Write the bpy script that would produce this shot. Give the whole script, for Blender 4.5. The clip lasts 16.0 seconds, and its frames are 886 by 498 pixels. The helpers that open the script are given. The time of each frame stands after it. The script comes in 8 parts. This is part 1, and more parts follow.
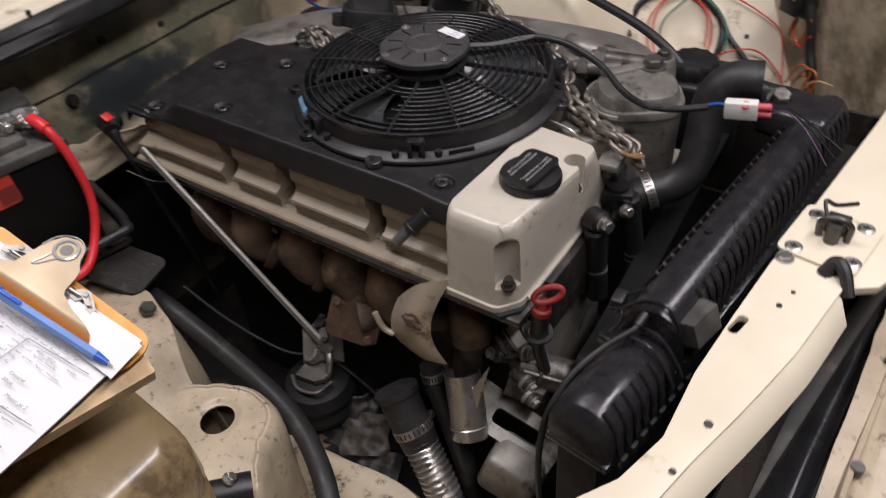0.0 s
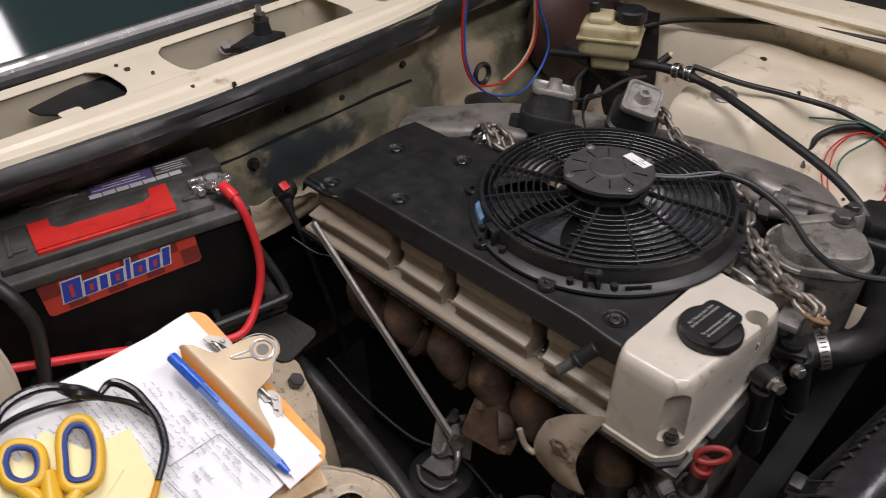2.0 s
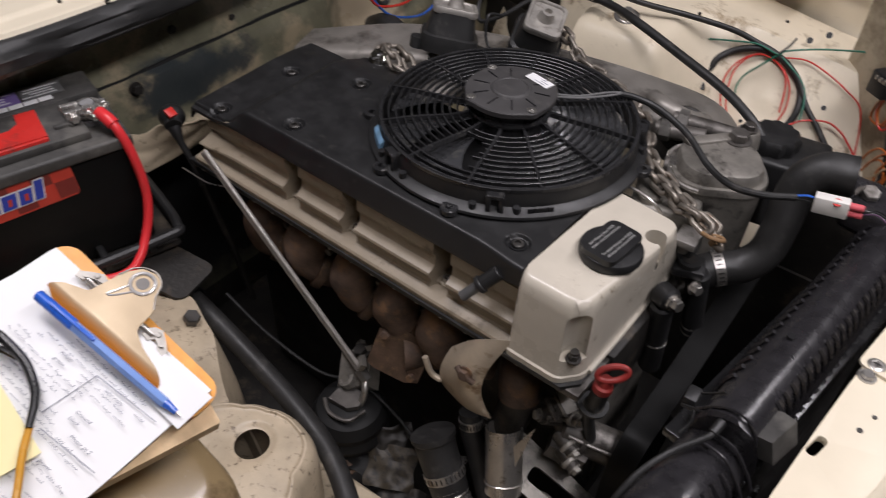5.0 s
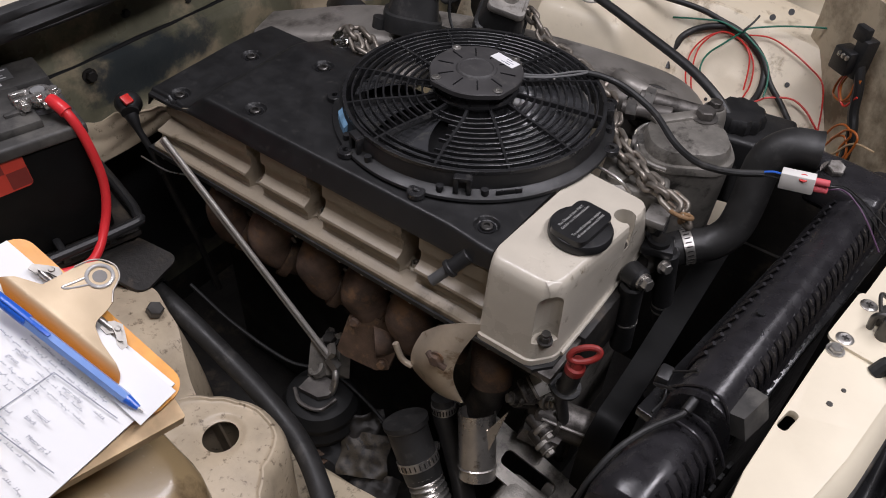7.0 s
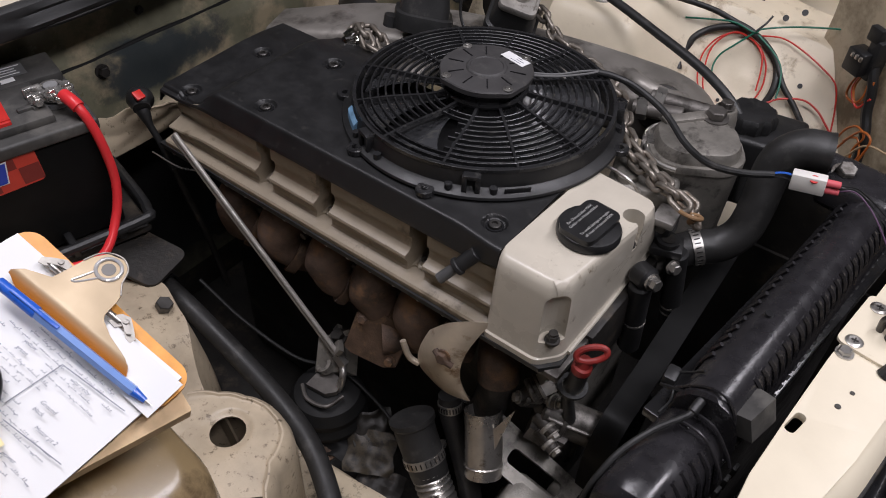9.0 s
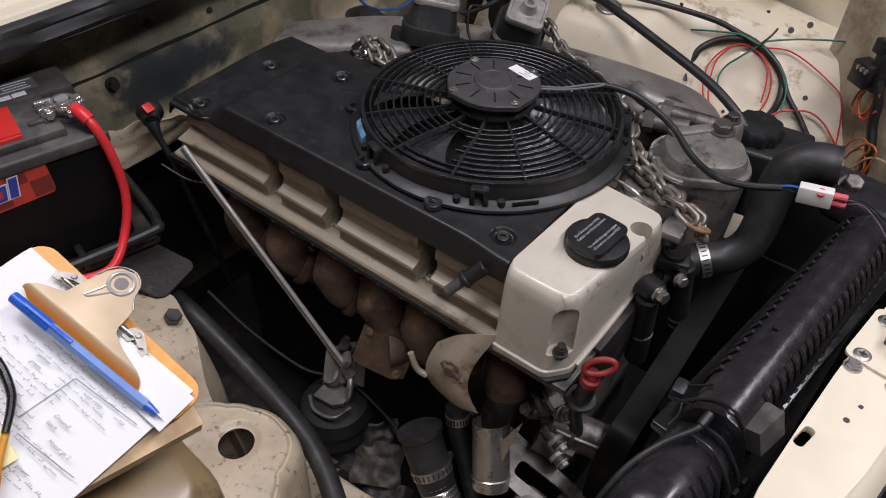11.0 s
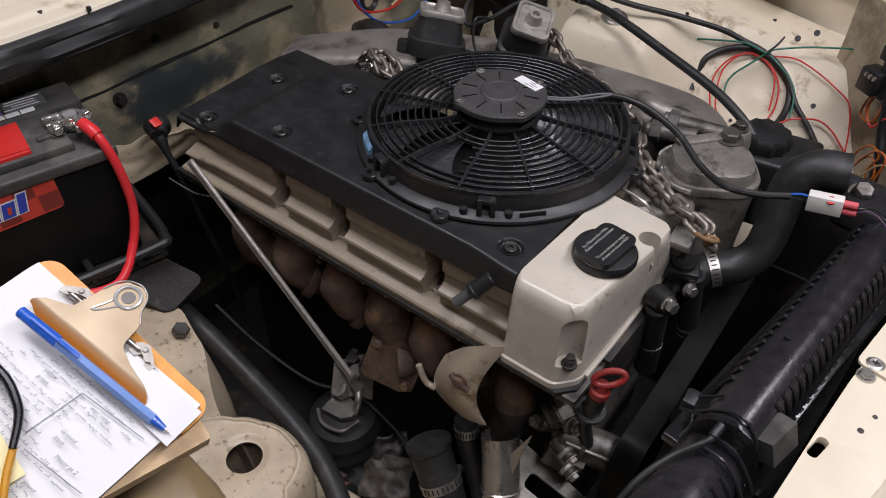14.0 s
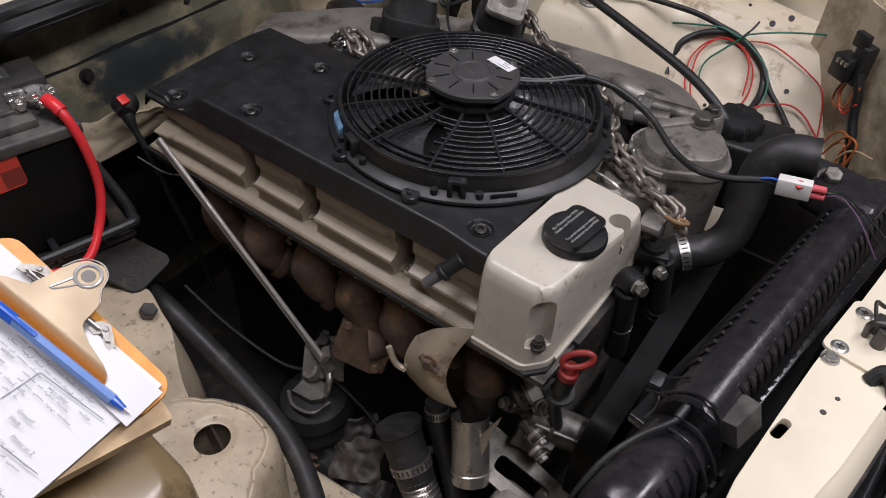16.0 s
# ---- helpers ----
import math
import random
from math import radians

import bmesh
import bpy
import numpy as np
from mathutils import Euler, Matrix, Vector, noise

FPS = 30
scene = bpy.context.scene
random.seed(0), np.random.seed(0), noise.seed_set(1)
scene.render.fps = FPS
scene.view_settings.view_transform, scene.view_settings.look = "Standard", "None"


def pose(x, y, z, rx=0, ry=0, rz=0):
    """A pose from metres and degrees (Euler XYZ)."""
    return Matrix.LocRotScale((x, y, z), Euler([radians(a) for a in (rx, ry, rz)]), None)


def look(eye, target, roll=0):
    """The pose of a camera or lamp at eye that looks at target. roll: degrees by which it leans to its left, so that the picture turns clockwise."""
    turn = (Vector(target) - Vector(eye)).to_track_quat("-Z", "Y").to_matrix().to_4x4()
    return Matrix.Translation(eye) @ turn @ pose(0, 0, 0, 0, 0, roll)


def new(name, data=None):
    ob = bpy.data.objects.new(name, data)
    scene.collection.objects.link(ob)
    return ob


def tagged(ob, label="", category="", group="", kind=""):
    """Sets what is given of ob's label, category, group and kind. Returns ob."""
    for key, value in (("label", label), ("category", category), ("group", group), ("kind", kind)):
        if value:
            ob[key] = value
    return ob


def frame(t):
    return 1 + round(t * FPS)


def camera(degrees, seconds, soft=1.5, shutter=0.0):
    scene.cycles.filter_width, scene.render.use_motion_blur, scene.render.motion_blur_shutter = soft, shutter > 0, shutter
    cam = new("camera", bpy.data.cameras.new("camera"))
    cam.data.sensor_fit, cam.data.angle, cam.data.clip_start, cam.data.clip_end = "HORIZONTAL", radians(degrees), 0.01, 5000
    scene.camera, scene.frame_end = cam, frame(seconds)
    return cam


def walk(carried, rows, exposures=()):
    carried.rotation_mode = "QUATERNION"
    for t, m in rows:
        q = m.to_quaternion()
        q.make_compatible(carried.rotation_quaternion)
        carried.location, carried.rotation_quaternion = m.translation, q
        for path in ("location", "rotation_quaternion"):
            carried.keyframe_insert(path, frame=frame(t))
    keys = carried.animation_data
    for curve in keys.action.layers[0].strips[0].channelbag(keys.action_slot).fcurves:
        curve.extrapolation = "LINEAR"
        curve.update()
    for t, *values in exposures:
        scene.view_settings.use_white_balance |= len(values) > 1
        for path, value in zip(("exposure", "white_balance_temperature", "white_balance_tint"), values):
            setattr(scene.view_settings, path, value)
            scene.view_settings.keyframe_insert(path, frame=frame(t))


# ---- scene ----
cam = camera(60.0, 16.0, 1.0, 0.5)
PATH = [
    (0, (0.415, -0.545, 1.453), (-0.508, 0.645, 0.137), -5.6),
    (0.5, (0.491, -0.474, 1.498), (-0.685, 0.5, 0.206), -9.2),
    (1, (0.446, -0.498, 1.508), (-0.811, 0.415, 0.248), -6.8),
    (1.5, (0.377, -0.532, 1.527), (-0.78, 0.54, 0.298), -3.0),
    (2, (0.313, -0.557, 1.525), (-0.831, 0.542, 0.308), -2.0),
    (2.5, (0.29, -0.568, 1.519), (-0.898, 0.481, 0.299), -2.0),
    (3, (0.299, -0.571, 1.523), (-0.892, 0.481, 0.309), -2.3),
    (3.5, (0.303, -0.563, 1.521), (-0.859, 0.506, 0.293), -1.6),
    (4, (0.302, -0.559, 1.512), (-0.8, 0.519, 0.238), -0.6),
    (4.5, (0.305, -0.551, 1.504), (-0.704, 0.56, 0.182), 0.8),
    (5, (0.313, -0.533, 1.499), (-0.593, 0.632, 0.149), 1.9),
    (5.2, (0.315, -0.528, 1.496), (-0.552, 0.653, 0.134), 2.3),
    (7.5, (0.308, -0.525, 1.489), (-0.517, 0.666, 0.11), 2.7),
    (8, (0.311, -0.524, 1.49), (-0.517, 0.656, 0.104), 2.9),
    (8.5, (0.311, -0.523, 1.49), (-0.525, 0.656, 0.108), 2.7),
    (9, (0.312, -0.525, 1.488), (-0.536, 0.652, 0.111), 2.6),
    (11.5, (0.307, -0.528, 1.495), (-0.566, 0.657, 0.14), 2.2),
    (12, (0.31, -0.527, 1.495), (-0.572, 0.66, 0.148), 2.1),
    (12.5, (0.309, -0.527, 1.493), (-0.572, 0.664, 0.149), 2.1),
    (13, (0.307, -0.526, 1.492), (-0.578, 0.663, 0.149), 1.9),
    (13.5, (0.308, -0.526, 1.493), (-0.585, 0.658, 0.151), 1.5),
    (14, (0.307, -0.526, 1.492), (-0.587, 0.66, 0.153), 1.3),
    (14.5, (0.307, -0.53, 1.493), (-0.599, 0.644, 0.151), 1.6),
    (15, (0.306, -0.53, 1.494), (-0.59, 0.645, 0.146), 1.8),
    (15.5, (0.31, -0.522, 1.485), (-0.545, 0.664, 0.122), 2.7),
    (16, (0.315, -0.518, 1.486), (-0.521, 0.678, 0.119), 3.1),
]
walk(cam, [(t, look(eye, target, roll)) for t, eye, target, roll in PATH], [(0.0, 0.08, 6550, 10), (4.5, 0.06, 6500, 10), (7.5, 0.0, 6290, 10), (16.0, 0.0, 6290, 10)])

# ---------- world and lamps ----------
world = bpy.data.worlds.new("garage_air")
scene.world = world
world.use_nodes = True
world.node_tree.nodes["Background"].inputs[0].default_value = (0.003, 0.003, 0.0035, 1)
world.node_tree.nodes["Background"].inputs[1].default_value = 1.0


def area_lamp(name, eye, target, sx, sy, watts, colour):
    d = bpy.data.lights.new(name, "AREA")
    d.shape, d.size, d.size_y, d.energy, d.color = "RECTANGLE", sx, sy, watts, colour
    ob = new(name, d)
    ob.matrix_world = look(eye, target)
    return ob


area_lamp("tube_light_over_cowl", (-0.50, -0.20, 2.62), (-0.45, -0.20, 0.9), 0.35, 1.2, 20, (1.0, 0.945, 0.99))
# unseen lamp, added and tuned to brighten the engine's front
area_lamp("fill_light_over_front", (0.90, 0.20, 2.62), (0.90, 0.20, 0.9), 0.25, 2.4, 39, (1.0, 0.945, 0.99))

# ---------- materials ----------
def mat(name, base, rough=0.5, metal=0.0, var=0.25, scale=30.0, dirt=None, dirt_amt=0.0, dirt_scale=6.0, bump=0.1, bump_scale=200.0, coat=0.0, spec=0.5, trans=0.0, rough_var=0.12):
    """Base colour with fine grain, large stains of a second colour, uneven gloss and a fine relief."""
    m = bpy.data.materials.new(name)
    m.use_nodes = True
    nt = m.node_tree
    b = nt.nodes["Principled BSDF"]
    tc = nt.nodes.new("ShaderNodeTexCoord")
    geo = nt.nodes.new("ShaderNodeNewGeometry")
    L = nt.links.new

    def noise_tex(sc, detail=6.0, rough_=0.6):
        n = nt.nodes.new("ShaderNodeTexNoise")
        n.inputs["Scale"].default_value, n.inputs["Detail"].default_value, n.inputs["Roughness"].default_value = sc, detail, rough_
        L(geo.outputs["Position"], n.inputs["Vector"])
        return n

    grain = noise_tex(scale)
    ramp = nt.nodes.new("ShaderNodeMapRange")
    ramp.inputs[1].default_value, ramp.inputs[2].default_value = 0.3, 0.7
    ramp.inputs[3].default_value, ramp.inputs[4].default_value = 1 - var, 1 + var
    L(grain.outputs["Fac"], ramp.inputs[0])
    mul = nt.nodes.new("ShaderNodeVectorMath")
    mul.operation = "SCALE"
    mul.inputs[0].default_value = base
    L(ramp.outputs[0], mul.inputs["Scale"])
    colour = mul.outputs[0]
    if dirt:
        big = noise_tex(dirt_scale, 8.0, 0.68)
        edge = nt.nodes.new("ShaderNodeMapRange")
        edge.inputs[1].default_value, edge.inputs[2].default_value = 0.62 - 0.35 * dirt_amt, 0.72 - 0.25 * dirt_amt
        L(big.outputs["Fac"], edge.inputs[0])
        mix = nt.nodes.new("ShaderNodeMix")
        mix.data_type = "RGBA"
        L(edge.outputs[0], mix.inputs["Factor"])
        L(colour, mix.inputs["A"])
        mix.inputs["B"].default_value = (*dirt, 1)
        colour = mix.outputs["Result"]
    L(colour, b.inputs["Base Color"])
    rn = noise_tex(scale * 0.6)
    rr = nt.nodes.new("ShaderNodeMapRange")
    rr.inputs[1].default_value, rr.inputs[2].default_value = 0.3, 0.7
    rr.inputs[3].default_value, rr.inputs[4].default_value = max(0.02, rough - rough_var), min(1, rough + rough_var)
    L(rn.outputs["Fac"], rr.inputs[0])
    L(rr.outputs[0], b.inputs["Roughness"])
    b.inputs["Metallic"].default_value = metal
    b.inputs["Coat Weight"].default_value = coat
    b.inputs["Specular IOR Level"].default_value = spec
    b.inputs["Transmission Weight"].default_value = trans
    if bump > 0:
        bn = noise_tex(bump_scale, 3.0)
        bp = nt.nodes.new("ShaderNodeBump")
        bp.inputs["Strength"].default_value, bp.inputs["Distance"].default_value = bump, 0.002
        L(bn.outputs["Fac"], bp.inputs["Height"])
        L(bp.outputs[0], b.inputs["Normal"])
    return m


CREAM = mat("cream_car_paint", (0.72, 0.645, 0.50), 0.44, var=0.06, scale=10, dirt=(0.30, 0.22, 0.13), dirt_amt=0.03, dirt_scale=9, bump=0.05, coat=0.04)
CREAM_DIRTY = mat("grimy_cream_paint", (0.484, 0.400, 0.285), 0.42, var=0.30, scale=9, dirt=(0.11, 0.08, 0.05), dirt_amt=0.14, dirt_scale=90, bump=0.12)
COVER_TAUPE = mat("champagne_cast_cover", (0.53, 0.485, 0.405), 0.33, metal=0.0, var=0.06, scale=20, dirt=(0.20, 0.16, 0.11), dirt_amt=0.0, dirt_scale=30, bump=0.06, bump_scale=500, coat=0.15)
BLACK_PLASTIC = mat("satin_black_plastic", (0.014, 0.014, 0.0145), 0.42, var=0.2, scale=50, dirt=(0.040, 0.038, 0.036), dirt_amt=0.04, dirt_scale=45, bump=0.12, bump_scale=900)
# dust, over a base raised to grey for the blades' lamp sheen
FAN_BLADE = mat("dusty_lit_fan_blade", (0.048, 0.049, 0.052), 0.26, var=0.3, scale=30, dirt=(0.09, 0.088, 0.08), dirt_amt=0.2, dirt_scale=40, bump=0.05)
FAN_BLACK = mat("worn_fan_plastic", (0.019, 0.019, 0.020), 0.27, var=0.25, scale=40, dirt=(0.05, 0.048, 0.045), dirt_amt=0.12, dirt_scale=60, bump=0.10, bump_scale=700)
DUSTY_CAP = mat("dusty_motor_cap", (0.046, 0.044, 0.044), 0.52, var=0.12, scale=45, dirt=(0.075, 0.072, 0.068), dirt_amt=0.15, dirt_scale=60, bump=0.08, bump_scale=900)
RED_DULL = mat("dull_red_plastic", (0.25, 0.024, 0.020), 0.45, var=0.2, scale=40, dirt=(0.12, 0.02, 0.02), dirt_amt=0.2, dirt_scale=60, bump=0.08)
BLACK_GLOSS = mat("glossy_black_plastic", (0.012, 0.012, 0.013), 0.24, var=0.2, scale=40, bump=0.04)
RUBBER = mat("black_rubber_hose", (0.018, 0.018, 0.018), 0.5, var=0.25, scale=40, dirt=(0.06, 0.055, 0.05), dirt_amt=0.12, dirt_scale=20, bump=0.15, bump_scale=400)
# oily metal; also colours the added sheets that stand in for shade
DARK = mat("oily_metal_and_shade_black", (0.02, 0.018, 0.016), 0.55, metal=0.2, var=0.4, scale=25, dirt=(0.07, 0.055, 0.04), dirt_amt=0.2, dirt_scale=20, bump=0.3)
CAST_ALU = mat("dull_cast_aluminium", (0.30, 0.285, 0.265), 0.5, metal=0.55, var=0.2, scale=30, dirt=(0.07, 0.06, 0.05), dirt_amt=0.25, dirt_scale=16, bump=0.2, bump_scale=350)
STEEL = mat("worn_zinc_steel", (0.52, 0.50, 0.47), 0.33, metal=0.9, var=0.15, scale=60, dirt=(0.18, 0.14, 0.1), dirt_amt=0.15, dirt_scale=40, bump=0.1)
CHROME = mat("polished_chrome", (0.72, 0.71, 0.69), 0.12, metal=1.0, var=0.05, scale=60, bump=0.02, rough_var=0.06)
RUST = mat("rusted_cast_iron", (0.098, 0.064, 0.046), 0.66, metal=0.1, var=0.6, scale=26, dirt=(0.17, 0.095, 0.048), dirt_amt=0.30, dirt_scale=24, bump=0.4, bump_scale=250)
SHIELD = mat("heat_stained_sheet", (0.47, 0.40, 0.31), 0.36, metal=0.35, var=0.18, scale=24, dirt=(0.19, 0.12, 0.065), dirt_amt=0.24, dirt_scale=25, bump=0.1)
RED = mat("red_plastic", (0.55, 0.025, 0.02), 0.42, var=0.1, scale=30, dirt=(0.22, 0.03, 0.025), dirt_amt=0.15, dirt_scale=25, bump=0.05)
RED_CABLE = mat("red_cable_jacket", (0.74, 0.035, 0.042), 0.35, var=0.06, scale=40, bump=0.03)
PAPER = mat("white_paper", (0.80, 0.80, 0.80), 0.75, var=0.02, scale=15, bump=0.03)
NOTE_YELLOW = mat("yellow_sticky_note", (0.84, 0.76, 0.42), 0.7, var=0.03, scale=20, bump=0.03)
ORANGE = mat("orange_clipboard_board", (0.74, 0.33, 0.055), 0.45, var=0.12, scale=60, bump=0.05)
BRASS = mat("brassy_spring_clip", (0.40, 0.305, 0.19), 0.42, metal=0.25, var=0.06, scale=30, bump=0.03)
WOOD = mat("pale_pine", (0.62, 0.44, 0.25), 0.6, var=0.2, scale=45, bump=0.12)
BLUE_PEN = mat("blue_pen_plastic", (0.025, 0.12, 0.58), 0.25, var=0.08, scale=40, bump=0.0)
YELLOW = mat("yellow_grip_plastic", (0.72, 0.43, 0.03), 0.4, var=0.08, scale=40, bump=0.03)
NAVY = mat("navy_grip_lining", (0.02, 0.05, 0.22), 0.5, var=0.08, scale=40, bump=0.03)
AMBER_PLASTIC = mat("yellowed_tank_plastic", (0.36, 0.26, 0.135), 0.28, var=0.15, scale=10, dirt=(0.16, 0.11, 0.06), dirt_amt=0.25, dirt_scale=10, bump=0.05, coat=0.2)
TANK_CREAM = mat("yellowed_brake_tank", (0.44, 0.385, 0.22), 0.38, var=0.2, scale=14, dirt=(0.20, 0.15, 0.07), dirt_amt=0.34, dirt_scale=15, bump=0.05)
CONCRETE = mat("garage_concrete", (0.22, 0.21, 0.20), 0.8, var=0.2, scale=6, dirt=(0.09, 0.085, 0.08), dirt_amt=0.3, dirt_scale=2, bump=0.3)
WALL_PAINT = mat("garage_wall_paint", (0.24, 0.23, 0.21), 0.7, var=0.06, scale=3, bump=0.1)
GLASS_DARK = mat("tinted_windscreen", (0.02, 0.035, 0.035), 0.04, var=0.1, scale=2, bump=0.0, rough_var=0.02, spec=0.8)
WHITE_PLASTIC = mat("white_nylon_plug", (0.72, 0.70, 0.66), 0.4, var=0.04, scale=40, bump=0.02)


def plain(name, colour, rough=0.5, metal=0.0):
    return mat(name, colour, rough, metal, var=0.06, scale=60, bump=0.03)


WIRE_RED, WIRE_BLUE, WIRE_GREEN, WIRE_ORANGE, WIRE_BLACK = (plain("wire_" + n, c, 0.4) for n, c in (
    ("red", (0.55, 0.03, 0.02)), ("blue", (0.03, 0.12, 0.5)), ("green", (0.01, 0.13, 0.08)), ("orange", (0.45, 0.12, 0.02)), ("black", (0.015, 0.015, 0.015))))
ROD_ZINC = mat("dull_zinc_rod", (0.34, 0.32, 0.295), 0.38, metal=0.35, var=0.15, scale=80, bump=0.1)
WIRE_GREY = plain("wire_grey", (0.15, 0.15, 0.15), 0.4)
TRIM_BRIGHT = mat("bright_trim_steel", (0.78, 0.77, 0.76), 0.22, metal=0.55, var=0.05, scale=60, bump=0.02)
# grime, plus a darker base standing in for the side's weaker light
COVER_GRIMY_SHADED = mat("grimy_shaded_cast_cover", (0.285, 0.238, 0.175), 0.42, var=0.16, scale=26, dirt=(0.13, 0.10, 0.065), dirt_amt=0.2, dirt_scale=26, bump=0.10, bump_scale=400)
GREY_CAST = mat("grimy_cast_bracket", (0.235, 0.22, 0.195), 0.45, metal=0.4, var=0.3, scale=30, dirt=(0.05, 0.045, 0.04), dirt_amt=0.25, dirt_scale=25, bump=0.3, bump_scale=300)
# stains, with brown also put in for the shade on this wall
BULKHEAD = mat("stained_shaded_bulkhead_paint", (0.50, 0.42, 0.30), 0.45, var=0.12, scale=8, dirt=(0.15, 0.115, 0.07), dirt_amt=0.55, dirt_scale=7, bump=0.12)
WIRE_TAN = plain("wire_tan", (0.45, 0.33, 0.2), 0.5)
LABEL_WHITE, LABEL_RED, LABEL_BLUE, INK, BOLT_DARK = plain("label_white", (0.75, 0.75, 0.75)), plain("label_red", (0.55, 0.05, 0.03)), plain("label_blue", (0.03, 0.06, 0.42)), plain("ink_grey", (0.20, 0.21, 0.26)), plain("dark_bolt_steel", (0.10, 0.095, 0.09), 0.4, 0.8)

FIREWALL = mat("oversprayed_firewall", (0.135, 0.130, 0.088), 0.34, var=0.45, scale=9, dirt=(0.30, 0.25, 0.165), dirt_amt=0.28, dirt_scale=11.0, bump=0.3, bump_scale=70)


def tone_patch(m, centre, radii, colour, ragged=0.6, scale=14.0, amount=1.0):
    """A ragged patch of another colour at one place of a painted panel."""
    nt = m.node_tree
    b = nt.nodes["Principled BSDF"]
    old = b.inputs["Base Color"].links[0].from_socket
    geo = nt.nodes.new("ShaderNodeNewGeometry")
    sub, div, ln = (nt.nodes.new("ShaderNodeVectorMath") for _ in range(3))
    sub.operation, div.operation, ln.operation = "SUBTRACT", "DIVIDE", "LENGTH"
    sub.inputs[1].default_value, div.inputs[1].default_value = centre, radii
    n = nt.nodes.new("ShaderNodeTexNoise")
    n.inputs["Scale"].default_value, n.inputs["Detail"].default_value, n.inputs["Roughness"].default_value = scale, 8.0, 0.65
    add = nt.nodes.new("ShaderNodeMath")
    add.operation = "MULTIPLY_ADD"
    add.inputs[1].default_value = 2 * ragged
    edge = nt.nodes.new("ShaderNodeMapRange")
    edge.inputs[1].default_value, edge.inputs[2].default_value = 1.0 + ragged + 0.12, 1.0 + ragged - 0.25
    edge.inputs[3].default_value, edge.inputs[4].default_value = 0.0, amount
    mix = nt.nodes.new("ShaderNodeMix")
    mix.data_type = "RGBA"
    mix.inputs["B"].default_value = (*colour, 1)
    L = nt.links.new
    L(geo.outputs["Position"], sub.inputs[0]), L(sub.outputs[0], div.inputs[0]), L(div.outputs[0], ln.inputs[0])
    L(geo.outputs["Position"], n.inputs["Vector"]), L(n.outputs["Fac"], add.inputs[0]), L(ln.outputs["Value"], add.inputs[2])
    L(add.outputs[0], edge.inputs[0]), L(edge.outputs[0], mix.inputs["Factor"]), L(old, mix.inputs["A"]), L(mix.outputs["Result"], b.inputs["Base Color"])


tone_patch(FIREWALL, (-0.65, 0.05, 0.882), (0.2, 0.13, 0.040), (0.026, 0.034, 0.040), 1.1, 16.0, 0.9)
tone_patch(FIREWALL, (-0.66, 0.47, 0.86), (0.2, 0.10, 0.09), (0.40, 0.33, 0.23), 0.6, 20.0)
tone_patch(FIREWALL, (-0.66, 0.33, 0.985), (0.2, 0.14, 0.05), (0.26, 0.22, 0.15), 0.6, 18.0, 0.7)
# deep shade of the bay painted as black on the lower firewall
tone_patch(FIREWALL, (-0.70, -0.05, 0.58), (0.3, 0.55, 0.19), (0.018, 0.018, 0.018), 0.4)
tone_patch(FIREWALL, (-0.63, 0.13, 0.80), (0.2, 0.12, 0.05), (0.42, 0.35, 0.24), 0.6, 22.0)
def fade(m, point, direction, near, far, colour):
    """A second tint that comes in smoothly along one direction."""
    nt = m.node_tree
    b = nt.nodes["Principled BSDF"]
    old = b.inputs["Base Color"].links[0].from_socket
    geo, mix, edge = nt.nodes.new("ShaderNodeNewGeometry"), nt.nodes.new("ShaderNodeMix"), nt.nodes.new("ShaderNodeMapRange")
    sub, dot = nt.nodes.new("ShaderNodeVectorMath"), nt.nodes.new("ShaderNodeVectorMath")
    sub.operation, dot.operation, mix.data_type, edge.interpolation_type = "SUBTRACT", "DOT_PRODUCT", "RGBA", "SMOOTHSTEP"
    sub.inputs[1].default_value, dot.inputs[1].default_value = point, direction
    edge.inputs[1].default_value, edge.inputs[2].default_value = near, far
    mix.inputs["B"].default_value = (*colour, 1)
    L = nt.links.new
    L(geo.outputs["Position"], sub.inputs[0]), L(sub.outputs[0], dot.inputs[0]), L(dot.outputs["Value"], edge.inputs[0])
    L(edge.outputs[0], mix.inputs["Factor"]), L(old, mix.inputs["A"]), L(mix.outputs["Result"], b.inputs["Base Color"])


WING_PAINT = mat("worn_cream_wing_paint", (0.68, 0.60, 0.46), 0.42, var=0.07, scale=10, dirt=(0.26, 0.19, 0.11), dirt_amt=0.13, dirt_scale=14, bump=0.10, coat=0.1)
TANK_BLACK = mat("radiator_tank_nylon", (0.020, 0.019, 0.021), 0.27, var=0.25, scale=60, dirt=(0.03, 0.03, 0.03), dirt_amt=0.0, dirt_scale=25, bump=0.08, bump_scale=300)
RAD_CORE = mat("radiator_fins", (0.03, 0.03, 0.03), 0.55, metal=0.4, var=0.3, scale=80, bump=0.5, bump_scale=600)
ALU_DARK = mat("oily_alloy", (0.13, 0.12, 0.11), 0.45, metal=0.5, var=0.35, scale=35, dirt=(0.03, 0.026, 0.022), dirt_amt=0.35, dirt_scale=22, bump=0.25)
ALU_BRIGHT = mat("clean_alloy", (0.38, 0.36, 0.33), 0.50, metal=0.6, var=0.2, scale=60, dirt=(0.15, 0.13, 0.11), dirt_amt=0.15, dirt_scale=50, bump=0.15)
INTAKE_ALU = mat("brushed_dull_alloy", (0.27, 0.252, 0.228), 0.48, metal=0.5, var=0.15, scale=20, dirt=(0.10, 0.09, 0.08), dirt_amt=0.25, dirt_scale=9, bump=0.15, bump_scale=300)
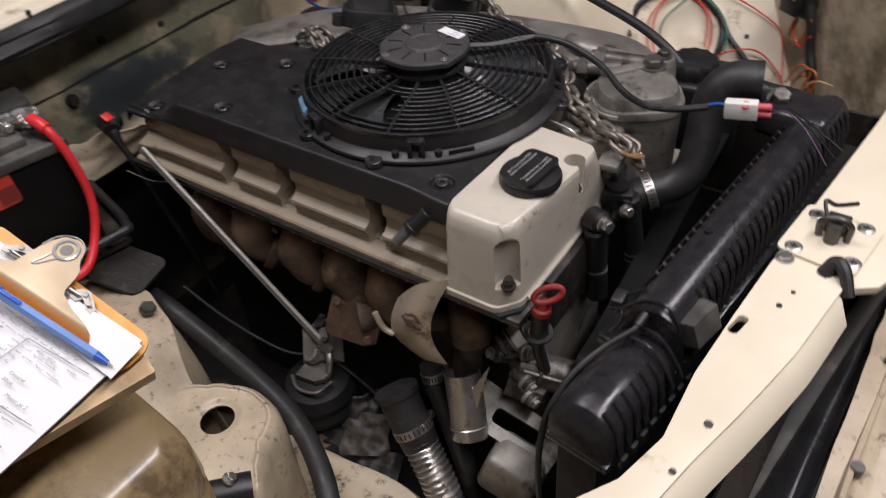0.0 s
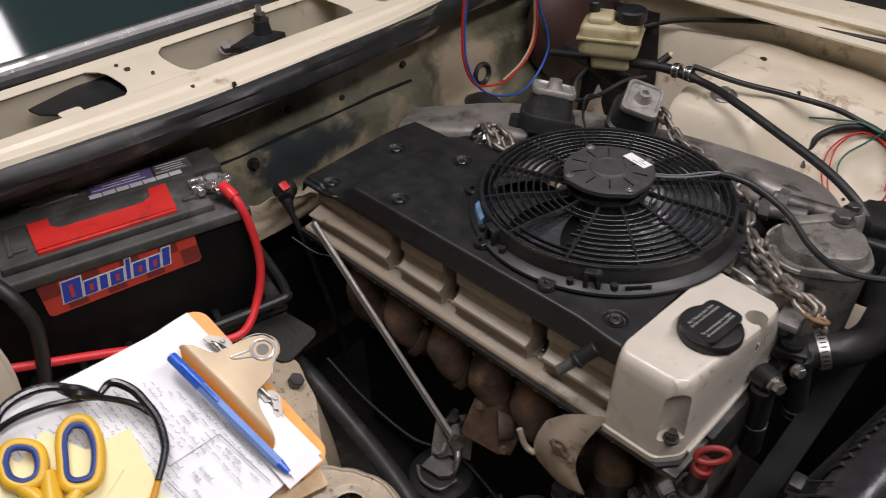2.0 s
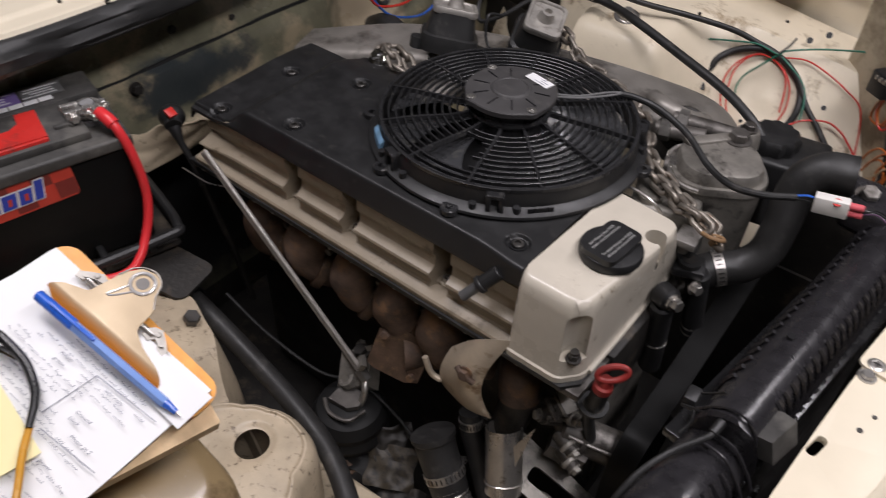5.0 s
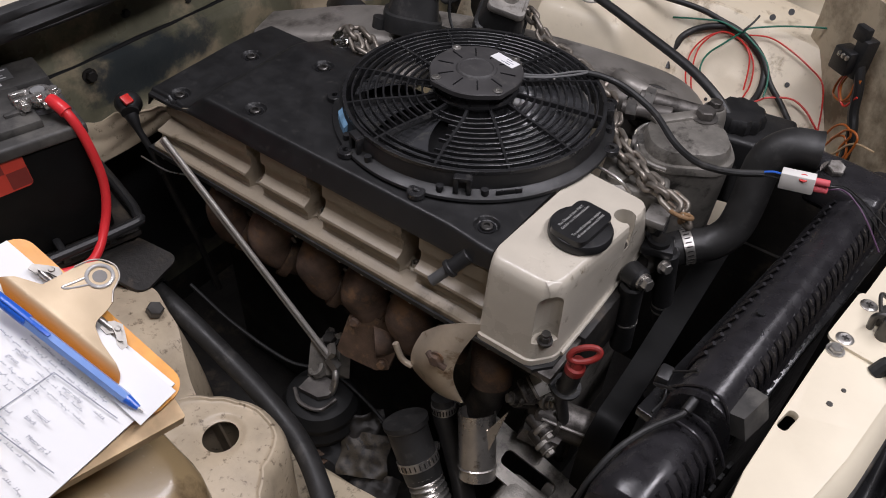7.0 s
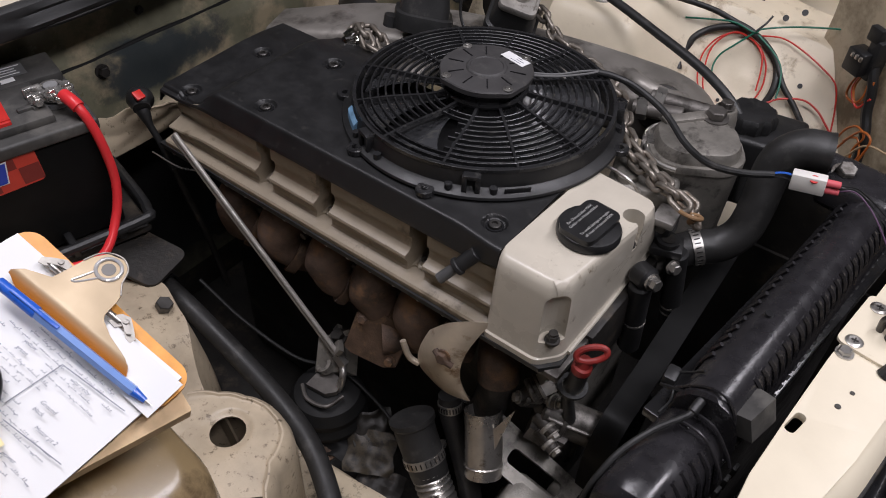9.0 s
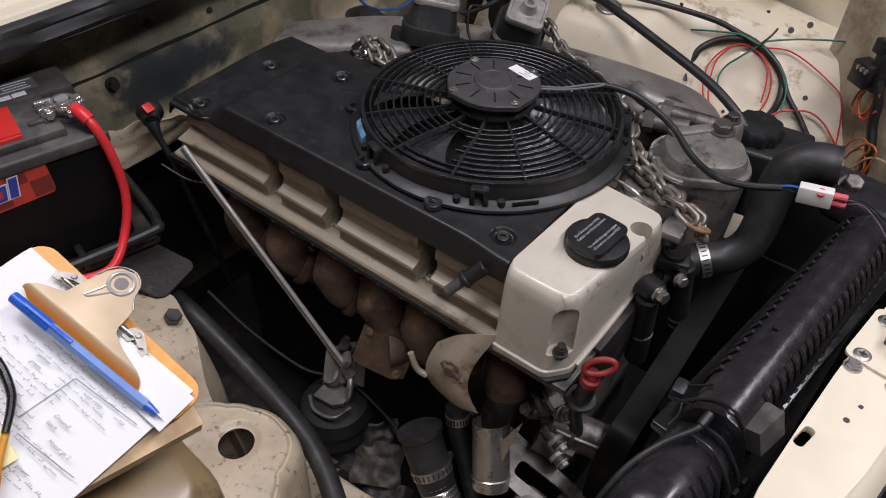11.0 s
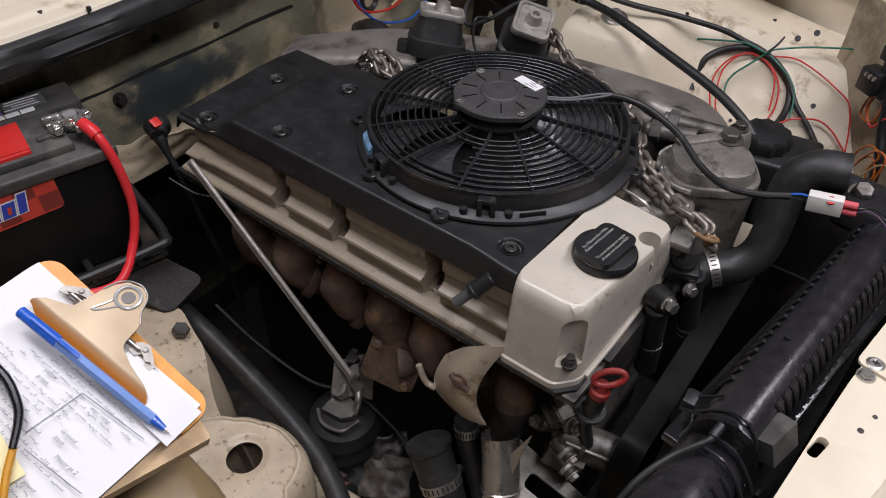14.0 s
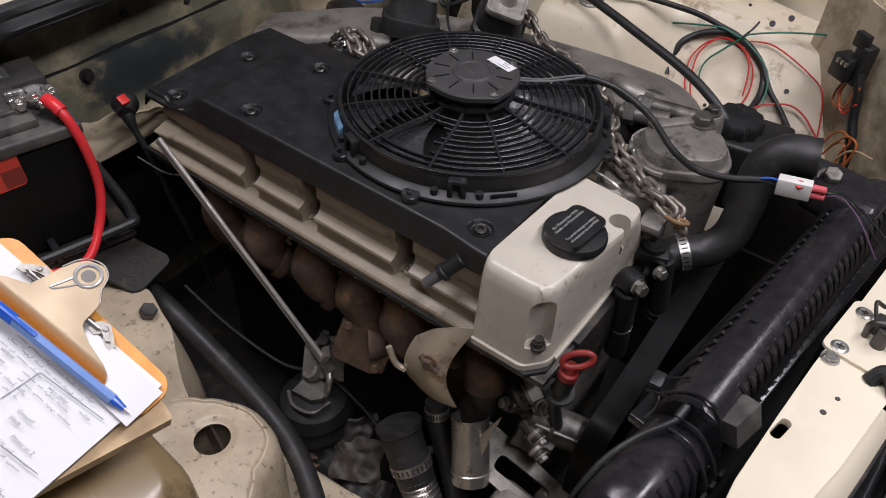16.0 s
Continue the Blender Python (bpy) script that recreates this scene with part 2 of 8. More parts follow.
TUBE_STEEL = mat("bright_tube_steel", (0.55, 0.52, 0.48), 0.30, metal=0.9, var=0.2, scale=40, dirt=(0.2, 0.17, 0.13), dirt_amt=0.15, dirt_scale=40, bump=0.08)
ZINC = mat("crumpled_zinc", (0.62, 0.60, 0.57), 0.25, metal=0.85, var=0.25, scale=120, bump=0.5, bump_scale=250)
# base lightened to offset the housing's shadow on the nut
NUT_ZINC = mat("lightened_zinc_nut", (0.72, 0.70, 0.66), 0.4, metal=0.2, var=0.12, scale=80, dirt=(0.16, 0.14, 0.12), dirt_amt=0.15, dirt_scale=60, bump=0.1)
LEAD = mat("grey_lead", (0.3, 0.3, 0.3), 0.5, metal=0.5, var=0.2, scale=60, bump=0.2)
RUST_LIGHT = mat("orange_rust", (0.24, 0.14, 0.065), 0.75, var=0.4, scale=40, dirt=(0.40, 0.27, 0.14), dirt_amt=0.2, dirt_scale=40, bump=0.4)
SPECKLED = mat("speckled_old_cream", (0.055, 0.045, 0.031), 0.55, var=0.3, scale=30, dirt=(0.02, 0.017, 0.015), dirt_amt=0.45, dirt_scale=90, bump=0.25, bump_scale=150)
BOOK_DARK = mat("dark_booklet_paper", (0.05, 0.045, 0.04), 0.6, var=0.4, scale=60, dirt=(0.45, 0.38, 0.12), dirt_amt=0.2, dirt_scale=60, bump=0.1)
RAIL_PAINT = mat("chipped_rail_paint", (0.50, 0.42, 0.30), 0.5, var=0.2, scale=14, dirt=(0.04, 0.032, 0.025), dirt_amt=0.26, dirt_scale=42, bump=0.2, bump_scale=160)
RUST_TAN = mat("tan_stained_rust", (0.085, 0.054, 0.036), 0.6, metal=0.15, var=0.45, scale=40, dirt=(0.20, 0.125, 0.065), dirt_amt=0.28, dirt_scale=30, bump=0.4, bump_scale=250)
CHAIN = mat("galvanised_chain", (0.27, 0.24, 0.205), 0.42, metal=0.7, var=0.3, scale=90, dirt=(0.15, 0.11, 0.08), dirt_amt=0.22, dirt_scale=45, bump=0.2)
GREY_PLASTIC = mat("grey_metal_stub", (0.12, 0.12, 0.12), 0.4, metal=0.3, var=0.15, scale=60, bump=0.08)
BATTERY_BLACK = mat("battery_case_plastic", (0.006, 0.006, 0.006), 0.45, var=0.2, scale=40, bump=0.06, spec=0.15)
DUSTY_BLACK = mat("dusty_battery_lid", (0.050, 0.048, 0.045), 0.60, var=0.35, scale=35, dirt=(0.10, 0.095, 0.085), dirt_amt=0.3, dirt_scale=14, bump=0.08)
HOSE_GREY = mat("aged_rubber", (0.019, 0.0185, 0.018), 0.50, var=0.3, scale=40, dirt=(0.05, 0.048, 0.045), dirt_amt=0.2, dirt_scale=35, bump=0.15)
BELT_BLACK = mat("belt_rubber", (0.010, 0.010, 0.010), 0.55, var=0.2, scale=30, bump=0.1, spec=0.25)
BOOSTER = mat("red_brown_booster", (0.045, 0.020, 0.015), 0.5, var=0.3, scale=15, dirt=(0.025, 0.02, 0.018), dirt_amt=0.3, dirt_scale=9, bump=0.1)
AMBER = mat("amber_temple", (0.55, 0.26, 0.02), 0.3, var=0.08, scale=40, bump=0.0)
PEN_CLEAR = mat("translucent_blue", (0.22, 0.36, 0.74), 0.2, var=0.05, scale=40, bump=0.0, trans=0.1)
BLUE_TAPE = mat("pale_blue_tape", (0.16, 0.30, 0.45), 0.5, var=0.35, scale=60, bump=0.1)
PRINT_GREY = plain("grey_print", (0.34, 0.34, 0.33))
PINK, WIRE_PURPLE, GREY_INK, RULE_BLUE = plain("pink_crimp", (0.62, 0.10, 0.12)), plain("wire_purple", (0.10, 0.05, 0.10)), plain("faded_print", (0.22, 0.22, 0.22)), plain("rule_blue", (0.66, 0.69, 0.74))
STICKER_GREY, STICKER_PURPLE, LABEL_DARKRED = plain("sticker_grey", (0.12, 0.12, 0.12)), plain("sticker_purple", (0.16, 0.11, 0.30)), plain("label_dark_red", (0.20, 0.025, 0.02))

# ---------- mesh helpers ----------
def thing(name, base, label, category, group="", kind=""):
    ob = new(name)
    ob.location = base
    ob.empty_display_size = 0.02
    return tagged(ob, label, category, group, kind)


def origin_of(ob):
    v = Vector((0, 0, 0))
    while ob:
        v += ob.location
        ob = ob.parent
    return v


def part(name, bm, material, parent=None, label="", smooth=35, base=None):
    """Links a bmesh given in world coordinates as one mesh under a thing or part."""
    me = bpy.data.meshes.new(name)
    bmesh.ops.recalc_face_normals(bm, faces=bm.faces)
    o = origin_of(parent) if parent else Vector(base or (0, 0, 0))
    off = o
    if parent and base:
        off = Vector(base)
    bmesh.ops.translate(bm, verts=bm.verts, vec=-off)
    bm.to_mesh(me)
    bm.free()
    ms = material if isinstance(material, (list, tuple)) else [material]
    for m in ms:
        me.materials.append(m)
    if smooth:
        me.shade_smooth()
        me.set_sharp_from_angle(angle=radians(smooth))
    ob = new(name, me)
    if parent:
        ob.parent = parent
        ob.location = off - o
    else:
        ob.location = o
    if label:
        ob["label"] = label
    return ob


def solo(name, bm, material, label, category, group="", kind="", base=None, smooth=35):
    if base is None:
        lo = [min(v.co[i] for v in bm.verts) for i in range(3)]
        hi = [max(v.co[i] for v in bm.verts) for i in range(3)]
        base = ((lo[0] + hi[0]) / 2, (lo[1] + hi[1]) / 2, lo[2])
    return tagged(part(name, bm, material, None, "", smooth, base), label, category, group, kind)


def bevel_all(bm, w, seg=2, angle=30, geom=None):
    es = [e for e in (geom or bm.edges) if len(e.link_faces) == 2 and e.calc_face_angle(0) > radians(angle)]
    if es and w > 0:
        bmesh.ops.bevel(bm, geom=es, offset=w, segments=seg, profile=0.5, affect="EDGES", clamp_overlap=True)


def merge(bm, other):
    me = bpy.data.meshes.new("tmp")
    other.to_mesh(me)
    other.free()
    bm.from_mesh(me)
    bpy.data.meshes.remove(me)


def box(bm, c, size, rot=None, bev=0.0, seg=2):
    """A box at centre c, with its sizes, turned by a matrix."""
    b = bmesh.new()
    bmesh.ops.create_cube(b, size=1)
    bmesh.ops.scale(b, vec=size, verts=b.verts)
    bevel_all(b, bev, seg)
    m = Matrix.Translation(c) @ (rot.to_4x4() if rot else Matrix())
    bmesh.ops.transform(b, matrix=m, verts=b.verts)
    merge(bm, b)
    return bm


def frame_z(d, up=(0, 0, 1)):
    """A turn whose z axis lies along d."""
    z = Vector(d).normalized()
    u = Vector(up)
    if abs(z.dot(u)) > 0.97:
        u = Vector((1, 0, 0))
    x = u.cross(z).normalized()
    return Matrix((x, z.cross(x), z)).transposed()


def lathe(bm, prof, c, axis=(0, 0, 1), seg=32, closed=False):
    """Turns a profile of (radius, height) round an axis through c."""
    R = frame_z(axis)
    rings = []
    for r, h in prof:
        rings.append([bm.verts.new(Vector(c) + R @ Vector((max(r, 1e-5) * math.cos(2 * math.pi * i / seg), max(r, 1e-5) * math.sin(2 * math.pi * i / seg), h))) for i in range(seg)])
    pairs = list(zip(rings, rings[1:])) + ([(rings[-1], rings[0])] if closed else [])
    for a, b in pairs:
        for i in range(seg):
            bm.faces.new((a[i], a[(i + 1) % seg], b[(i + 1) % seg], b[i]))
    if not closed:
        bm.faces.new(rings[0][::-1])
        bm.faces.new(rings[-1])
    return bm


def cyl(bm, p0, p1, r0, r1=None, seg=20, bev=0.0):
    r1 = r0 if r1 is None else r1
    h = (Vector(p1) - Vector(p0)).length
    prof = [(0, 0), (r0, 0), (r1, h), (0, h)] if bev <= 0 else [(0, 0), (r0 - bev, 0), (r0, bev), (r1, h - bev), (r1 - bev, h), (0, h)]
    return lathe(bm, prof, p0, Vector(p1) - Vector(p0), seg)


def smooth_path(pts, n=8):
    """A Catmull-Rom curve through the points."""
    P = [Vector(p) for p in pts]
    P = [2 * P[0] - P[1]] + P + [2 * P[-1] - P[-2]]
    out = []
    for i in range(1, len(P) - 2):
        a, b, c, d = P[i - 1:i + 3]
        for k in range(n):
            t = k / n
            out.append(0.5 * (2 * b + (c - a) * t + (2 * a - 5 * b + 4 * c - d) * t * t + (3 * b - a - 3 * c + d) * t ** 3))
    out.append(P[-2])
    return out


def tube(bm, pts, r, seg=10, n=8, closed=False, cap=True, radii=None, bore=0.0):
    """A round tube along a smooth curve; bore > 0 leaves its ends open with a wall of that thickness."""
    path = [Vector(p) for p in pts] if n == 0 else smooth_path(pts, n)
    if closed:
        path = path[:-1] if (path[0] - path[-1]).length < 1e-6 else path
    N = len(path)
    rings = []
    up = None
    for i in range(N):
        d = (path[(i + 1) % N] - path[i - 1]) if closed else (path[min(i + 1, N - 1)] - path[max(i - 1, 0)])
        d.normalize()
        if up is None:
            up = Vector((0, 0, 1)) if abs(d.z) < 0.9 else Vector((1, 0, 0))
        x = up.cross(d)
        if x.length < 1e-6:
            x = Vector((1, 0, 0)).cross(d)
        x.normalize()
        up = d.cross(x)
        rr = radii(i / max(1, N - 1)) if radii else r
        rings.append((path[i], x, up.copy(), rr))
    def loop(sc):
        return [[bm.verts.new(p + (x * math.cos(2 * math.pi * k / seg) + u * math.sin(2 * math.pi * k / seg)) * (rr - sc)) for k in range(seg)] for p, x, u, rr in rings]
    outer = loop(0)
    idx = range(N) if closed else range(N - 1)
    for i in idx:
        a, b = outer[i], outer[(i + 1) % N]
        for k in range(seg):
            bm.faces.new((a[k], a[(k + 1) % seg], b[(k + 1) % seg], b[k]))
    if bore > 0 and not closed:
        inner = loop(bore)
        for i in range(N - 1):
            a, b = inner[i], inner[i + 1]
            for k in range(seg):
                bm.faces.new((a[k], b[k], b[(k + 1) % seg], a[(k + 1) % seg]))
        for a, b in ((outer[0], inner[0]), (inner[-1], outer[-1])):
            for k in range(seg):
                bm.faces.new((a[k], b[k], b[(k + 1) % seg], a[(k + 1) % seg]))
    elif cap and not closed:
        bm.faces.new(outer[0][::-1])
        bm.faces.new(outer[-1])
    return bm


def prism(bm, outline, z0, z1, m=None, bev=0.0, seg=2):
    """An outline in x, y raised from z0 to z1, then laid by a matrix."""
    b = bmesh.new()
    lo = [b.verts.new((x, y, z0)) for x, y in outline]
    hi = [b.verts.new((x, y, z1)) for x, y in outline]
    b.faces.new(lo[::-1])
    b.faces.new(hi)
    k = len(outline)
    for i in range(k):
        b.faces.new((lo[i], lo[(i + 1) % k], hi[(i + 1) % k], hi[i]))
    bevel_all(b, bev, seg)
    if m is not None:
        bmesh.ops.transform(b, matrix=m, verts=b.verts)
    merge(bm, b)
    return bm


def rounded(w, h, r, n=4, cx=0.0, cy=0.0):
    pts = []
    for sx, sy, a0 in ((1, 1, 0), (-1, 1, 90), (-1, -1, 180), (1, -1, 270)):
        for k in range(n + 1):
            a = radians(a0 + 90 * k / n)
            pts.append((cx + sx * (w / 2 - r) + r * math.cos(a), cy + sy * (h / 2 - r) + r * math.sin(a)))
    return pts


def loft(bm, sections, cap=True, closed=True):
    """Skins a row of point loops of equal length."""
    rings = [[bm.verts.new(p) for p in s] for s in sections]
    for a, b in zip(rings, rings[1:]):
        k = len(a)
        for i in range(k if closed else k - 1):
            bm.faces.new((a[i], a[(i + 1) % k], b[(i + 1) % k], b[i]))
    if cap and closed:
        bm.faces.new(rings[0][::-1])
        bm.faces.new(rings[-1])
    return bm


def sheet(bm, nx, ny, f, thick=0.0, keep=None):
    """A grid of f(u, v), u and v from 0 to 1, thickened along its normals where asked; keep(p) drops faces to leave holes."""
    V = [[bm.verts.new(f(i / nx, j / ny)) for j in range(ny + 1)] for i in range(nx + 1)]
    for i in range(nx):
        for j in range(ny):
            q = (V[i][j], V[i + 1][j], V[i + 1][j + 1], V[i][j + 1])
            if keep is None or keep(sum((v.co for v in q), Vector()) / 4):
                bm.faces.new(q)
    loose = [v for v in bm.verts if not v.link_faces]
    bmesh.ops.delete(bm, geom=loose, context="VERTS")
    if thick:
        bmesh.ops.recalc_face_normals(bm, faces=bm.faces)
        bmesh.ops.solidify(bm, geom=list(bm.faces), thickness=thick)
    return bm


def step(a, b, x):
    t = min(1.0, max(0.0, (x - a) / (b - a)))
    return t * t * (3 - 2 * t)


def bump(x, y, z, s, a):
    return a * noise.noise(Vector((x * s, y * s, z * s)))


def hexbolt(bm, c, axis, r, h, washer=True):
    if washer:
        cyl(bm, c, Vector(c) + Vector(axis).normalized() * h * 0.25, r * 1.35, seg=18)
    cyl(bm, Vector(c) + Vector(axis).normalized() * h * 0.2, Vector(c) + Vector(axis).normalized() * h, r, seg=6, bev=r * 0.12)
    return bm


B = bmesh.new


def lettering(words, size, m, thick=0.0002):
    """Words in the built-in font as a bmesh, centred and laid by a matrix."""
    cu = bpy.data.curves.new("words", "FONT")
    cu.body, cu.size, cu.align_x, cu.align_y, cu.extrude, cu.resolution_u = words, size, "CENTER", "CENTER", thick, 2
    ob = bpy.data.objects.new("words", cu)
    me = bpy.data.meshes.new_from_object(ob)
    bm = bmesh.new()
    bm.from_mesh(me)
    bmesh.ops.transform(bm, matrix=m, verts=bm.verts)
    bpy.data.objects.remove(ob)
    bpy.data.curves.remove(cu)
    bpy.data.meshes.remove(me)
    return bm

# ---------- garage ----------
bm = B(); box(bm, (0, 0, -0.05), (9, 9, 0.1)); solo("floor", bm, CONCRETE, "stained grey concrete garage floor", "floor", kind="structure")
for nm, c, s in (("wall_north", (0, 4.05, 1.4), (8.2, 0.1, 2.8)), ("wall_south", (0, -4.05, 1.4), (8.2, 0.1, 2.8)), ("wall_east", (4.05, 0, 1.4), (0.1, 8.0, 2.8)), ("wall_west", (-4.05, 0, 1.4), (0.1, 8.0, 2.8))):
    bm = B(); box(bm, c, s); solo(nm, bm, WALL_PAINT, "plain grey painted garage wall", "wall", kind="structure")
bm = B(); box(bm, (0, 0, 2.86), (8.2, 8.2, 0.1)); solo("ceiling", bm, WALL_PAINT, "plain grey garage ceiling", "ceiling", kind="structure")

# ---------- car body ----------
car = thing("car", (-0.1, 0.1, 0.0), "cream painted old car with its engine bay open", "car")


def seal_x(y):
    """The bowed front edge of the cowl."""
    return -0.609 - 0.22 * y * y


HOLE_F, HOLE_R, STRIP_R = -0.695, -0.815, -0.838
bm = B()
# front strip with a rounded nose and a shallow swage line, rear strip and the webs between the openings
def nose(u, v):
    y = -0.72 + 1.6 * v
    x0 = seal_x(y)
    x = x0 + (HOLE_F - x0) * u
    z = 1.056 - 0.012 * (1 - step(0.0, 0.10, u)) + 0.004 * step(0.42, 0.50, u) - 0.003 * step(0.93, 1.0, u)
    return Vector((x, y, z))
sheet(bm, 24, 70, nose)
sheet(bm, 4, 40, lambda u, v: Vector((HOLE_R + (STRIP_R - HOLE_R) * u, -0.72 + 1.6 * v, 1.058 + 0.003 * u)))
for y0, y1, flare in ((-0.172, -0.088, 0.02), (0.235, 0.29, 0.012), (-0.72, -0.60, 0.0), (0.62, 0.88, 0.0)):
    sheet(bm, 8, 8, lambda u, v: Vector((HOLE_F + (HOLE_R - HOLE_F) * u, (y0 - flare * (2 * u - 1) ** 4) * (1 - v) + (y1 + flare * (2 * u - 1) ** 4) * v, 1.056 + 0.002 * u)))
bmesh.ops.remove_doubles(bm, verts=bm.verts, dist=0.0004)
bmesh.ops.recalc_face_normals(bm, faces=bm.faces)
bmesh.ops.solidify(bm, geom=list(bm.faces), thickness=0.0016)
part("cowl_panel", bm, CREAM, car)
bm = B()
loft(bm, [[Vector((HOLE_F - 0.002, y, 1.052)), Vector((HOLE_F - 0.012, y, 0.99)), Vector((HOLE_R + 0.01, y, 0.985)), Vector((HOLE_R - 0.004, y, 1.054))] for y in np.linspace(-0.72, 0.88, 30)], closed=False)
bmesh.ops.solidify(bm, geom=list(bm.faces), thickness=0.002)
part("cowl_trough", bm, CREAM, car)
bm = B(); prism(bm, [(-0.705, -0.235), (-0.70, -0.178), (-0.79, -0.140), (-0.812, -0.165), (-0.812, -0.215), (-0.790, -0.290), (-0.765, -0.285)], 1.040, 1.044, bev=0.001)
part("trough_flap", bm, BLACK_PLASTIC, car, "black flap inside the cowl opening")
bm = B(); prism(bm, rounded(0.026, 0.030, 0.005, cx=-0.700, cy=-0.262), 1.0545, 1.059, bev=0.001); part("cowl_tab", bm, CREAM, car)
# drilled holes drawn as dark raised discs in place of their shade
for x, y, r in ((-0.649, -0.11, 0.0030), (-0.665, 0.06, 0.0028), (-0.613, -0.065, 0.0032), (-0.667, -0.325, 0.0028), (-0.775, -0.145, 0.0045), (-0.80, -0.15, 0.0030), (-0.735, -0.125, 0.0028)):
    bm = B(); cyl(bm, (x, y, 1.0555), (x, y, 1.0605), r, seg=12); part("dark_hole_disc", bm, BOLT_DARK, car)
# wiper linkage in the second opening
bm = B()
box(bm, (-0.765, 0.075, 1.035), (0.055, 0.085, 0.012), Matrix.Rotation(0.4, 3, "Z"), 0.004)
box(bm, (-0.75, 0.045, 1.02), (0.02, 0.02, 0.05), None, 0.004)
cyl(bm, (-0.78, 0.095, 1.03), (-0.78, 0.095, 1.062), 0.017, 0.012, seg=20)
part("wiper_bracket", bm, BLACK_PLASTIC, car)
bm = B(); hexbolt(bm, (-0.787, 0.098, 1.058), (0, 0, 1), 0.011, 0.014); part("wiper_nut", bm, ALU_DARK, car)
bm = B(); cyl(bm, (-0.787, 0.098, 1.066), (-0.787, 0.098, 1.085), 0.005, seg=12); part("wiper_spindle", bm, STEEL, car)
bm = B(); hexbolt(bm, (-0.790, 0.030, 1.03), (0.5, -0.3, 1), 0.010, 0.012); part("wiper_nut", bm, ALU_DARK, car)
bm = B(); box(bm, (-0.70, 0.045, 1.02), (0.012, 0.02, 0.08), Matrix.Rotation(0.3, 3, "X"), 0.003); tube(bm, [(-0.745, 0.11, 1.03), (-0.735, 0.09, 1.02), (-0.71, 0.06, 1.0)], 0.006); part("wiper_arm_link", bm, DARK, car)
bm = B()
ys = np.linspace(-0.72, 0.88, 34)
def seal_ring(y):
    """A tall, flattened rubber section with two grooves, sagging a little along its length."""
    w = 0.005 * noise.noise(Vector((y * 6, 3, 0)))
    prof = ((-0.010, 0.021), (-0.002, 0.0215), (0.005, 0.018), (0.009, 0.011), (0.0090, 0.007), (0.0110, 0.003), (0.0108, -0.001), (0.0125, -0.005), (0.011, -0.011), (0.004, -0.014), (-0.008, -0.013))
    return [Vector((seal_x(y) + 0.004 + x + w + 0.0035 * noise.noise(Vector((y * 9, z * 90, 1))), y, 1.032 + z + 0.6 * w - 0.003 * step(0.05, 0.35, abs(y - 0.05)))) for x, z in prof]
loft(bm, [seal_ring(y) for y in np.linspace(-0.72, 0.88, 80)])
part("rubber_seal", bm, RUBBER, car, "thick creased black rubber cowl seal")
bm = B(); tube(bm, [(seal_x(y) + 0.008, y, 1.0185 + 0.002 * math.sin(20 * y)) for y in ys], 0.0045, seg=6, n=3); part("seal_lip", bm, RUBBER, car)


def wall_x(y, z):
    x = -0.672 + 0.028 * step(0.925, 0.905, z) + 0.022 * step(0.83, 0.80, z) - 0.03 * step(0.33, 0.40, y)
    x += 0.05 * step(0.99, 1.01, z) * step(-0.36, -0.22, y) - 0.03 * step(-0.25, -0.40, y)
    x -= 0.09 * step(0.79, 0.73, z) * step(0.42, 0.34, y)
    return x + bump(0, y, z, 8, 0.006) + bump(3, y, z, 25, 0.0018)


bm = B()
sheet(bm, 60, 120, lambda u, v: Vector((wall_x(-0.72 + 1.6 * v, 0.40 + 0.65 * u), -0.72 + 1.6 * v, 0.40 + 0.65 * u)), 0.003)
part("firewall", bm, FIREWALL, car, "firewall with patchy green-black overspray over cream, blackened low down for shade")
# black tube drawn in for the shadow line under the ledge lip
bm = B(); tube(bm, [(wall_x(y, 0.917) + 0.004, y, 0.917 + 0.0015 * math.sin(31 * y)) for y in np.linspace(-0.30, 0.31, 40)], 0.0036, seg=8, n=2); part("ledge_shadow_line", bm, BELT_BLACK, car, "black line drawn for the shadow along the ledge")
for y, z, r in ((0.05, 0.955, 0.006), (-0.045, 0.905, 0.008), (0.16, 0.935, 0.005), (0.30, 0.95, 0.006)):
    bm = B(); hexbolt(bm, (wall_x(y, z) + 0.001, y, z), (1, 0, 0.1), r, r * 1.3); part("firewall_stud", bm, DARK, car)
bm = B(); lathe(bm, [(0.016, 0), (0.024, 0), (0.024, 0.008), (0.019, 0.011), (0.015, 0.004)], (-0.672, 0.512, 0.858), (1, 0, 0.1), seg=28, closed=True); part("firewall_grommet", bm, RUBBER, car)
# windscreen and its trims
bm = B()
sheet(bm, 6, 24, lambda u, v: Vector((-0.868 - 0.42 * u - 0.10 * (2 * v - 1) ** 2, -0.80 + 1.7 * v, 1.080 + 0.40 * u)), 0.005)
part("windscreen", bm, GLASS_DARK, car, "dark windscreen glass")
bm = B(); tube(bm, [(STRIP_R - 0.008 - 0.03 * y * y, y, 1.066) for y in np.linspace(-0.72, 0.88, 12)], 0.010, seg=10); part("windscreen_rubber", bm, RUBBER, car)
bm = B(); tube(bm, [(STRIP_R - 0.020 - 0.03 * y * y, y, 1.075) for y in np.linspace(-0.72, 0.88, 12)], 0.0095, seg=10); part("chrome_strip", bm, TRIM_BRIGHT, car)
bm = B(); tube(bm, [(STRIP_R - 0.031 - 0.03 * y * y, y, 1.079) for y in np.linspace(-0.72, 0.88, 12)], 0.006, seg=10); part("glazing_rubber", bm, RUBBER, car)
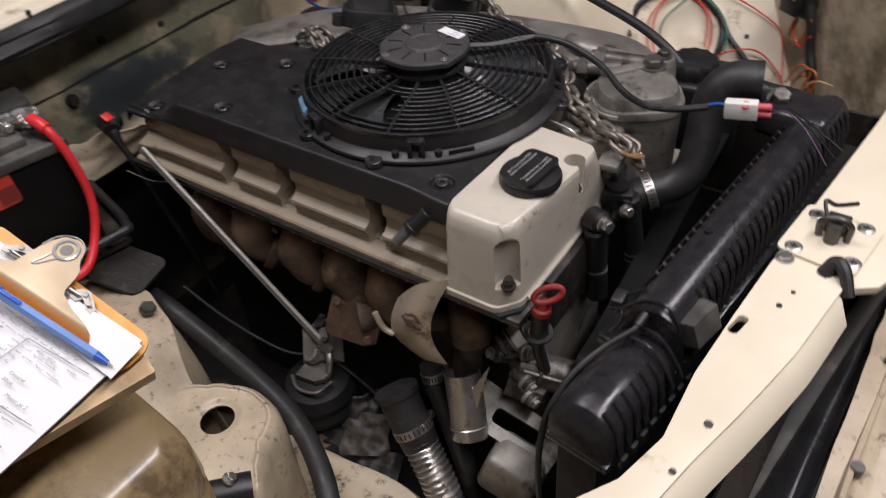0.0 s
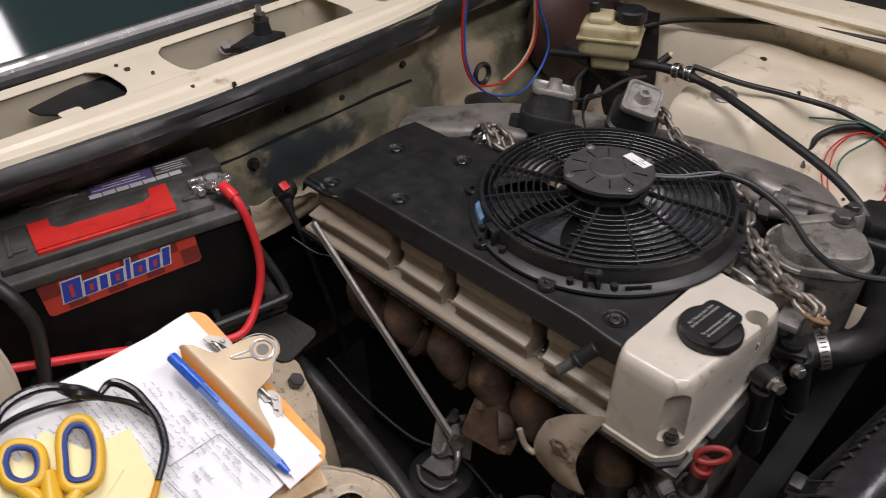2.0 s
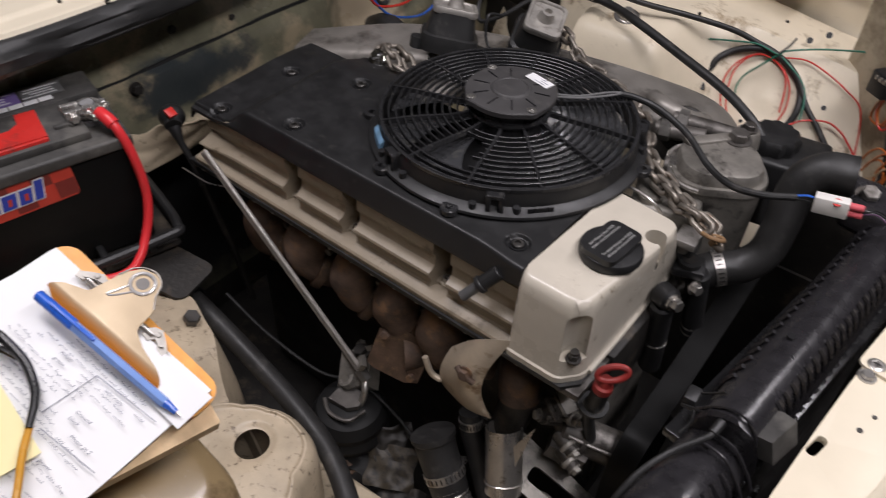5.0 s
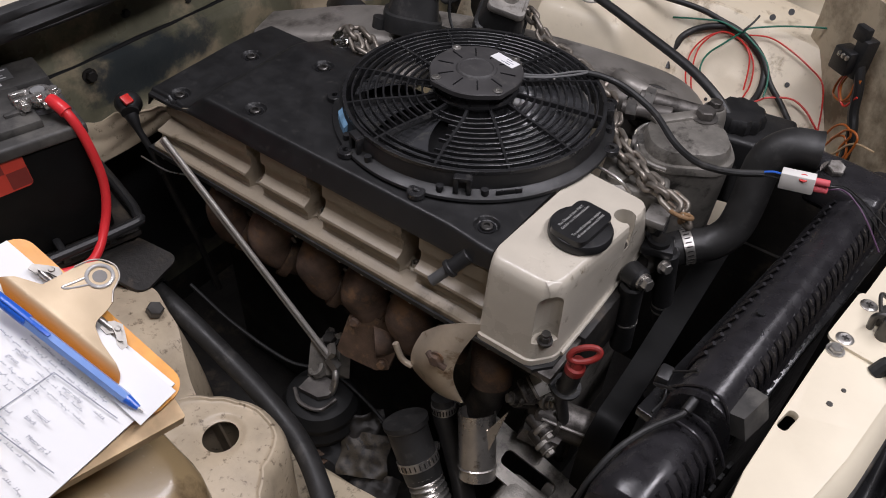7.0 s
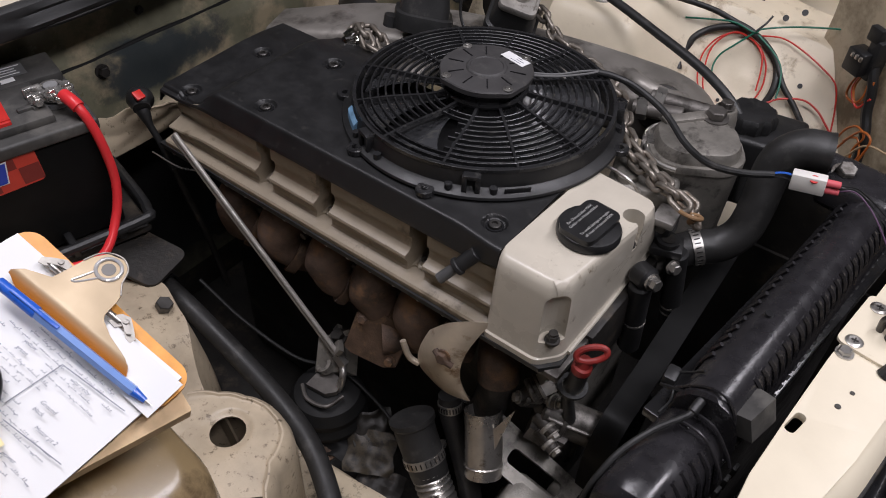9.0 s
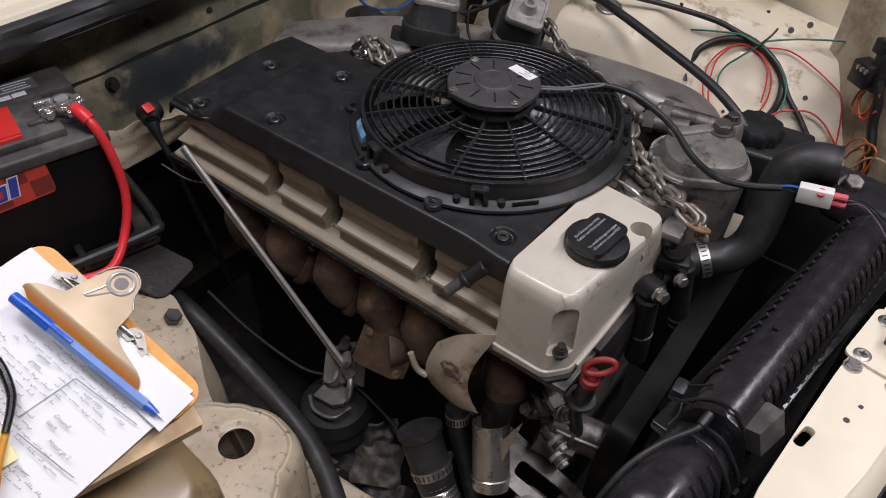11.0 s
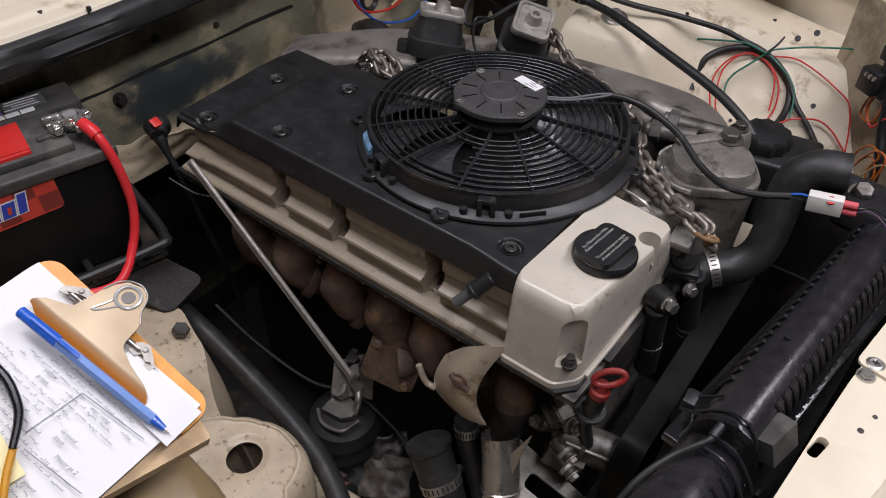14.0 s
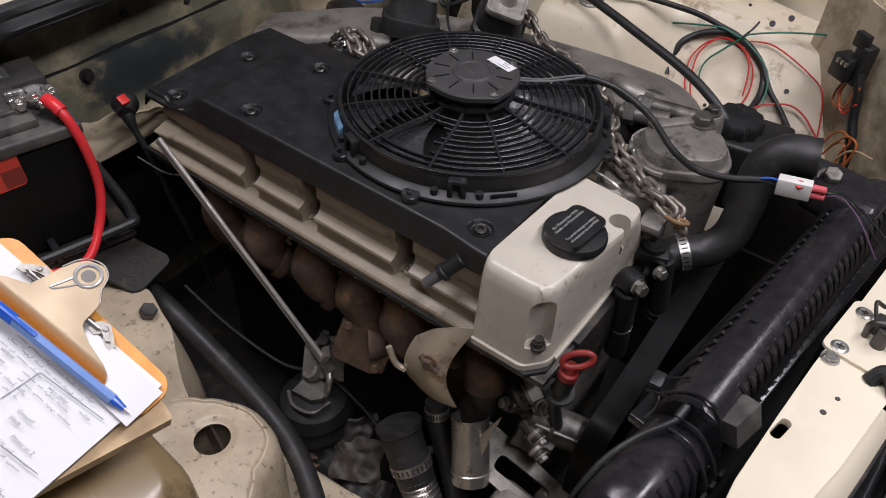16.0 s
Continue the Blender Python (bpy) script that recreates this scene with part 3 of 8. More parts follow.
# cabin behind the glass, shut and dark
bm = B(); box(bm, (-1.5, 0.05, 0.98), (1.1, 1.7, 0.06), None, 0.01); part("dashboard", bm, DARK, car)
bm = B(); sheet(bm, 4, 4, lambda u, v: Vector((-1.30 - 1.2 * u, -0.8 + 1.7 * v, 1.47 + 0.03 * math.sin(math.pi * u))), 0.004); part("roof", bm, CREAM, car)
bm = B(); box(bm, (-2.2, 0.05, 1.2), (0.02, 1.7, 0.55)); box(bm, (-1.6, -0.82, 1.2), (1.3, 0.02, 0.55)); box(bm, (-1.6, 0.92, 1.2), (1.3, 0.02, 0.55)); part("cabin_side", bm, DARK, car)


def wing_z(x, y):
    """Far inner wing: the strut dome's flat top, falling towards the engine and the front."""
    z = 0.915 - 0.012 * step(-0.25, -0.5, x)
    z -= 0.03 * step(-0.13, 0.19, x)
    z -= 0.50 * step(0.585, 0.40, y)
    face = 0.832 + (0.80 * (y - 0.705) - 0.12 * (x - 0.005)) / 0.58
    d = math.hypot((x - 0.038) * 1.0, (y - 0.700) * 1.7)
    face += 0.008 * step(0.062, 0.054, d) - 0.006 * step(0.048, 0.040, d) + 0.004 * step(0.014, 0.010, d)
    z += (min(z, face) - z) * step(-0.14, -0.03, x)
    z -= 0.42 * step(-0.27, -0.35, x) * (1 - step(0.80, 0.86, y))
    d2 = math.hypot(x + 0.25, y - 0.74)
    z += 0.006 * step(0.16, 0.13, d2) + 0.006 * step(0.06, 0.05, d2)
    return z + bump(x, y, 0, 7, 0.004) + bump(x, y, 4, 22, 0.0012)


bm = B()
sheet(bm, 100, 60, lambda u, v: Vector((-0.645 + 1.03 * u, 0.47 + 0.41 * v, wing_z(-0.645 + 1.03 * u, 0.47 + 0.41 * v))), 0.002)
part("inner_wing_far", bm, WING_PAINT, car, "cream inner wing with worn strut dome")
bm = B(); sheet(bm, 50, 24, lambda u, v: Vector((-0.645 + 1.03 * u, 0.845 + 0.05 * step(0.55, 0.75, v) + bump(u * 4, v * 2, 9, 3, 0.004), 0.60 + 0.40 * v)), 0.002); part("wing_wall_far", bm, WING_PAINT, car)
bm = B()
loft(bm, [[Vector((x, y, z)) for y, z in ((0.885, 0.992), (0.890, 1.0), (0.955, 1.004), (0.962, 0.998), (0.968, 0.97), (0.962, 0.968), (0.955, 0.985), (0.893, 0.984))] for x in np.linspace(-0.66, 0.50, 20)])
part("wing_rail_far", bm, CREAM, car)
bm = B(); prism(bm, [(0.33, -0.22), (0.37, -0.03), (0.12, -0.02), (0.06, -0.09), (-0.28, -0.10), (-0.30, -0.20)], 0.0, 0.004, Matrix.Translation((-0.30, 1.05, 0.975))); part("wing_gusset", bm, CREAM, car)
bm = B(); sheet(bm, 20, 20, lambda u, v: Vector((0.398 - 0.275 * u + bump(u * 2, v * 2, 2, 3, 0.005), 0.513 + 0.28 * u + bump(u * 2, v * 2, 7, 3, 0.005), 0.45 + 0.56 * v)), 0.003); part("headlamp_bulkhead", bm, BULKHEAD, car, "cream headlamp bulkhead, stained and browned for shade")
for x, y in ((-0.226, 0.80), (-0.12, 0.72), (-0.05, 0.60), (-0.34, 0.82), (0.0, 0.82)):
    bm = B(); cyl(bm, (x, y, wing_z(x, y) - 0.002), (x, y, wing_z(x, y) + 0.0025), 0.0065 if y == 0.80 else 0.003, seg=14); part("rubber_plug", bm, RUBBER, car)
bm = B(); z = wing_z(-0.207, 0.621); lathe(bm, [(0.0, 0), (0.022, 0), (0.022, 0.003), (0.016, 0.004), (0.015, 0.009), (0.009, 0.010), (0.008, 0.016), (0, 0.016)], (-0.207, 0.621, z - 0.002), (0.1, -0.2, 1), seg=24); part("strut_nut", bm, STEEL, car)

# two added dark sheets that blacken the deep gap before the wing
bm = B(); box(bm, (-0.13, 0.462, 0.50), (1.02, 0.006, 0.40)); part("gap_dark_side", bm, DARK, car)
bm = B(); box(bm, (0.270, 0.470, 0.675), (0.23, 0.006, 0.41)); part("gap_dark_front", bm, DARK, car)
# added dark sheet: gives the far corner its shade below the rail
bm = B(); sheet(bm, 12, 10, lambda u, v: Vector((-0.64 + 0.20 * u - 0.03 * v, 0.835 + bump(u * 2, v, 5, 3, 0.008), 0.60 + 0.34 * v)), 0.004); part("corner_shade_sheet", bm, DARK, car, "dark sheet added for the shade in the far corner")
# near strut tower: a flat bracket with a round hole, and the arched hump beside it
HC = Vector((-0.181, -0.260, 0.700))
EDGE = [(0, 0.074), (35, 0.068), (62, 0.056), (90, 0.050), (115, 0.047), (150, 0.055), (180, 0.080), (215, 0.16), (250, 0.30), (290, 0.30), (322, 0.20), (345, 0.098), (360, 0.074)]
def tower(u, v):
    a = 360 * u
    R = np.interp(a, [e[0] for e in EDGE], [e[1] for e in EDGE])
    r = 0.0215 + (R - 0.0215) * min(v / 0.7, 1.0)
    drop = 0.0 if v <= 0.7 else (v - 0.7) / 0.3
    r += 0.012 * math.sin(min(drop * 3, 1) * math.pi / 2)
    z = HC.z - 0.20 * drop ** 1.6 - 0.004 * step(0.032, 0.0215, r) + 0.003 * step(0.6, 0.66, v) * (1 - drop)
    ax, ay = math.cos(radians(a)), math.sin(radians(a))
    return Vector((HC.x + r * ax, HC.y + r * ay, z + bump(r * ax, r * ay, 0, 12, 0.002)))
bm = B(); sheet(bm, 72, 26, tower); bmesh.ops.remove_doubles(bm, verts=bm.verts, dist=0.0002); bmesh.ops.recalc_face_normals(bm, faces=bm.faces); bmesh.ops.solidify(bm, geom=list(bm.faces), thickness=0.003)
part("strut_tower", bm, CREAM_DIRTY, car, "grimy cream strut bracket with round hole")
def hump(u, v):
    x = -0.56 + 0.345 * u
    edge = -0.184 - 0.056 * step(-0.36, -0.235, x) + 0.006 * math.sin(60 * x) * step(-0.28, -0.36, x)
    top = 0.700 + 0.056 * step(-0.235, -0.315, x) - 0.02 * step(-0.40, -0.5, x)
    s = v / 0.6
    if v < 0.6:
        return Vector((x, -0.60 + (edge + 0.60) * s, top - 0.012 * step(0.85, 1.0, s) - 0.04 * step(0.5, 0.0, s)))
    d = (v - 0.6) / 0.4
    return Vector((x + 0.012 * d, edge + 0.014 * math.sin(d * math.pi / 2), top - 0.012 - (0.15 + 0.06 * step(-0.3, -0.22, x)) * d))
bm = B(); sheet(bm, 40, 40, lambda u, v: hump(u, v) + Vector((0, 0, bump(u * 3, v * 3, 1, 3, 0.004))), 0.003)
part("strut_hump", bm, CREAM_DIRTY, car)
bm = B(); hexbolt(bm, (-0.352, -0.207, 0.748), (0.35, 0.15, 0.9), 0.011, 0.014, False); part("bracket_bolt", bm, BOLT_DARK, car)
# near wing sheet behind the battery end
bm = B()
def near_panel(u, v):
    """A folded wing edge: a broad lip turned towards the engine, then a hollow behind it."""
    e = smooth_lip(v)
    return e + Vector((0.05 * u - 0.05 * step(0.45, 0.7, u), -0.11 * u, 0.045 * u * (1 - v) - 0.015 * step(0.45, 0.7, u)))
def smooth_lip(v):
    y = -0.545 + 0.062 * math.sin(math.pi * min(1, v * 1.06 + 0.10)) ** 0.8 - 0.02 * v
    return Vector((-0.450, y, 0.80 + 0.36 * v))
sheet(bm, 40, 40, near_panel, 0.003)
part("wing_panel_near", bm, CREAM, car, "cream wing edge with a dirty fold")
bm = B(); tube(bm, [smooth_lip(v) for v in np.linspace(0, 1, 14)], 0.0045, seg=10); part("wing_panel_lip", bm, CREAM, car)
bm = B(); sheet(bm, 20, 20, lambda u, v: Vector((-0.612 + 0.012 * math.sin(math.pi * u) + bump(u, v, 3, 4, 0.004), -0.16 + 0.20 * u, 0.800 + (0.075 - 0.05 * u * u) * v + 0.012 * noise.noise(Vector((6 * u, 0, 2))) * v)), 0.003); part("bulkhead_step", bm, CREAM_DIRTY, car, "smudged cream step at the foot of the firewall")
bm = B(); sheet(bm, 20, 10, lambda u, v: Vector((-0.60 + 1.0 * u, -0.60 - 0.04 * v, 0.45 + 0.40 * v)), 0.003); part("inner_wing_near", bm, CREAM_DIRTY, car)
# underside and wheel-arch walls that close the bay to the floor
for c, size in (((-0.1, 0.12, 0.32), (1.3, 1.6, 0.02)), ((-0.1, -0.68, 0.30), (1.1, 0.02, 0.6)), ((-0.1, 0.94, 0.45), (1.1, 0.02, 0.9)), ((-0.72, 0.12, 0.45), (0.02, 1.6, 0.9))):
    bm = B(); box(bm, c, size); part("under_panel", bm, DARK, car)
def rail(u, v):
    """The chassis rail's flat top with a turned-down inner edge, dented and uneven."""
    x = -0.46 + 0.74 * u
    y0 = -0.150 - 0.012 * math.sin(9 * u) + 0.010 * step(0.5, 0.62, u)
    if v < 0.75:
        return Vector((x, -0.36 + (y0 + 0.36) * v / 0.75, 0.512 + 0.016 * step(0.42, 0.55, u) * step(0.72, 0.5, u) + bump(x, v, 0, 14, 0.006)))
    k = (v - 0.75) / 0.25
    return Vector((x, y0 + 0.010 * math.sin(k * math.pi / 2), 0.512 - 0.060 * k + bump(x, v, 0, 14, 0.006)))
bm = B(); sheet(bm, 60, 30, rail, 0.003); part("frame_rail", bm, RAIL_PAINT, car, "chipped grimy cream chassis rail")

# lock carrier
RD, RN = Vector((0.13, 0.9915, 0)), Vector((0.9915, -0.13, 0))
def along(s, n, z):
    """A place by metres along the radiator, forward of it, and height."""
    n = 0.82 * n - 0.005 - 0.03 * s if s > 0.005 else n
    return Vector((0.279, -0.067, 0)) + RD * s + RN * n + Vector((0, 0, z))
CARRIER_Z = 0.932
def arc_slot(cx, cy, w, h, turn):
    return [(cx + x * math.cos(turn) - y * math.sin(turn), cy + x * math.sin(turn) + y * math.cos(turn)) for x, y in rounded(w, h, w / 2 - 0.0003, 4)]
outer = [(0.262, -0.285), (0.290, -0.262), (0.313, -0.226), (0.327, -0.174), (0.325, -0.10), (0.331, -0.02), (0.338, 0.06), (0.353, 0.19), (0.372, 0.36), (0.384, 0.50), (0.47, 0.50), (0.462, 0.30), (0.452, 0.15), (0.440, 0.10), (0.432, 0.080), (0.405, 0.062), (0.396, 0.0), (0.391, -0.034), (0.382, -0.075), (0.370, -0.125), (0.354, -0.185), (0.341, -0.245), (0.318, -0.305), (0.29, -0.33)]
bm = B()
top = [bm.verts.new((x, y, CARRIER_Z)) for x, y in outer]
slot = [bm.verts.new((x, y, CARRIER_Z)) for x, y in arc_slot(0.338, -0.028, 0.0095, 0.026, -0.2)]
edges = [bm.edges.new((L[i], L[(i + 1) % len(L)])) for L in (top, slot) for i in range(len(L))]
bmesh.ops.triangle_fill(bm, use_beauty=True, edges=edges)
bmesh.ops.recalc_face_normals(bm, faces=bm.faces)
for f in bm.faces:
    if f.normal.z < 0:
        f.normal_flip()
ext = bmesh.ops.extrude_face_region(bm, geom=list(bm.faces))
for v in ext["geom"]:
    if isinstance(v, bmesh.types.BMVert):
        v.co.z -= 0.009
bevel_all(bm, 0.0025, 2, 50)
part("lock_carrier", bm, CREAM, car, "cream front crossmember with oval slot", smooth=40)
FOLD = smooth_path([(0.403, 0.055, 0), (0.396, 0.0, 0), (0.391, -0.034, 0), (0.382, -0.075, 0), (0.370, -0.125, 0), (0.354, -0.185, 0), (0.341, -0.243, 0), (0.315, -0.303, 0)], 6)
bm = B(); loft(bm, [[Vector((p.x - 0.004, p.y, CARRIER_Z - 0.003)), Vector((p.x + 0.004, p.y - 0.001, CARRIER_Z - 0.005)), Vector((p.x + 0.016, p.y - 0.006, CARRIER_Z - 0.030)), Vector((p.x + 0.013, p.y - 0.005, CARRIER_Z - 0.032)), Vector((p.x - 0.002, p.y, CARRIER_Z - 0.008))] for p in FOLD]); part("carrier_fold", bm, CREAM, car, "downturned cream edge of the crossmember", smooth=50)
bm = B(); prism(bm, rounded(0.075, 0.085, 0.008, cx=0, cy=0), 0, 0.003, Matrix.Translation((0.378, 0.125, CARRIER_Z + 0.0005)) @ Matrix.Rotation(-0.13, 4, "Z"), bev=0.0012); plate = part("latch_plate", bm, CREAM, car)
for dx, dy in ((-0.027, -0.030), (-0.020, 0.030), (0.026, -0.028), (0.026, 0.030)):
    c = Vector((0.378 + dx, 0.125 + dy, CARRIER_Z + 0.0032))
    bm = B(); lathe(bm, [(0, 0), (0.0085, 0), (0.0085, 0.0012), (0.006, 0.0026), (0.0055, 0.0026), (0, 0.0018)], c, seg=20); sc = part("plate_screw", bm, STEEL, plate)
    bm = B(); box(bm, c + Vector((0, 0, 0.0026)), (0.0068, 0.0014, 0.001)); box(bm, c + Vector((0, 0, 0.0026)), (0.0014, 0.0068, 0.001)); part("cross_recess", bm, BOLT_DARK, plate)
bm = B(); tube(bm, [(0.366, 0.125, 0.936), (0.366, 0.122, 0.955), (0.380, 0.122, 0.962), (0.392, 0.124, 0.955), (0.392, 0.126, 0.936)], 0.0035, seg=8); box(bm, (0.379, 0.14, 0.943), (0.022, 0.02, 0.014), None, 0.002); cyl(bm, (0.379, 0.120, 0.935), (0.379, 0.120, 0.958), 0.007, seg=14); tube(bm, [(0.372, 0.135, 0.942), (0.362, 0.15, 0.958), (0.372, 0.16, 0.950), (0.39, 0.155, 0.962)], 0.0022, seg=6); part("latch_spring", bm, BOLT_DARK, plate)
bm = B(); hexbolt(bm, (0.348, 0.078, CARRIER_Z), (0, 0, 1), 0.0065, 0.006); part("carrier_bolt", bm, STEEL, car)
bm = B(); tube(bm, [(0.385, 0.075, 0.930), (0.392, 0.082, 0.943), (0.402, 0.074, 0.940), (0.412, 0.060, 0.925)], 0.0065, seg=10, radii=lambda t: 0.0075 - 0.002 * t); part("hood_catch", bm, RUBBER, car)
# small holes drawn as dark discs on the crossmember
for x, y, r in ((0.362, 0.012, 0.0028), (0.353, -0.145, 0.0038), (0.368, 0.035, 0.0022), (0.345, -0.20, 0.003)):
    bm = B(); cyl(bm, (x, y, CARRIER_Z - 0.001), (x, y, CARRIER_Z + 0.0009), r, seg=12); part("dark_hole_disc", bm, BOLT_DARK, car)
bm = B(); sheet(bm, 24, 8, lambda u, v: Vector((0.440 + 0.050 * v + 0.012 * u + bump(u * 6, v * 2, 0, 3, 0.004), -0.32 + 0.75 * u, 0.843 + 0.006 * math.sin(17 * u) + 0.004 * step(0.5, 0.6, v))), 0.003); part("grille_shelf", bm, CREAM_DIRTY, car)
bm = B(); sheet(bm, 30, 12, lambda u, v: Vector((0.368 + 0.035 * u + 0.060 * v + 0.010 * math.sin(math.pi * v), -0.36 + 0.84 * u, 0.880 - 0.05 * v - 0.03 * math.sin(math.pi * v) + bump(u * 3, v, 6, 2, 0.004))), 0.003); part("grille_surround", bm, BLACK_GLOSS, car, "black plastic grille surround")
bm = B(); tube(bm, [(0.470, -0.30, 0.83), (0.462, -0.10, 0.846), (0.470, 0.12, 0.848), (0.478, 0.40, 0.84)], 0.003, seg=8); part("shelf_bead", bm, CREAM_DIRTY, car)
for k in range(5):
    bm = B(); y = -0.2 + 0.14 * k; cyl(bm, (0.466, y, 0.840), (0.466, y, 0.852), 0.006, seg=12); part("grille_screw", bm, BOLT_DARK, car)
bm = B(); box(bm, (0.425, 0.12, 0.70), (0.02, 0.72, 0.30), Matrix.Rotation(-0.13, 3, "Z"), 0.003); part("condenser", bm, DARK, car)

# ---------- radiator ----------
rad = thing("radiator", along(0.1, 0.0, 0.33), "black radiator with ribbed plastic top tank", "radiator")
ROT_R = Matrix((RD, -RN, Vector((0, 0, 1)))).transposed()
bm = B()
arc = [(-0.044, 0.885), (-0.044, 0.905), (-0.040, 0.922), (-0.030, 0.936), (-0.015, 0.945), (0.0, 0.948), (0.012, 0.945), (0.022, 0.936), (0.028, 0.922), (0.030, 0.905), (0.030, 0.885)]
loft(bm, [[along(s, n * k, 0.885 + (z - 0.885) * (0.6 + 0.4 * k)) for n, z in arc] for s, k in ((0.003, 0.9), (0.006, 1.0), (0.42, 1.0), (0.44, 0.97), (0.452, 0.88))])
part("top_tank", bm, TANK_BLACK, rad)
for k in range(27):
    s = 0.055 + 0.0145 * k
    bm = B()
    tube(bm, [along(s + 0.006 * (1 - abs(j - 3) / 3) - 0.004 * j / 6, n, z) for j, (n, z) in enumerate(((0.016, 0.9420), (0.0225, 0.9365), (0.0275, 0.927), (0.0305, 0.914), (0.0315, 0.902), (0.0320, 0.892), (0.0322, 0.886)))], 0.0030, seg=6, n=2)
    part("tank_rib", bm, TANK_BLACK, rad)
for k in range(25):
    s = 0.06 + 0.0155 * k
    bm = B(); tube(bm, [along(s, n, z) for n, z in ((-0.0350, 0.9345), (-0.0420, 0.9225), (-0.0462, 0.908), (-0.0470, 0.892))], 0.0024, seg=6, n=2); part("tank_rib", bm, TANK_BLACK, rad)
bm = B(); box(bm, along(0.225, -0.007, 0.880), (0.455, 0.084, 0.012), ROT_R, 0.002); part("tank_flange", bm, BLACK_GLOSS, rad)
for k in range(35):
    bm = B(); box(bm, along(-0.106 + 0.0158 * k, 0.0352, 0.879), (0.009, 0.004, 0.015), ROT_R, 0.001); part("crimp_tab", bm, BELT_BLACK, rad)
# lower, wider end tank
bm = B()
e = [(-0.043, 0.862), (-0.042, 0.892), (-0.037, 0.904), (-0.024, 0.913), (-0.005, 0.918), (0.010, 0.914), (0.020, 0.902), (0.024, 0.885), (0.025, 0.862)]
loft(bm, [[along(s, n * k - 0.012 * (1 - k), 0.862 + (z - 0.862) * q) for n, z in e] for s, k, q in ((-0.113, 0.80, 0.45), (-0.110, 0.93, 0.78), (-0.102, 0.99, 0.94), (-0.085, 1.0, 1.0), (0.0, 1.0, 1.0), (0.006, 1.0, 0.96))])
part("end_tank", bm, TANK_BLACK, rad)
bm = B(); box(bm, along(-0.054, -0.0085, 0.860), (0.120, 0.066, 0.010), ROT_R, 0.003); part("end_flange", bm, BLACK_GLOSS, rad)
for k in range(7):
    s = -0.098 + 0.0140 * k
    bm = B(); tube(bm, [along(s, n, z) for n, z in ((0.008, 0.9155), (0.019, 0.905), (0.0245, 0.888), (0.0285, 0.868), (0.029, 0.858))], 0.0028, seg=6, n=2); part("tank_rib", bm, TANK_BLACK, rad)
# ribs and clip where the two tanks meet
for s in (-0.004, 0.010, -0.020):
    bm = B(); tube(bm, [along(s, -0.052 if s == 0.010 else -0.01, 0.915 if s == 0.010 else 0.922), along(s, -0.02, 0.945 if s > 0 else 0.925), along(s, 0.005, 0.951 if s > 0 else 0.925), along(s, 0.024, 0.935 if s > 0 else 0.905), along(s, 0.032, 0.89)], 0.0017, seg=6, n=4); part("joint_rib", bm, TANK_BLACK, rad)
bm = B(); prism(bm, [(-0.020, -0.018), (0.016, -0.022), (0.024, 0.004), (0.010, 0.024), (-0.018, 0.020)], 0, 0.026, Matrix.Translation(along(0.034, 0.030, 0.908)) @ ROT_R.to_4x4() @ Matrix.Rotation(-0.35, 4, "X"), bev=0.003); part("mount_clip", bm, DUSTY_BLACK, rad)
bm = B(); box(bm, along(0.0235, -0.058, 0.915), (0.020, 0.013, 0.016), ROT_R @ Matrix.Rotation(0.2, 3, "Z"), 0.003); tube(bm, [along(0.012, -0.062, 0.912), along(0.009, -0.045, 0.922), along(0.0062, -0.020, 0.934)], 0.0016, seg=6); tube(bm, [along(0.018, -0.050, 0.914), along(0.004, -0.040, 0.911), along(-0.018, -0.0395, 0.9135)], 0.0013, seg=6); tube(bm, [along(0.028, -0.058, 0.918), along(0.030, -0.040, 0.930), along(0.030, -0.028, 0.941)], 0.0013, seg=6); part("clip_bracket", bm, BLACK_PLASTIC, rad)
bm = B(); tube(bm, [along(0.0, -0.0147, 0.936), along(-0.012, -0.0150, 0.932), along(-0.019, -0.0187, 0.928), along(-0.037, -0.031, 0.917), along(-0.062, -0.041, 0.905), along(-0.083, -0.0455, 0.891), along(-0.105, -0.0475, 0.865), along(-0.115, -0.047, 0.80), along(-0.115, -0.042, 0.70)], 0.0031, seg=10); part("overflow_hose", bm, RUBBER, rad)
bm = B(); cyl(bm, along(0.004, -0.0147, 0.937), along(-0.011, -0.0149, 0.932), 0.0046, seg=12, bev=0.001); part("hose_nipple", bm, BLACK_PLASTIC, rad)
bm = B(); cyl(bm, along(0.13, -0.014, 0.945), along(0.13, -0.014, 0.9485), 0.004, seg=12); part("tank_plug", bm, BLACK_GLOSS, rad)
bm = B(); box(bm, along(0.175, -0.005, 0.60), (0.550, 0.045, 0.54), ROT_R, 0.003); part("core", bm, RAD_CORE, rad)
# far corner with filler neck and switch
bm = B(); box(bm, along(0.405, -0.03, 0.930), (0.07, 0.085, 0.04), ROT_R, 0.010, 3); part("filler_corner", bm, TANK_BLACK, rad)
bm = B(); hexbolt(bm, along(0.400, -0.062, 0.945), (0.2, -0.3, 1), 0.011, 0.016); part("temperature_switch", bm, CAST_ALU, rad)
bm = B(); cyl(bm, along(0.425, -0.07, 0.93), along(0.40, -0.12, 0.945), 0.020, seg=20, bev=0.003); part("hose_neck", bm, TANK_BLACK, rad)

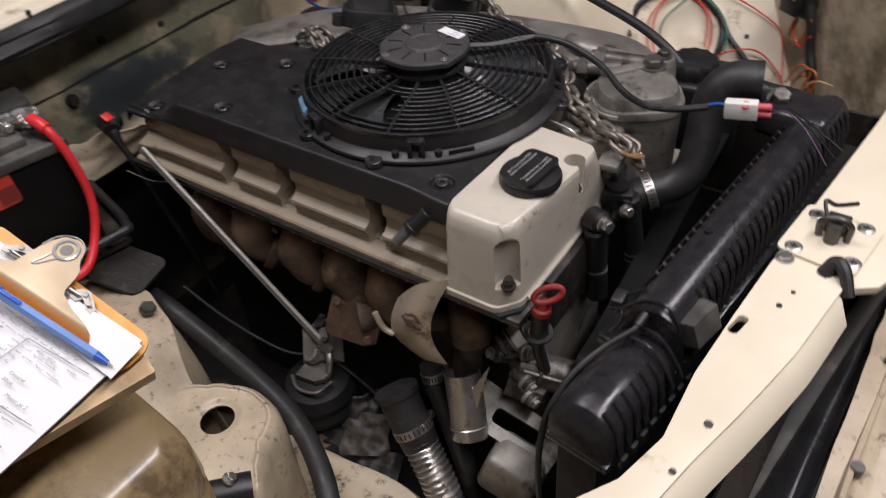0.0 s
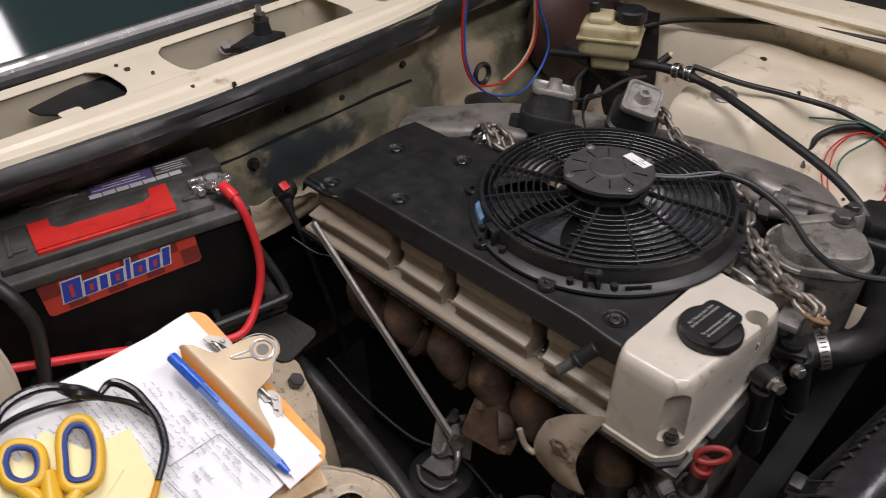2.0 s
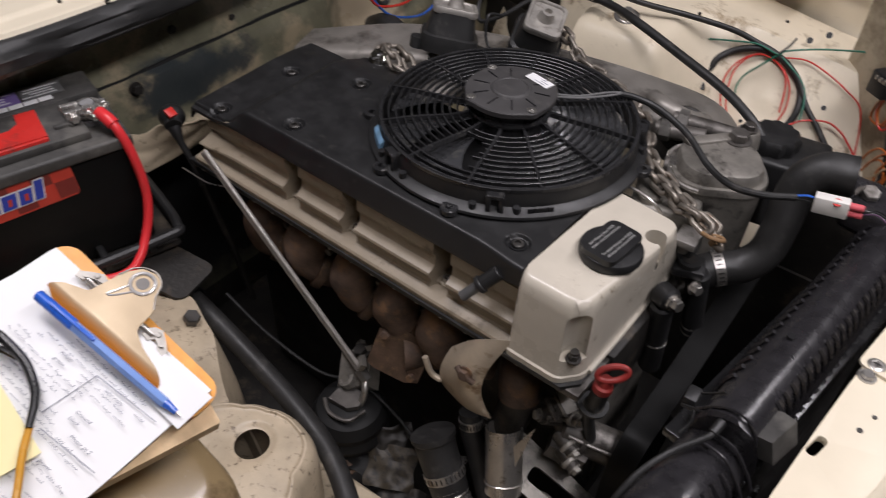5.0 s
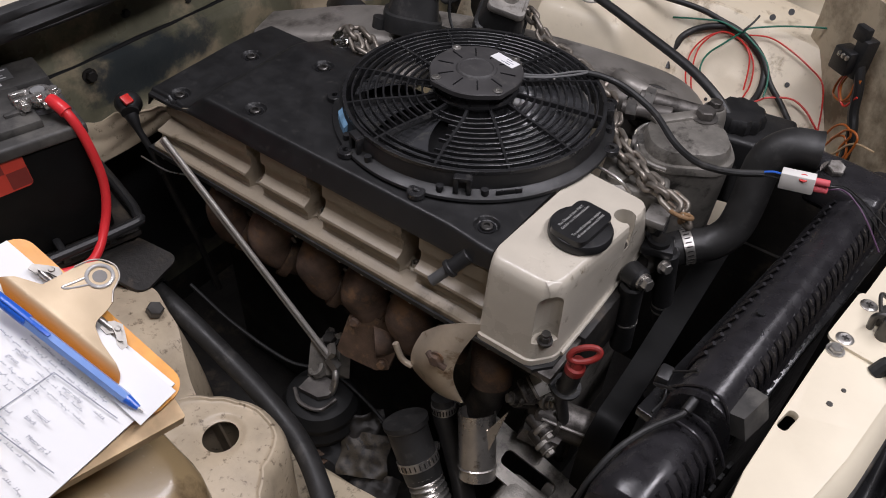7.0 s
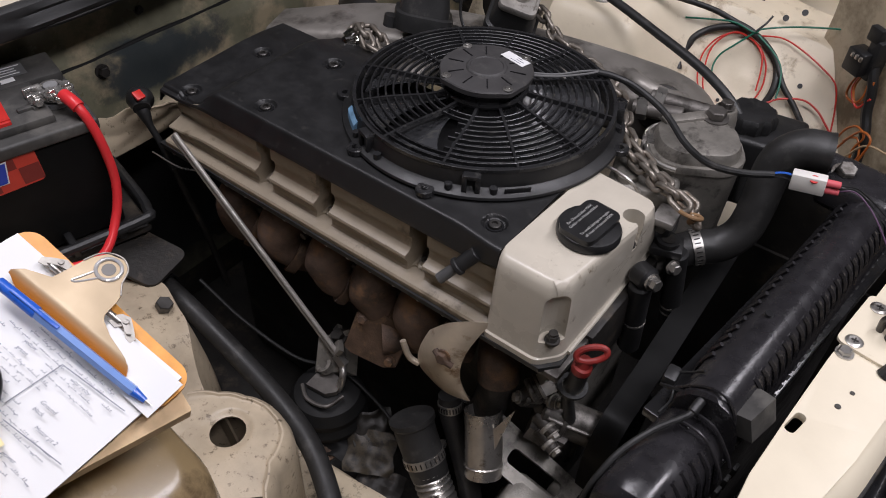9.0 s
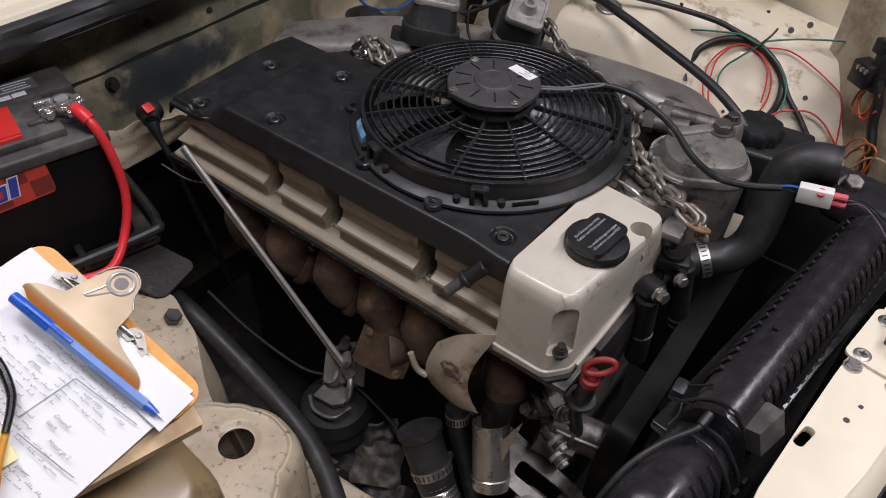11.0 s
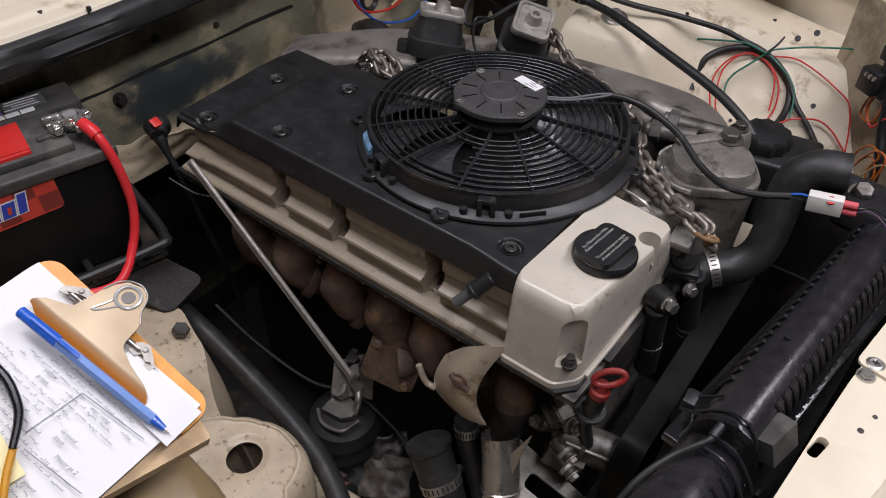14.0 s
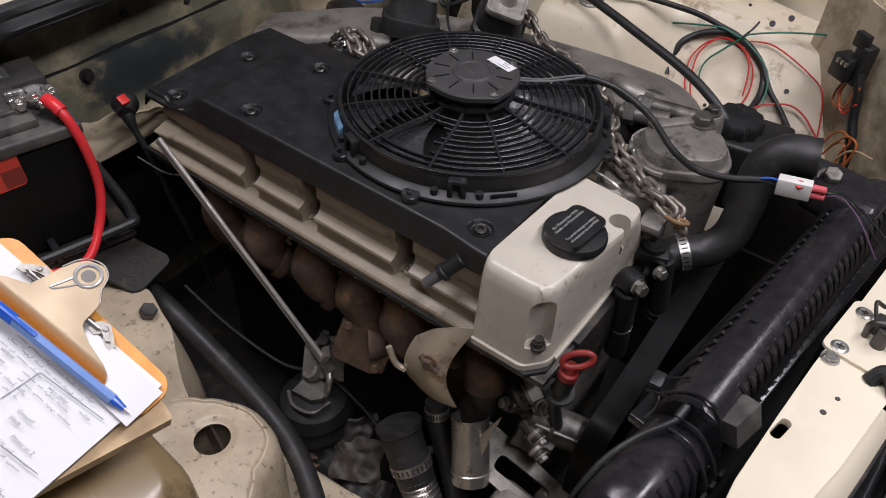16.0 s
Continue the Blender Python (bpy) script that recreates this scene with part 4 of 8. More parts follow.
# ---------- engine ----------
eng = thing("engine", (-0.2, 0.06, 0.33), "grimy inline six cylinder engine", "engine")
bm = B(); box(bm, (-0.20, 0.10, 0.80), (0.66, 0.165, 0.086), None, 0.006); part("cylinder_head", bm, DARK, eng)
bm = B(); box(bm, (-0.21, 0.12, 0.55), (0.62, 0.18, 0.42), None, 0.012); part("block", bm, DARK, eng)
bm = B(); box(bm, (-0.20, -0.014, 0.833), (0.65, 0.072, 0.010), None, 0.002); part("head_ledge", bm, ALU_DARK, eng)
bm = B(); prism(bm, [(0.07, 0.035), (0.110, 0.035), (0.116, 0.19), (0.07, 0.19)], 0.55, 0.836, bev=0.006); part("timing_cover", bm, GREY_CAST, eng)
for k in range(16):
    x = -0.50 + 0.0365 * k
    bm = B(); hexbolt(bm, (x, -0.0485, 0.8335), (0, -1, 0), 0.0028, 0.004); part("ledge_screw", bm, STEEL, eng)
# exhaust manifold: six ports that turn down into a collector
man = thing("exhaust_manifold", (-0.2, -0.02, 0.62), "rust-brown cast iron exhaust manifold", "exhaust manifold")
bm = B(); box(bm, (-0.20, 0.012, 0.800), (0.60, 0.012, 0.052), None, 0.003); part("port_flange", bm, RUST, man)
for k, x in enumerate((-0.418, -0.333, -0.240, -0.163, -0.088)):
    bm = B()
    tube(bm, [(x + 0.024, 0.016, 0.806), (x + 0.016, -0.006, 0.800), (x + 0.010, -0.022, 0.784), (x + 0.010, -0.026, 0.762), (x + 0.022, -0.020, 0.742), (x + 0.044, -0.004, 0.728), (x + 0.066, 0.012, 0.718)], 0.031, seg=24, n=6, radii=lambda t: 0.0255 + 0.0065 * math.sin(math.pi * min(1, t * 1.3)) - 0.004 * step(0.7, 1.0, t))
    for v in bm.verts:
        v.co += Vector((0.3, 0.5, 0.4)) * bump(v.co.x, v.co.y, v.co.z, 38, 0.006)
    part("runner", bm, RUST, man)
    bm = B(); lathe(bm, [(0.026, -0.007), (0.0325, -0.007), (0.0335, 0.0), (0.0320, 0.007), (0.026, 0.007)], (x + 0.030, -0.015, 0.737), (0.75, 0.45, -0.5), seg=26, closed=True)
    for v in bm.verts:
        v.co += Vector((0.4, 0.4, 0.4)) * bump(v.co.x, v.co.y, v.co.z, 60, 0.004)
    part("joint_collar", bm, RUST_TAN, man, "orange-brown rusted joint collar")
    for dx, dz in ((0.040, 0.010), (0.043, -0.016)):
        bm = B(); hexbolt(bm, (x + dx + 0.012, -0.010, 0.806 + dz), (0, -1, -0.1), 0.0058, 0.018); part("flange_nut", bm, ALU_DARK, man)
bm = B(); tube(bm, [(-0.44, 0.024, 0.760), (-0.40, 0.020, 0.742), (-0.34, 0.018, 0.728), (-0.26, 0.016, 0.720), (-0.16, 0.010, 0.716), (-0.06, 0.002, 0.712)], 0.028, seg=18, radii=lambda t: 0.026 + 0.010 * t + 0.002 * math.sin(24 * t)); part("collector", bm, RUST, man)
OF = Matrix.Translation((-0.126, -0.050, 0.716)) @ Matrix.Rotation(radians(16), 4, "Z") @ Matrix.Rotation(radians(8), 4, "Y") @ Matrix.Rotation(radians(68), 4, "X")
bm = B(); prism(bm, [(-0.040, -0.028), (-0.030, -0.034), (0.018, -0.036), (0.034, -0.028), (0.038, 0.022), (0.024, 0.036), (-0.018, 0.038), (-0.036, 0.026)], -0.006, 0.007, OF, bev=0.003); oflange = part("outlet_flange", bm, RUST_TAN, man, "tan-stained rusty outlet flange")
for sx, sy in ((-0.026, 0.022), (0.024, -0.022)):
    bm = B(); hexbolt(bm, OF @ Vector((sx, sy, 0.006)), OF.to_3x3() @ Vector((0, 0, 1)), 0.006, 0.009); part("outlet_nut", bm, RUST, oflange)
bm = B(); tube(bm, [(-0.126, -0.045, 0.716), (-0.10, -0.02, 0.716), (-0.07, 0.0, 0.716)], 0.026, seg=20); part("outlet_neck", bm, RUST, man)
# curved heat shield at the front runner
shield = thing("heat_shield", (0.0, -0.08, 0.70), "heat-stained curved sheet metal heat shield", "heat shield")
def shell(u, v):
    """A bowed plate: concave on its front edge, rounded at its rear corners."""
    bl, br, tl, tr = Vector((-0.036, -0.054, 0.706)), Vector((0.026, -0.058, 0.718)), Vector((-0.030, -0.048, 0.826)), Vector((0.038, -0.048, 0.862))
    vv = 0.5 + (v - 0.5) * (1 - 0.35 * (1 - u) ** 4)
    p = (bl * (1 - u) + br * u) * (1 - vv) + (tl * (1 - u) + tr * u) * vv
    p += Vector((-0.016 * math.sin(math.pi * vv) * u ** 2, -0.020 * math.sin(math.pi * vv) * (1 - 0.2 * u) - 0.010 * math.sin(math.pi * u), 0.006 * math.sin(math.pi * u)))
    p += Vector((-0.012 * math.sin(math.pi * vv) * (1 - u) ** 2, 0, 0))
    return p
bm = B(); sheet(bm, 28, 20, shell, 0.0016); part("shell", bm, SHIELD, shield)
p0 = shell(0.55, 0.62); bm = B(); hexbolt(bm, p0, (0.1, -0.8, 0.2), 0.007, 0.008); tube(bm, [p0 + Vector((-0.012, 0.0, 0.002)), p0 + Vector((0.0, -0.004, 0.0)), p0 + Vector((0.012, 0, -0.008))], 0.004); part("rivet", bm, RUST, shield)
p1 = shell(0.0, 0.25); bm = B(); tube(bm, [p1, p1 + Vector((-0.012, -0.004, 0.008)), p1 + Vector((-0.022, -0.004, 0.030))], 0.004, seg=8); part("tab", bm, SHIELD, shield)
bm = B(); tube(bm, [(0.02, 0.01, 0.79), (0.035, -0.015, 0.765), (0.040, -0.021, 0.738)], 0.026, seg=20); part("downpipe_neck", bm, RUST, man)
bm = B(); tube(bm, [(0.038, -0.019, 0.748), (0.04, -0.022, 0.72), (0.025, -0.02, 0.65), (0.0, 0.0, 0.56)], 0.0225, seg=18); part("downpipe", bm, DARK, man)
bm = B(); box(bm, (0.068, 0.236, 0.895), (0.085, 0.090, 0.045), Matrix.Rotation(0.3, 3, "Z"), 0.010, 3); cyl(bm, (0.055, 0.205, 0.905), (0.055, 0.205, 0.926), 0.014, seg=20, bev=0.002); part("front_casting", bm, GREY_CAST, eng)

# ---------- valve cover ----------
vc = thing("valve_cover", (-0.2, 0.06, 0.843), "champagne metallic cast valve cover with ribbed side", "valve cover")
POCKETS = (-0.325, -0.222, -0.077)
def cover_section(x):
    d = 1.0 - max(0.0, *(1 - step(0.0085, 0.0125, abs(x - px)) for px in POCKETS))
    top = 0.9255 - 0.0270 * step(-0.430, -0.510, x)
    pts = [(-0.052, 0.843), (-0.0525, 0.8495), (-0.0505, 0.8520), (-0.0430, 0.8535), (-0.0385, 0.8550), (-0.0365, 0.8585), (-0.0365, 0.8650), (-0.0395, 0.8715), (-0.0420, 0.8755), (-0.0410, 0.8785), (-0.0350, 0.8805), (-0.0305, 0.8845), (-0.0285, 0.8900), (-0.0288, 0.8960), (-0.0305, 0.9005), (-0.0330, 0.9025), (-0.0335, 0.9050), (-0.0325, top - 0.003), (-0.030, top), (0.0, top - 0.004), (0.12, top - 0.014), (0.17, 0.89), (0.19, 0.843)]
    out = []
    for i, (y, z) in enumerate(pts):
        if 4 <= i <= 18:
            yy = 0.004 if i >= 6 else -0.028
            y = yy + (y - yy) * d
        in_ = 0.013 * step(-0.430, -0.510, x)
        if 4 <= i <= 18:
            y += in_ * step(0.880, 0.893, z)
            z = 0.855 + (z - 0.855) * (top - 0.855) / (0.9255 - 0.855) if i < 17 else z
        out.append(Vector((x, y, z)))
    return out
xs = sorted(set([-0.512, -0.507, -0.49, -0.40, 0.036, -0.475, -0.46, -0.445, -0.43] + [px + s for px in POCKETS for s in (-0.015, -0.0125, -0.010, -0.0075, -0.005, 0, 0.005, 0.0075, 0.010, 0.0125, 0.015)]))
bm = B(); loft(bm, [cover_section(x) for x in xs]); part("ribbed_body", bm, COVER_GRIMY_SHADED, vc, "ribbed side with grime, toned darker for its weaker light", smooth=24)
for px in POCKETS:
    bm = B(); c = Vector((px, -0.0205, 0.853)); cyl(bm, c - Vector((0, 0, 0.01)), c + Vector((0, 0, 0.006)), 0.0085, seg=18, bev=0.001); boss = part("boss", bm, COVER_TAUPE, vc)
    bm = B(); lathe(bm, [(0, 0), (0.0058, 0), (0.0058, 0.006), (0.0048, 0.007), (0.003, 0.007), (0.003, 0.003), (0, 0.003)], c + Vector((0, 0, 0.006)), seg=16); part("cover_bolt", bm, STEEL, boss)
bm = B(); prism(bm, [(-0.525, -0.0535), (0.045, -0.0555), (0.104, -0.0545), (0.1195, -0.036), (0.1150, 0.214), (-0.525, 0.195)], 0.8365, 0.8425, bev=0.0015); part("gasket", bm, RUBBER, vc)
# front housing: a lofted cap with a pulled-down nose and two bolt wells
bm = B()
def ring(z, grow, r):
    f = min(1.0, max(0.0, (0.952 - z) / 0.109))
    base = [(0.030, -0.046 - grow), (0.098, -0.046 - grow), (0.1120 + 0.7 * grow, -0.030), (0.1265 + 0.4 * grow - 0.013 * f, 0.121 + 0.076 * f), (0.118 - 0.012 * f, 0.1395 + 0.075 * f), (0.034, 0.148 + 0.062 * f)]
    out = []
    n = len(base)
    for i in range(n):
        a, b, c = Vector(base[i - 1]), Vector(base[i]), Vector(base[(i + 1) % n])
        for k in range(5):
            t = k / 4
            p, q = b + (a - b).normalized() * r, b + (c - b).normalized() * r
            w = (1 - t) ** 2 * p + 2 * t * (1 - t) * b + t * t * q
            out.append(Vector((w.x, w.y, z - 0.003 * step(0.10, 0.145, w.y) * (z > 0.93))))
    return out
loft(bm, [ring(0.843, 0.0085, 0.008), ring(0.8505, 0.0085, 0.008), ring(0.852, 0.0060, 0.008), ring(0.870, 0.0040, 0.010), ring(0.935, 0.0, 0.012), ring(0.947, -0.002, 0.013), ring(0.9535, -0.006, 0.013), ring(0.956, -0.012, 0.012)])
bmesh.ops.triangulate(bm, faces=[f for f in bm.faces if len(f.verts) > 4])
house = part("front_housing", bm, COVER_TAUPE, vc, smooth=60)
# wells cut out of the housing
def well(k):
    cut = B()
    if k == 0:
        cyl(cut, (0.1065, -0.0385, 0.8735), (0.1065, -0.0385, 0.926), 0.0150, 0.0150, seg=28)
    elif k == 1:
        bmesh.ops.create_uvsphere(cut, u_segments=28, v_segments=14, radius=0.01505, matrix=Matrix.Translation((0.1065, -0.0385, 0.9255)))
    elif k == 2:
        cyl(cut, (0.1105, 0.101, 0.918), (0.1105, 0.101, 0.99), 0.0110, 0.0128, seg=28)
    else:
        box(cut, (0.128, 0.097, 0.938), (0.030, 0.011, 0.044))
    return part("well_cutter", cut, COVER_TAUPE, None, base=(0, 0, 0), smooth=0)
for k in range(4):
    cutter = well(k)
    mod = house.modifiers.new("wells", "BOOLEAN"); mod.object, mod.operation, mod.solver = cutter, "DIFFERENCE", "MANIFOLD"
    bpy.context.view_layer.update()
    done = bpy.data.meshes.new_from_object(house.evaluated_get(bpy.context.evaluated_depsgraph_get()))
    house.modifiers.clear(); house.data = done
    bpy.data.objects.remove(cutter)
done.shade_smooth(); done.set_sharp_from_angle(angle=radians(38))
for c in (Vector((0.1055, -0.0375, 0.8738)), Vector((0.1135, 0.0970, 0.9180))):
    bm = B(); hexbolt(bm, c, (0, 0, 1), 0.0062, 0.010); lathe(bm, [(0, 0), (0.0048, 0), (0.0048, 0.003), (0, 0.003)], c + Vector((0, 0, 0.010)), seg=12); part("well_bolt", bm, BOLT_DARK, house)
bm = B(); tube(bm, [(0.1185, -0.02, 0.8475), (0.1185, 0.06, 0.8475), (0.1150, 0.18, 0.8475)], 0.003, seg=8); part("flange_lip", bm, COVER_TAUPE, vc)
bm = B(); box(bm, (0.126, 0.168, 0.918), (0.026, 0.034, 0.010), Matrix.Rotation(0.1, 3, "Z"), 0.002); box(bm, (0.122, 0.176, 0.905), (0.016, 0.03, 0.020), None, 0.004); part("front_lug", bm, CAST_ALU, eng)
# breather pipe on the ribbed side
pipe = thing("breather_pipe", (-0.01, -0.05, 0.89), "short grey-black breather pipe stub", "pipe")
a0, a1 = Vector((0.001, -0.032, 0.932)), Vector((-0.026, -0.061, 0.899))
bm = B(); cyl(bm, a0, a0.lerp(a1, 0.50), 0.0085, seg=18, bev=0.001); cyl(bm, a0.lerp(a1, 0.45), a0.lerp(a1, 0.56), 0.0105, seg=18, bev=0.001); part("collar", bm, BLACK_PLASTIC, pipe)
bm = B(); tube(bm, [a0.lerp(a1, 0.5), a0.lerp(a1, 0.8), a1], 0.0062, seg=16, bore=0.0016); part("stub", bm, GREY_PLASTIC, pipe)

# ---------- black top cover ----------
tc = thing("engine_top_cover", (-0.25, 0.08, 0.9), "satin black plastic engine top cover", "engine cover")
def cover_w(x):
    return 0.217 - 0.045 * step(-0.34, -0.26, x) - 0.022 * step(-0.2, 0.03, x)
COVER_BOLTS = ((0.0, 0.0), (-0.347, -0.002), (-0.500, -0.002), (-0.494, 0.124), (-0.350, 0.124))
def top_z(x, y):
    """The cover's top: a low rear shelf, a rounded ramp and the long raised field, falling away on the intake side."""
    hi = step(-0.478 + 0.10 * max(0.0, y), -0.408 - 0.05 * max(0.0, y), x)
    z = 0.9125 + 0.05 * max(0.0, min(y, 0.13)) + (0.0395 - 0.03 * max(0.0, min(y, 0.13))) * hi * (1 - 0.50 * step(0.135, 0.218, y)) - 0.004 * step(0.16, 0.22, y)
    for bx, by in COVER_BOLTS:
        d = math.hypot(x - bx, y - by)
        z -= 0.0030 * step(0.0150, 0.0120, d) * (1 - step(0.0, 0.02, y - by + 0.03 * (d > 1)))
        z -= 0.0024 * step(0.0138, 0.0112, d)
    return z
def cover_edge(x):
    """The lower edge of the bevelled near side, as y and z."""
    s = step(-0.430, -0.510, x)
    return -0.0355 + 0.012 * s, 0.9265 - 0.0200 * s + 0.007 * step(-0.02, 0.03, x)
def skin(u, v):
    x = -0.549 + 0.577 * u
    w = cover_w(x)
    ey, ez = cover_edge(x)
    ty = ey + 0.0135 - 0.003 * step(-0.45, -0.51, x) - 0.006 * step(-0.04, 0.028, x)
    tz = top_z(x, ty)
    drop = 0.016 * step(0.012, 0.0, u)
    if v < 0.16:
        s = v / 0.16
        flat = min(1.0, s / 0.72)
        k = max(0.0, (s - 0.72) / 0.28)
        lip = Vector((x, ey, ez - 0.004))
        a, b = Vector((x, ey + 0.0008, ez)), Vector((x, ty - 0.0045, tz - 0.0042))
        q = a.lerp(b, min(1.0, max(0.0, (flat - 0.15) / 0.85))) if flat > 0.15 else lip.lerp(a, flat / 0.15)
        if k > 0:
            q = b.lerp(Vector((x, ty + 0.002, tz)), k) + Vector((0, -0.0008, 0.0012)) * math.sin(math.pi * k)
        return q - Vector((0, 0, drop))
    s = (v - 0.16) / 0.84
    y = ty + 0.002 + (w - ty - 0.002) * s
    z = top_z(x, y) - 0.022 * step(0.965, 1.0, s) - drop
    return Vector((x, y, z))
bm = B(); sheet(bm, 290, 180, skin, 0.0035); part("shell", bm, BLACK_PLASTIC, tc, smooth=24)
for bx, by in COVER_BOLTS:
    z = top_z(bx, by)
    bm = B(); lathe(bm, [(0.0075, 0), (0.0098, 0.0), (0.0098, 0.002), (0.0075, 0.002)], (bx, by, z), seg=22, closed=True); part("bolt_ring", bm, BLACK_GLOSS, tc)
    bm = B(); lathe(bm, [(0, 0.0), (0.0068, 0.0), (0.0068, 0.0042), (0.0058, 0.0052), (0.0036, 0.0052), (0.0034, 0.002), (0, 0.002)], (bx, by, z), seg=18); part("socket_bolt", bm, BOLT_DARK, tc)

# ---------- oil cap ----------
CC = Vector((0.0865, 0.044, 0.9565))
cap = thing("oil_filler_cap", CC, "black round oil filler cap with raised grip", "oil cap")
bm = B(); lathe(bm, [(0, 0.0), (0.0325, 0.0), (0.0340, 0.002), (0.0340, 0.008), (0.0325, 0.0108), (0.030, 0.0115), (0, 0.0115)], CC, seg=56); part("disc", bm, BLACK_PLASTIC, cap)
GR = Matrix.Translation(CC + Vector((-0.001, 0, 0.0115))) @ Matrix.Rotation(radians(85), 4, "Z")
bm = B(); prism(bm, rounded(0.062, 0.042, 0.010), -0.001, 0.0062, GR, bev=0.0024, seg=3); grip = part("grip", bm, BLACK_PLASTIC, cap)
for words, off in (("Bei \u00d6lstand \u00fcber MAX", 0.0130), ("Gefahr von Motorsch\u00e4den", 0.0078), ("To avoid damage to engine", -0.0062), ("oil must not exceed MAX", -0.0114)):
    part("print", lettering(words, 0.0046, GR @ Matrix.Translation((0, off, 0.0064))), PRINT_GREY, grip, "small grey printed warning", smooth=0)

# ---------- electric fan ----------
FC = Vector((-0.130, 0.161, 0.9535))
fan = thing("electric_radiator_fan", FC, "black plastic electric radiator fan with round grille", "fan")
def fp(r, deg, z):
    return FC + Vector((r * math.cos(radians(deg)), r * math.sin(radians(deg)), z))
bm = B(); lathe(bm, [(0.155, 0.003), (0.172, 0.0), (0.1755, 0.002), (0.1745, 0.005), (0.1665, 0.0085), (0.1635, 0.011), (0.1615, 0.025), (0.1605, 0.028), (0.1580, 0.028), (0.1570, 0.025), (0.1555, 0.009)], FC, seg=96, closed=True); part("shroud", bm, BLACK_PLASTIC, fan)
def dome(r):
    return 0.0345 - 0.0035 * (r / 0.155) ** 2
def arc_band(bm, r, w, z0, z1, a0, a1, n):
    """A flat-topped band bent along an arc of the grille."""
    loft(bm, [[fp(r - w, a, z0), fp(r + w, a, z0), fp(r + w, a, z1 - 0.0005), fp(r + 0.4 * w, a, z1), fp(r - 0.4 * w, a, z1), fp(r - w, a, z1 - 0.0005)] for a in np.linspace(a0, a1, n)])
    return bm
for k in range(11):
    r = 0.0645 + 0.00945 * k
    w = 0.0011 if k < 10 else 0.0022
    bm = B()
    # one field of the grille is broken out: the middle bars end raggedly there
    a0, a1 = ((-71.5 - 2.5 * (k % 3), 257.5 + 2.0 * (k % 2)) if 2 <= k <= 6 else (-78.0 + 3.0 * k - 18, 258.0) if k == 7 else (-71.0, 289.0))
    arc_band(bm, r, w, dome(r) - 0.0030, dome(r) + 0.0020, a0, a1, 72)
    part("grille_ring", bm, FAN_BLACK, fan)
for k in range(12):
    a = -161.5 + 30 * k
    bm = B()
    ps = [fp(0.050, a + 6, 0.0375), fp(0.075, a + 4, dome(0.075) + 0.001), fp(0.12, a + 1, dome(0.12) + 0.001), fp(0.160, a, 0.030)]
    path = smooth_path(ps, 3)
    secs = []
    for i, q in enumerate(path):
        d = (path[min(i + 1, len(path) - 1)] - path[max(i - 1, 0)]).normalized()
        side = Vector((0, 0, 1)).cross(d).normalized() * (0.0023 - 0.0006 * i / len(path))
        secs.append([q - side - Vector((0, 0, 0.004)), q + side - Vector((0, 0, 0.004)), q + side * 0.8 + Vector((0, 0, 0.0018)), q - side * 0.8 + Vector((0, 0, 0.0018))])
    loft(bm, secs)
    part("spoke", bm, FAN_BLACK, fan)
bm = B(); lathe(bm, [(0, 0.018), (0.047, 0.018), (0.0485, 0.026), (0.0485, 0.036), (0.0520, 0.037), (0.0530, 0.040), (0.0520, 0.043), (0.0485, 0.044), (0.0485, 0.050), (0.0540, 0.052), (0.0545, 0.056), (0, 0.056)], FC, seg=56)
motor = part("motor", bm, FAN_BLACK, fan)
EARS = (-118, -28, 62, 152)
def plate_r(a):
    return 0.0565 + 0.0038 * max(math.exp(-((((a - e + 180) % 360) - 180) / 9.0) ** 2) for e in EARS)
bm = B(); loft(bm, [[fp(plate_r(a) * k - g, a, z) for a in np.linspace(0, 360, 97)[:-1]] for z, k, g in ((0.055, 1, 0.001), (0.0558, 1, 0), (0.0612, 1, 0), (0.0626, 1, 0.0012), (0.0632, 1, 0.004), (0.0637, 0.5, 0))]); lathe(bm, [(0.0255, 0.0632), (0.0245, 0.0650), (0.0225, 0.0662), (0.0205, 0.0662), (0.0195, 0.0650), (0, 0.0648)], FC, seg=48); cap_plate = part("cap_plate", bm, DUSTY_CAP, motor, "dusty grey-black motor end cap", smooth=30)
for a in EARS:
    bm = B(); lathe(bm, [(0, 0), (0.0058, 0), (0.0058, 0.0012), (0.0042, 0.0018), (0, 0.0018)], fp(0.0535, a, 0.0632), seg=16); hexbolt(bm, fp(0.0535, a, 0.0640), (0, 0, 1), 0.0030, 0.0026, False); part("ear_screw", bm, STEEL, motor)
for k in range(10):
    a = 18 + 36 * k
    bm = B(); box(bm, fp(0.0385, a, 0.0640), (0.019, 0.0013, 0.0010), Matrix.Rotation(radians(a), 3, "Z")); part("cap_rib", bm, BLACK_GLOSS, motor)
bm = B(); box(bm, (0, 0, 0), (0.037, 0.0145, 0.0006)); bmesh.ops.transform(bm, matrix=Matrix.Translation(fp(0.0405, 66, 0.0642)) @ Matrix.Rotation(radians(-12), 4, "Z"), verts=bm.verts); lab = part("white_label", bm, LABEL_WHITE, motor)
for k in range(3):
    bm = B(); box(bm, fp(0.0405, 66, 0.0646) + Matrix.Rotation(radians(-12), 3, "Z") @ Vector((0.004 + 0.004 * (k == 1), (k - 1) * 0.0038, 0)), (0.016 - 0.004 * k, 0.0009, 0.0003), Matrix.Rotation(radians(-12), 3, "Z")); part("print_bar", bm, INK, lab)
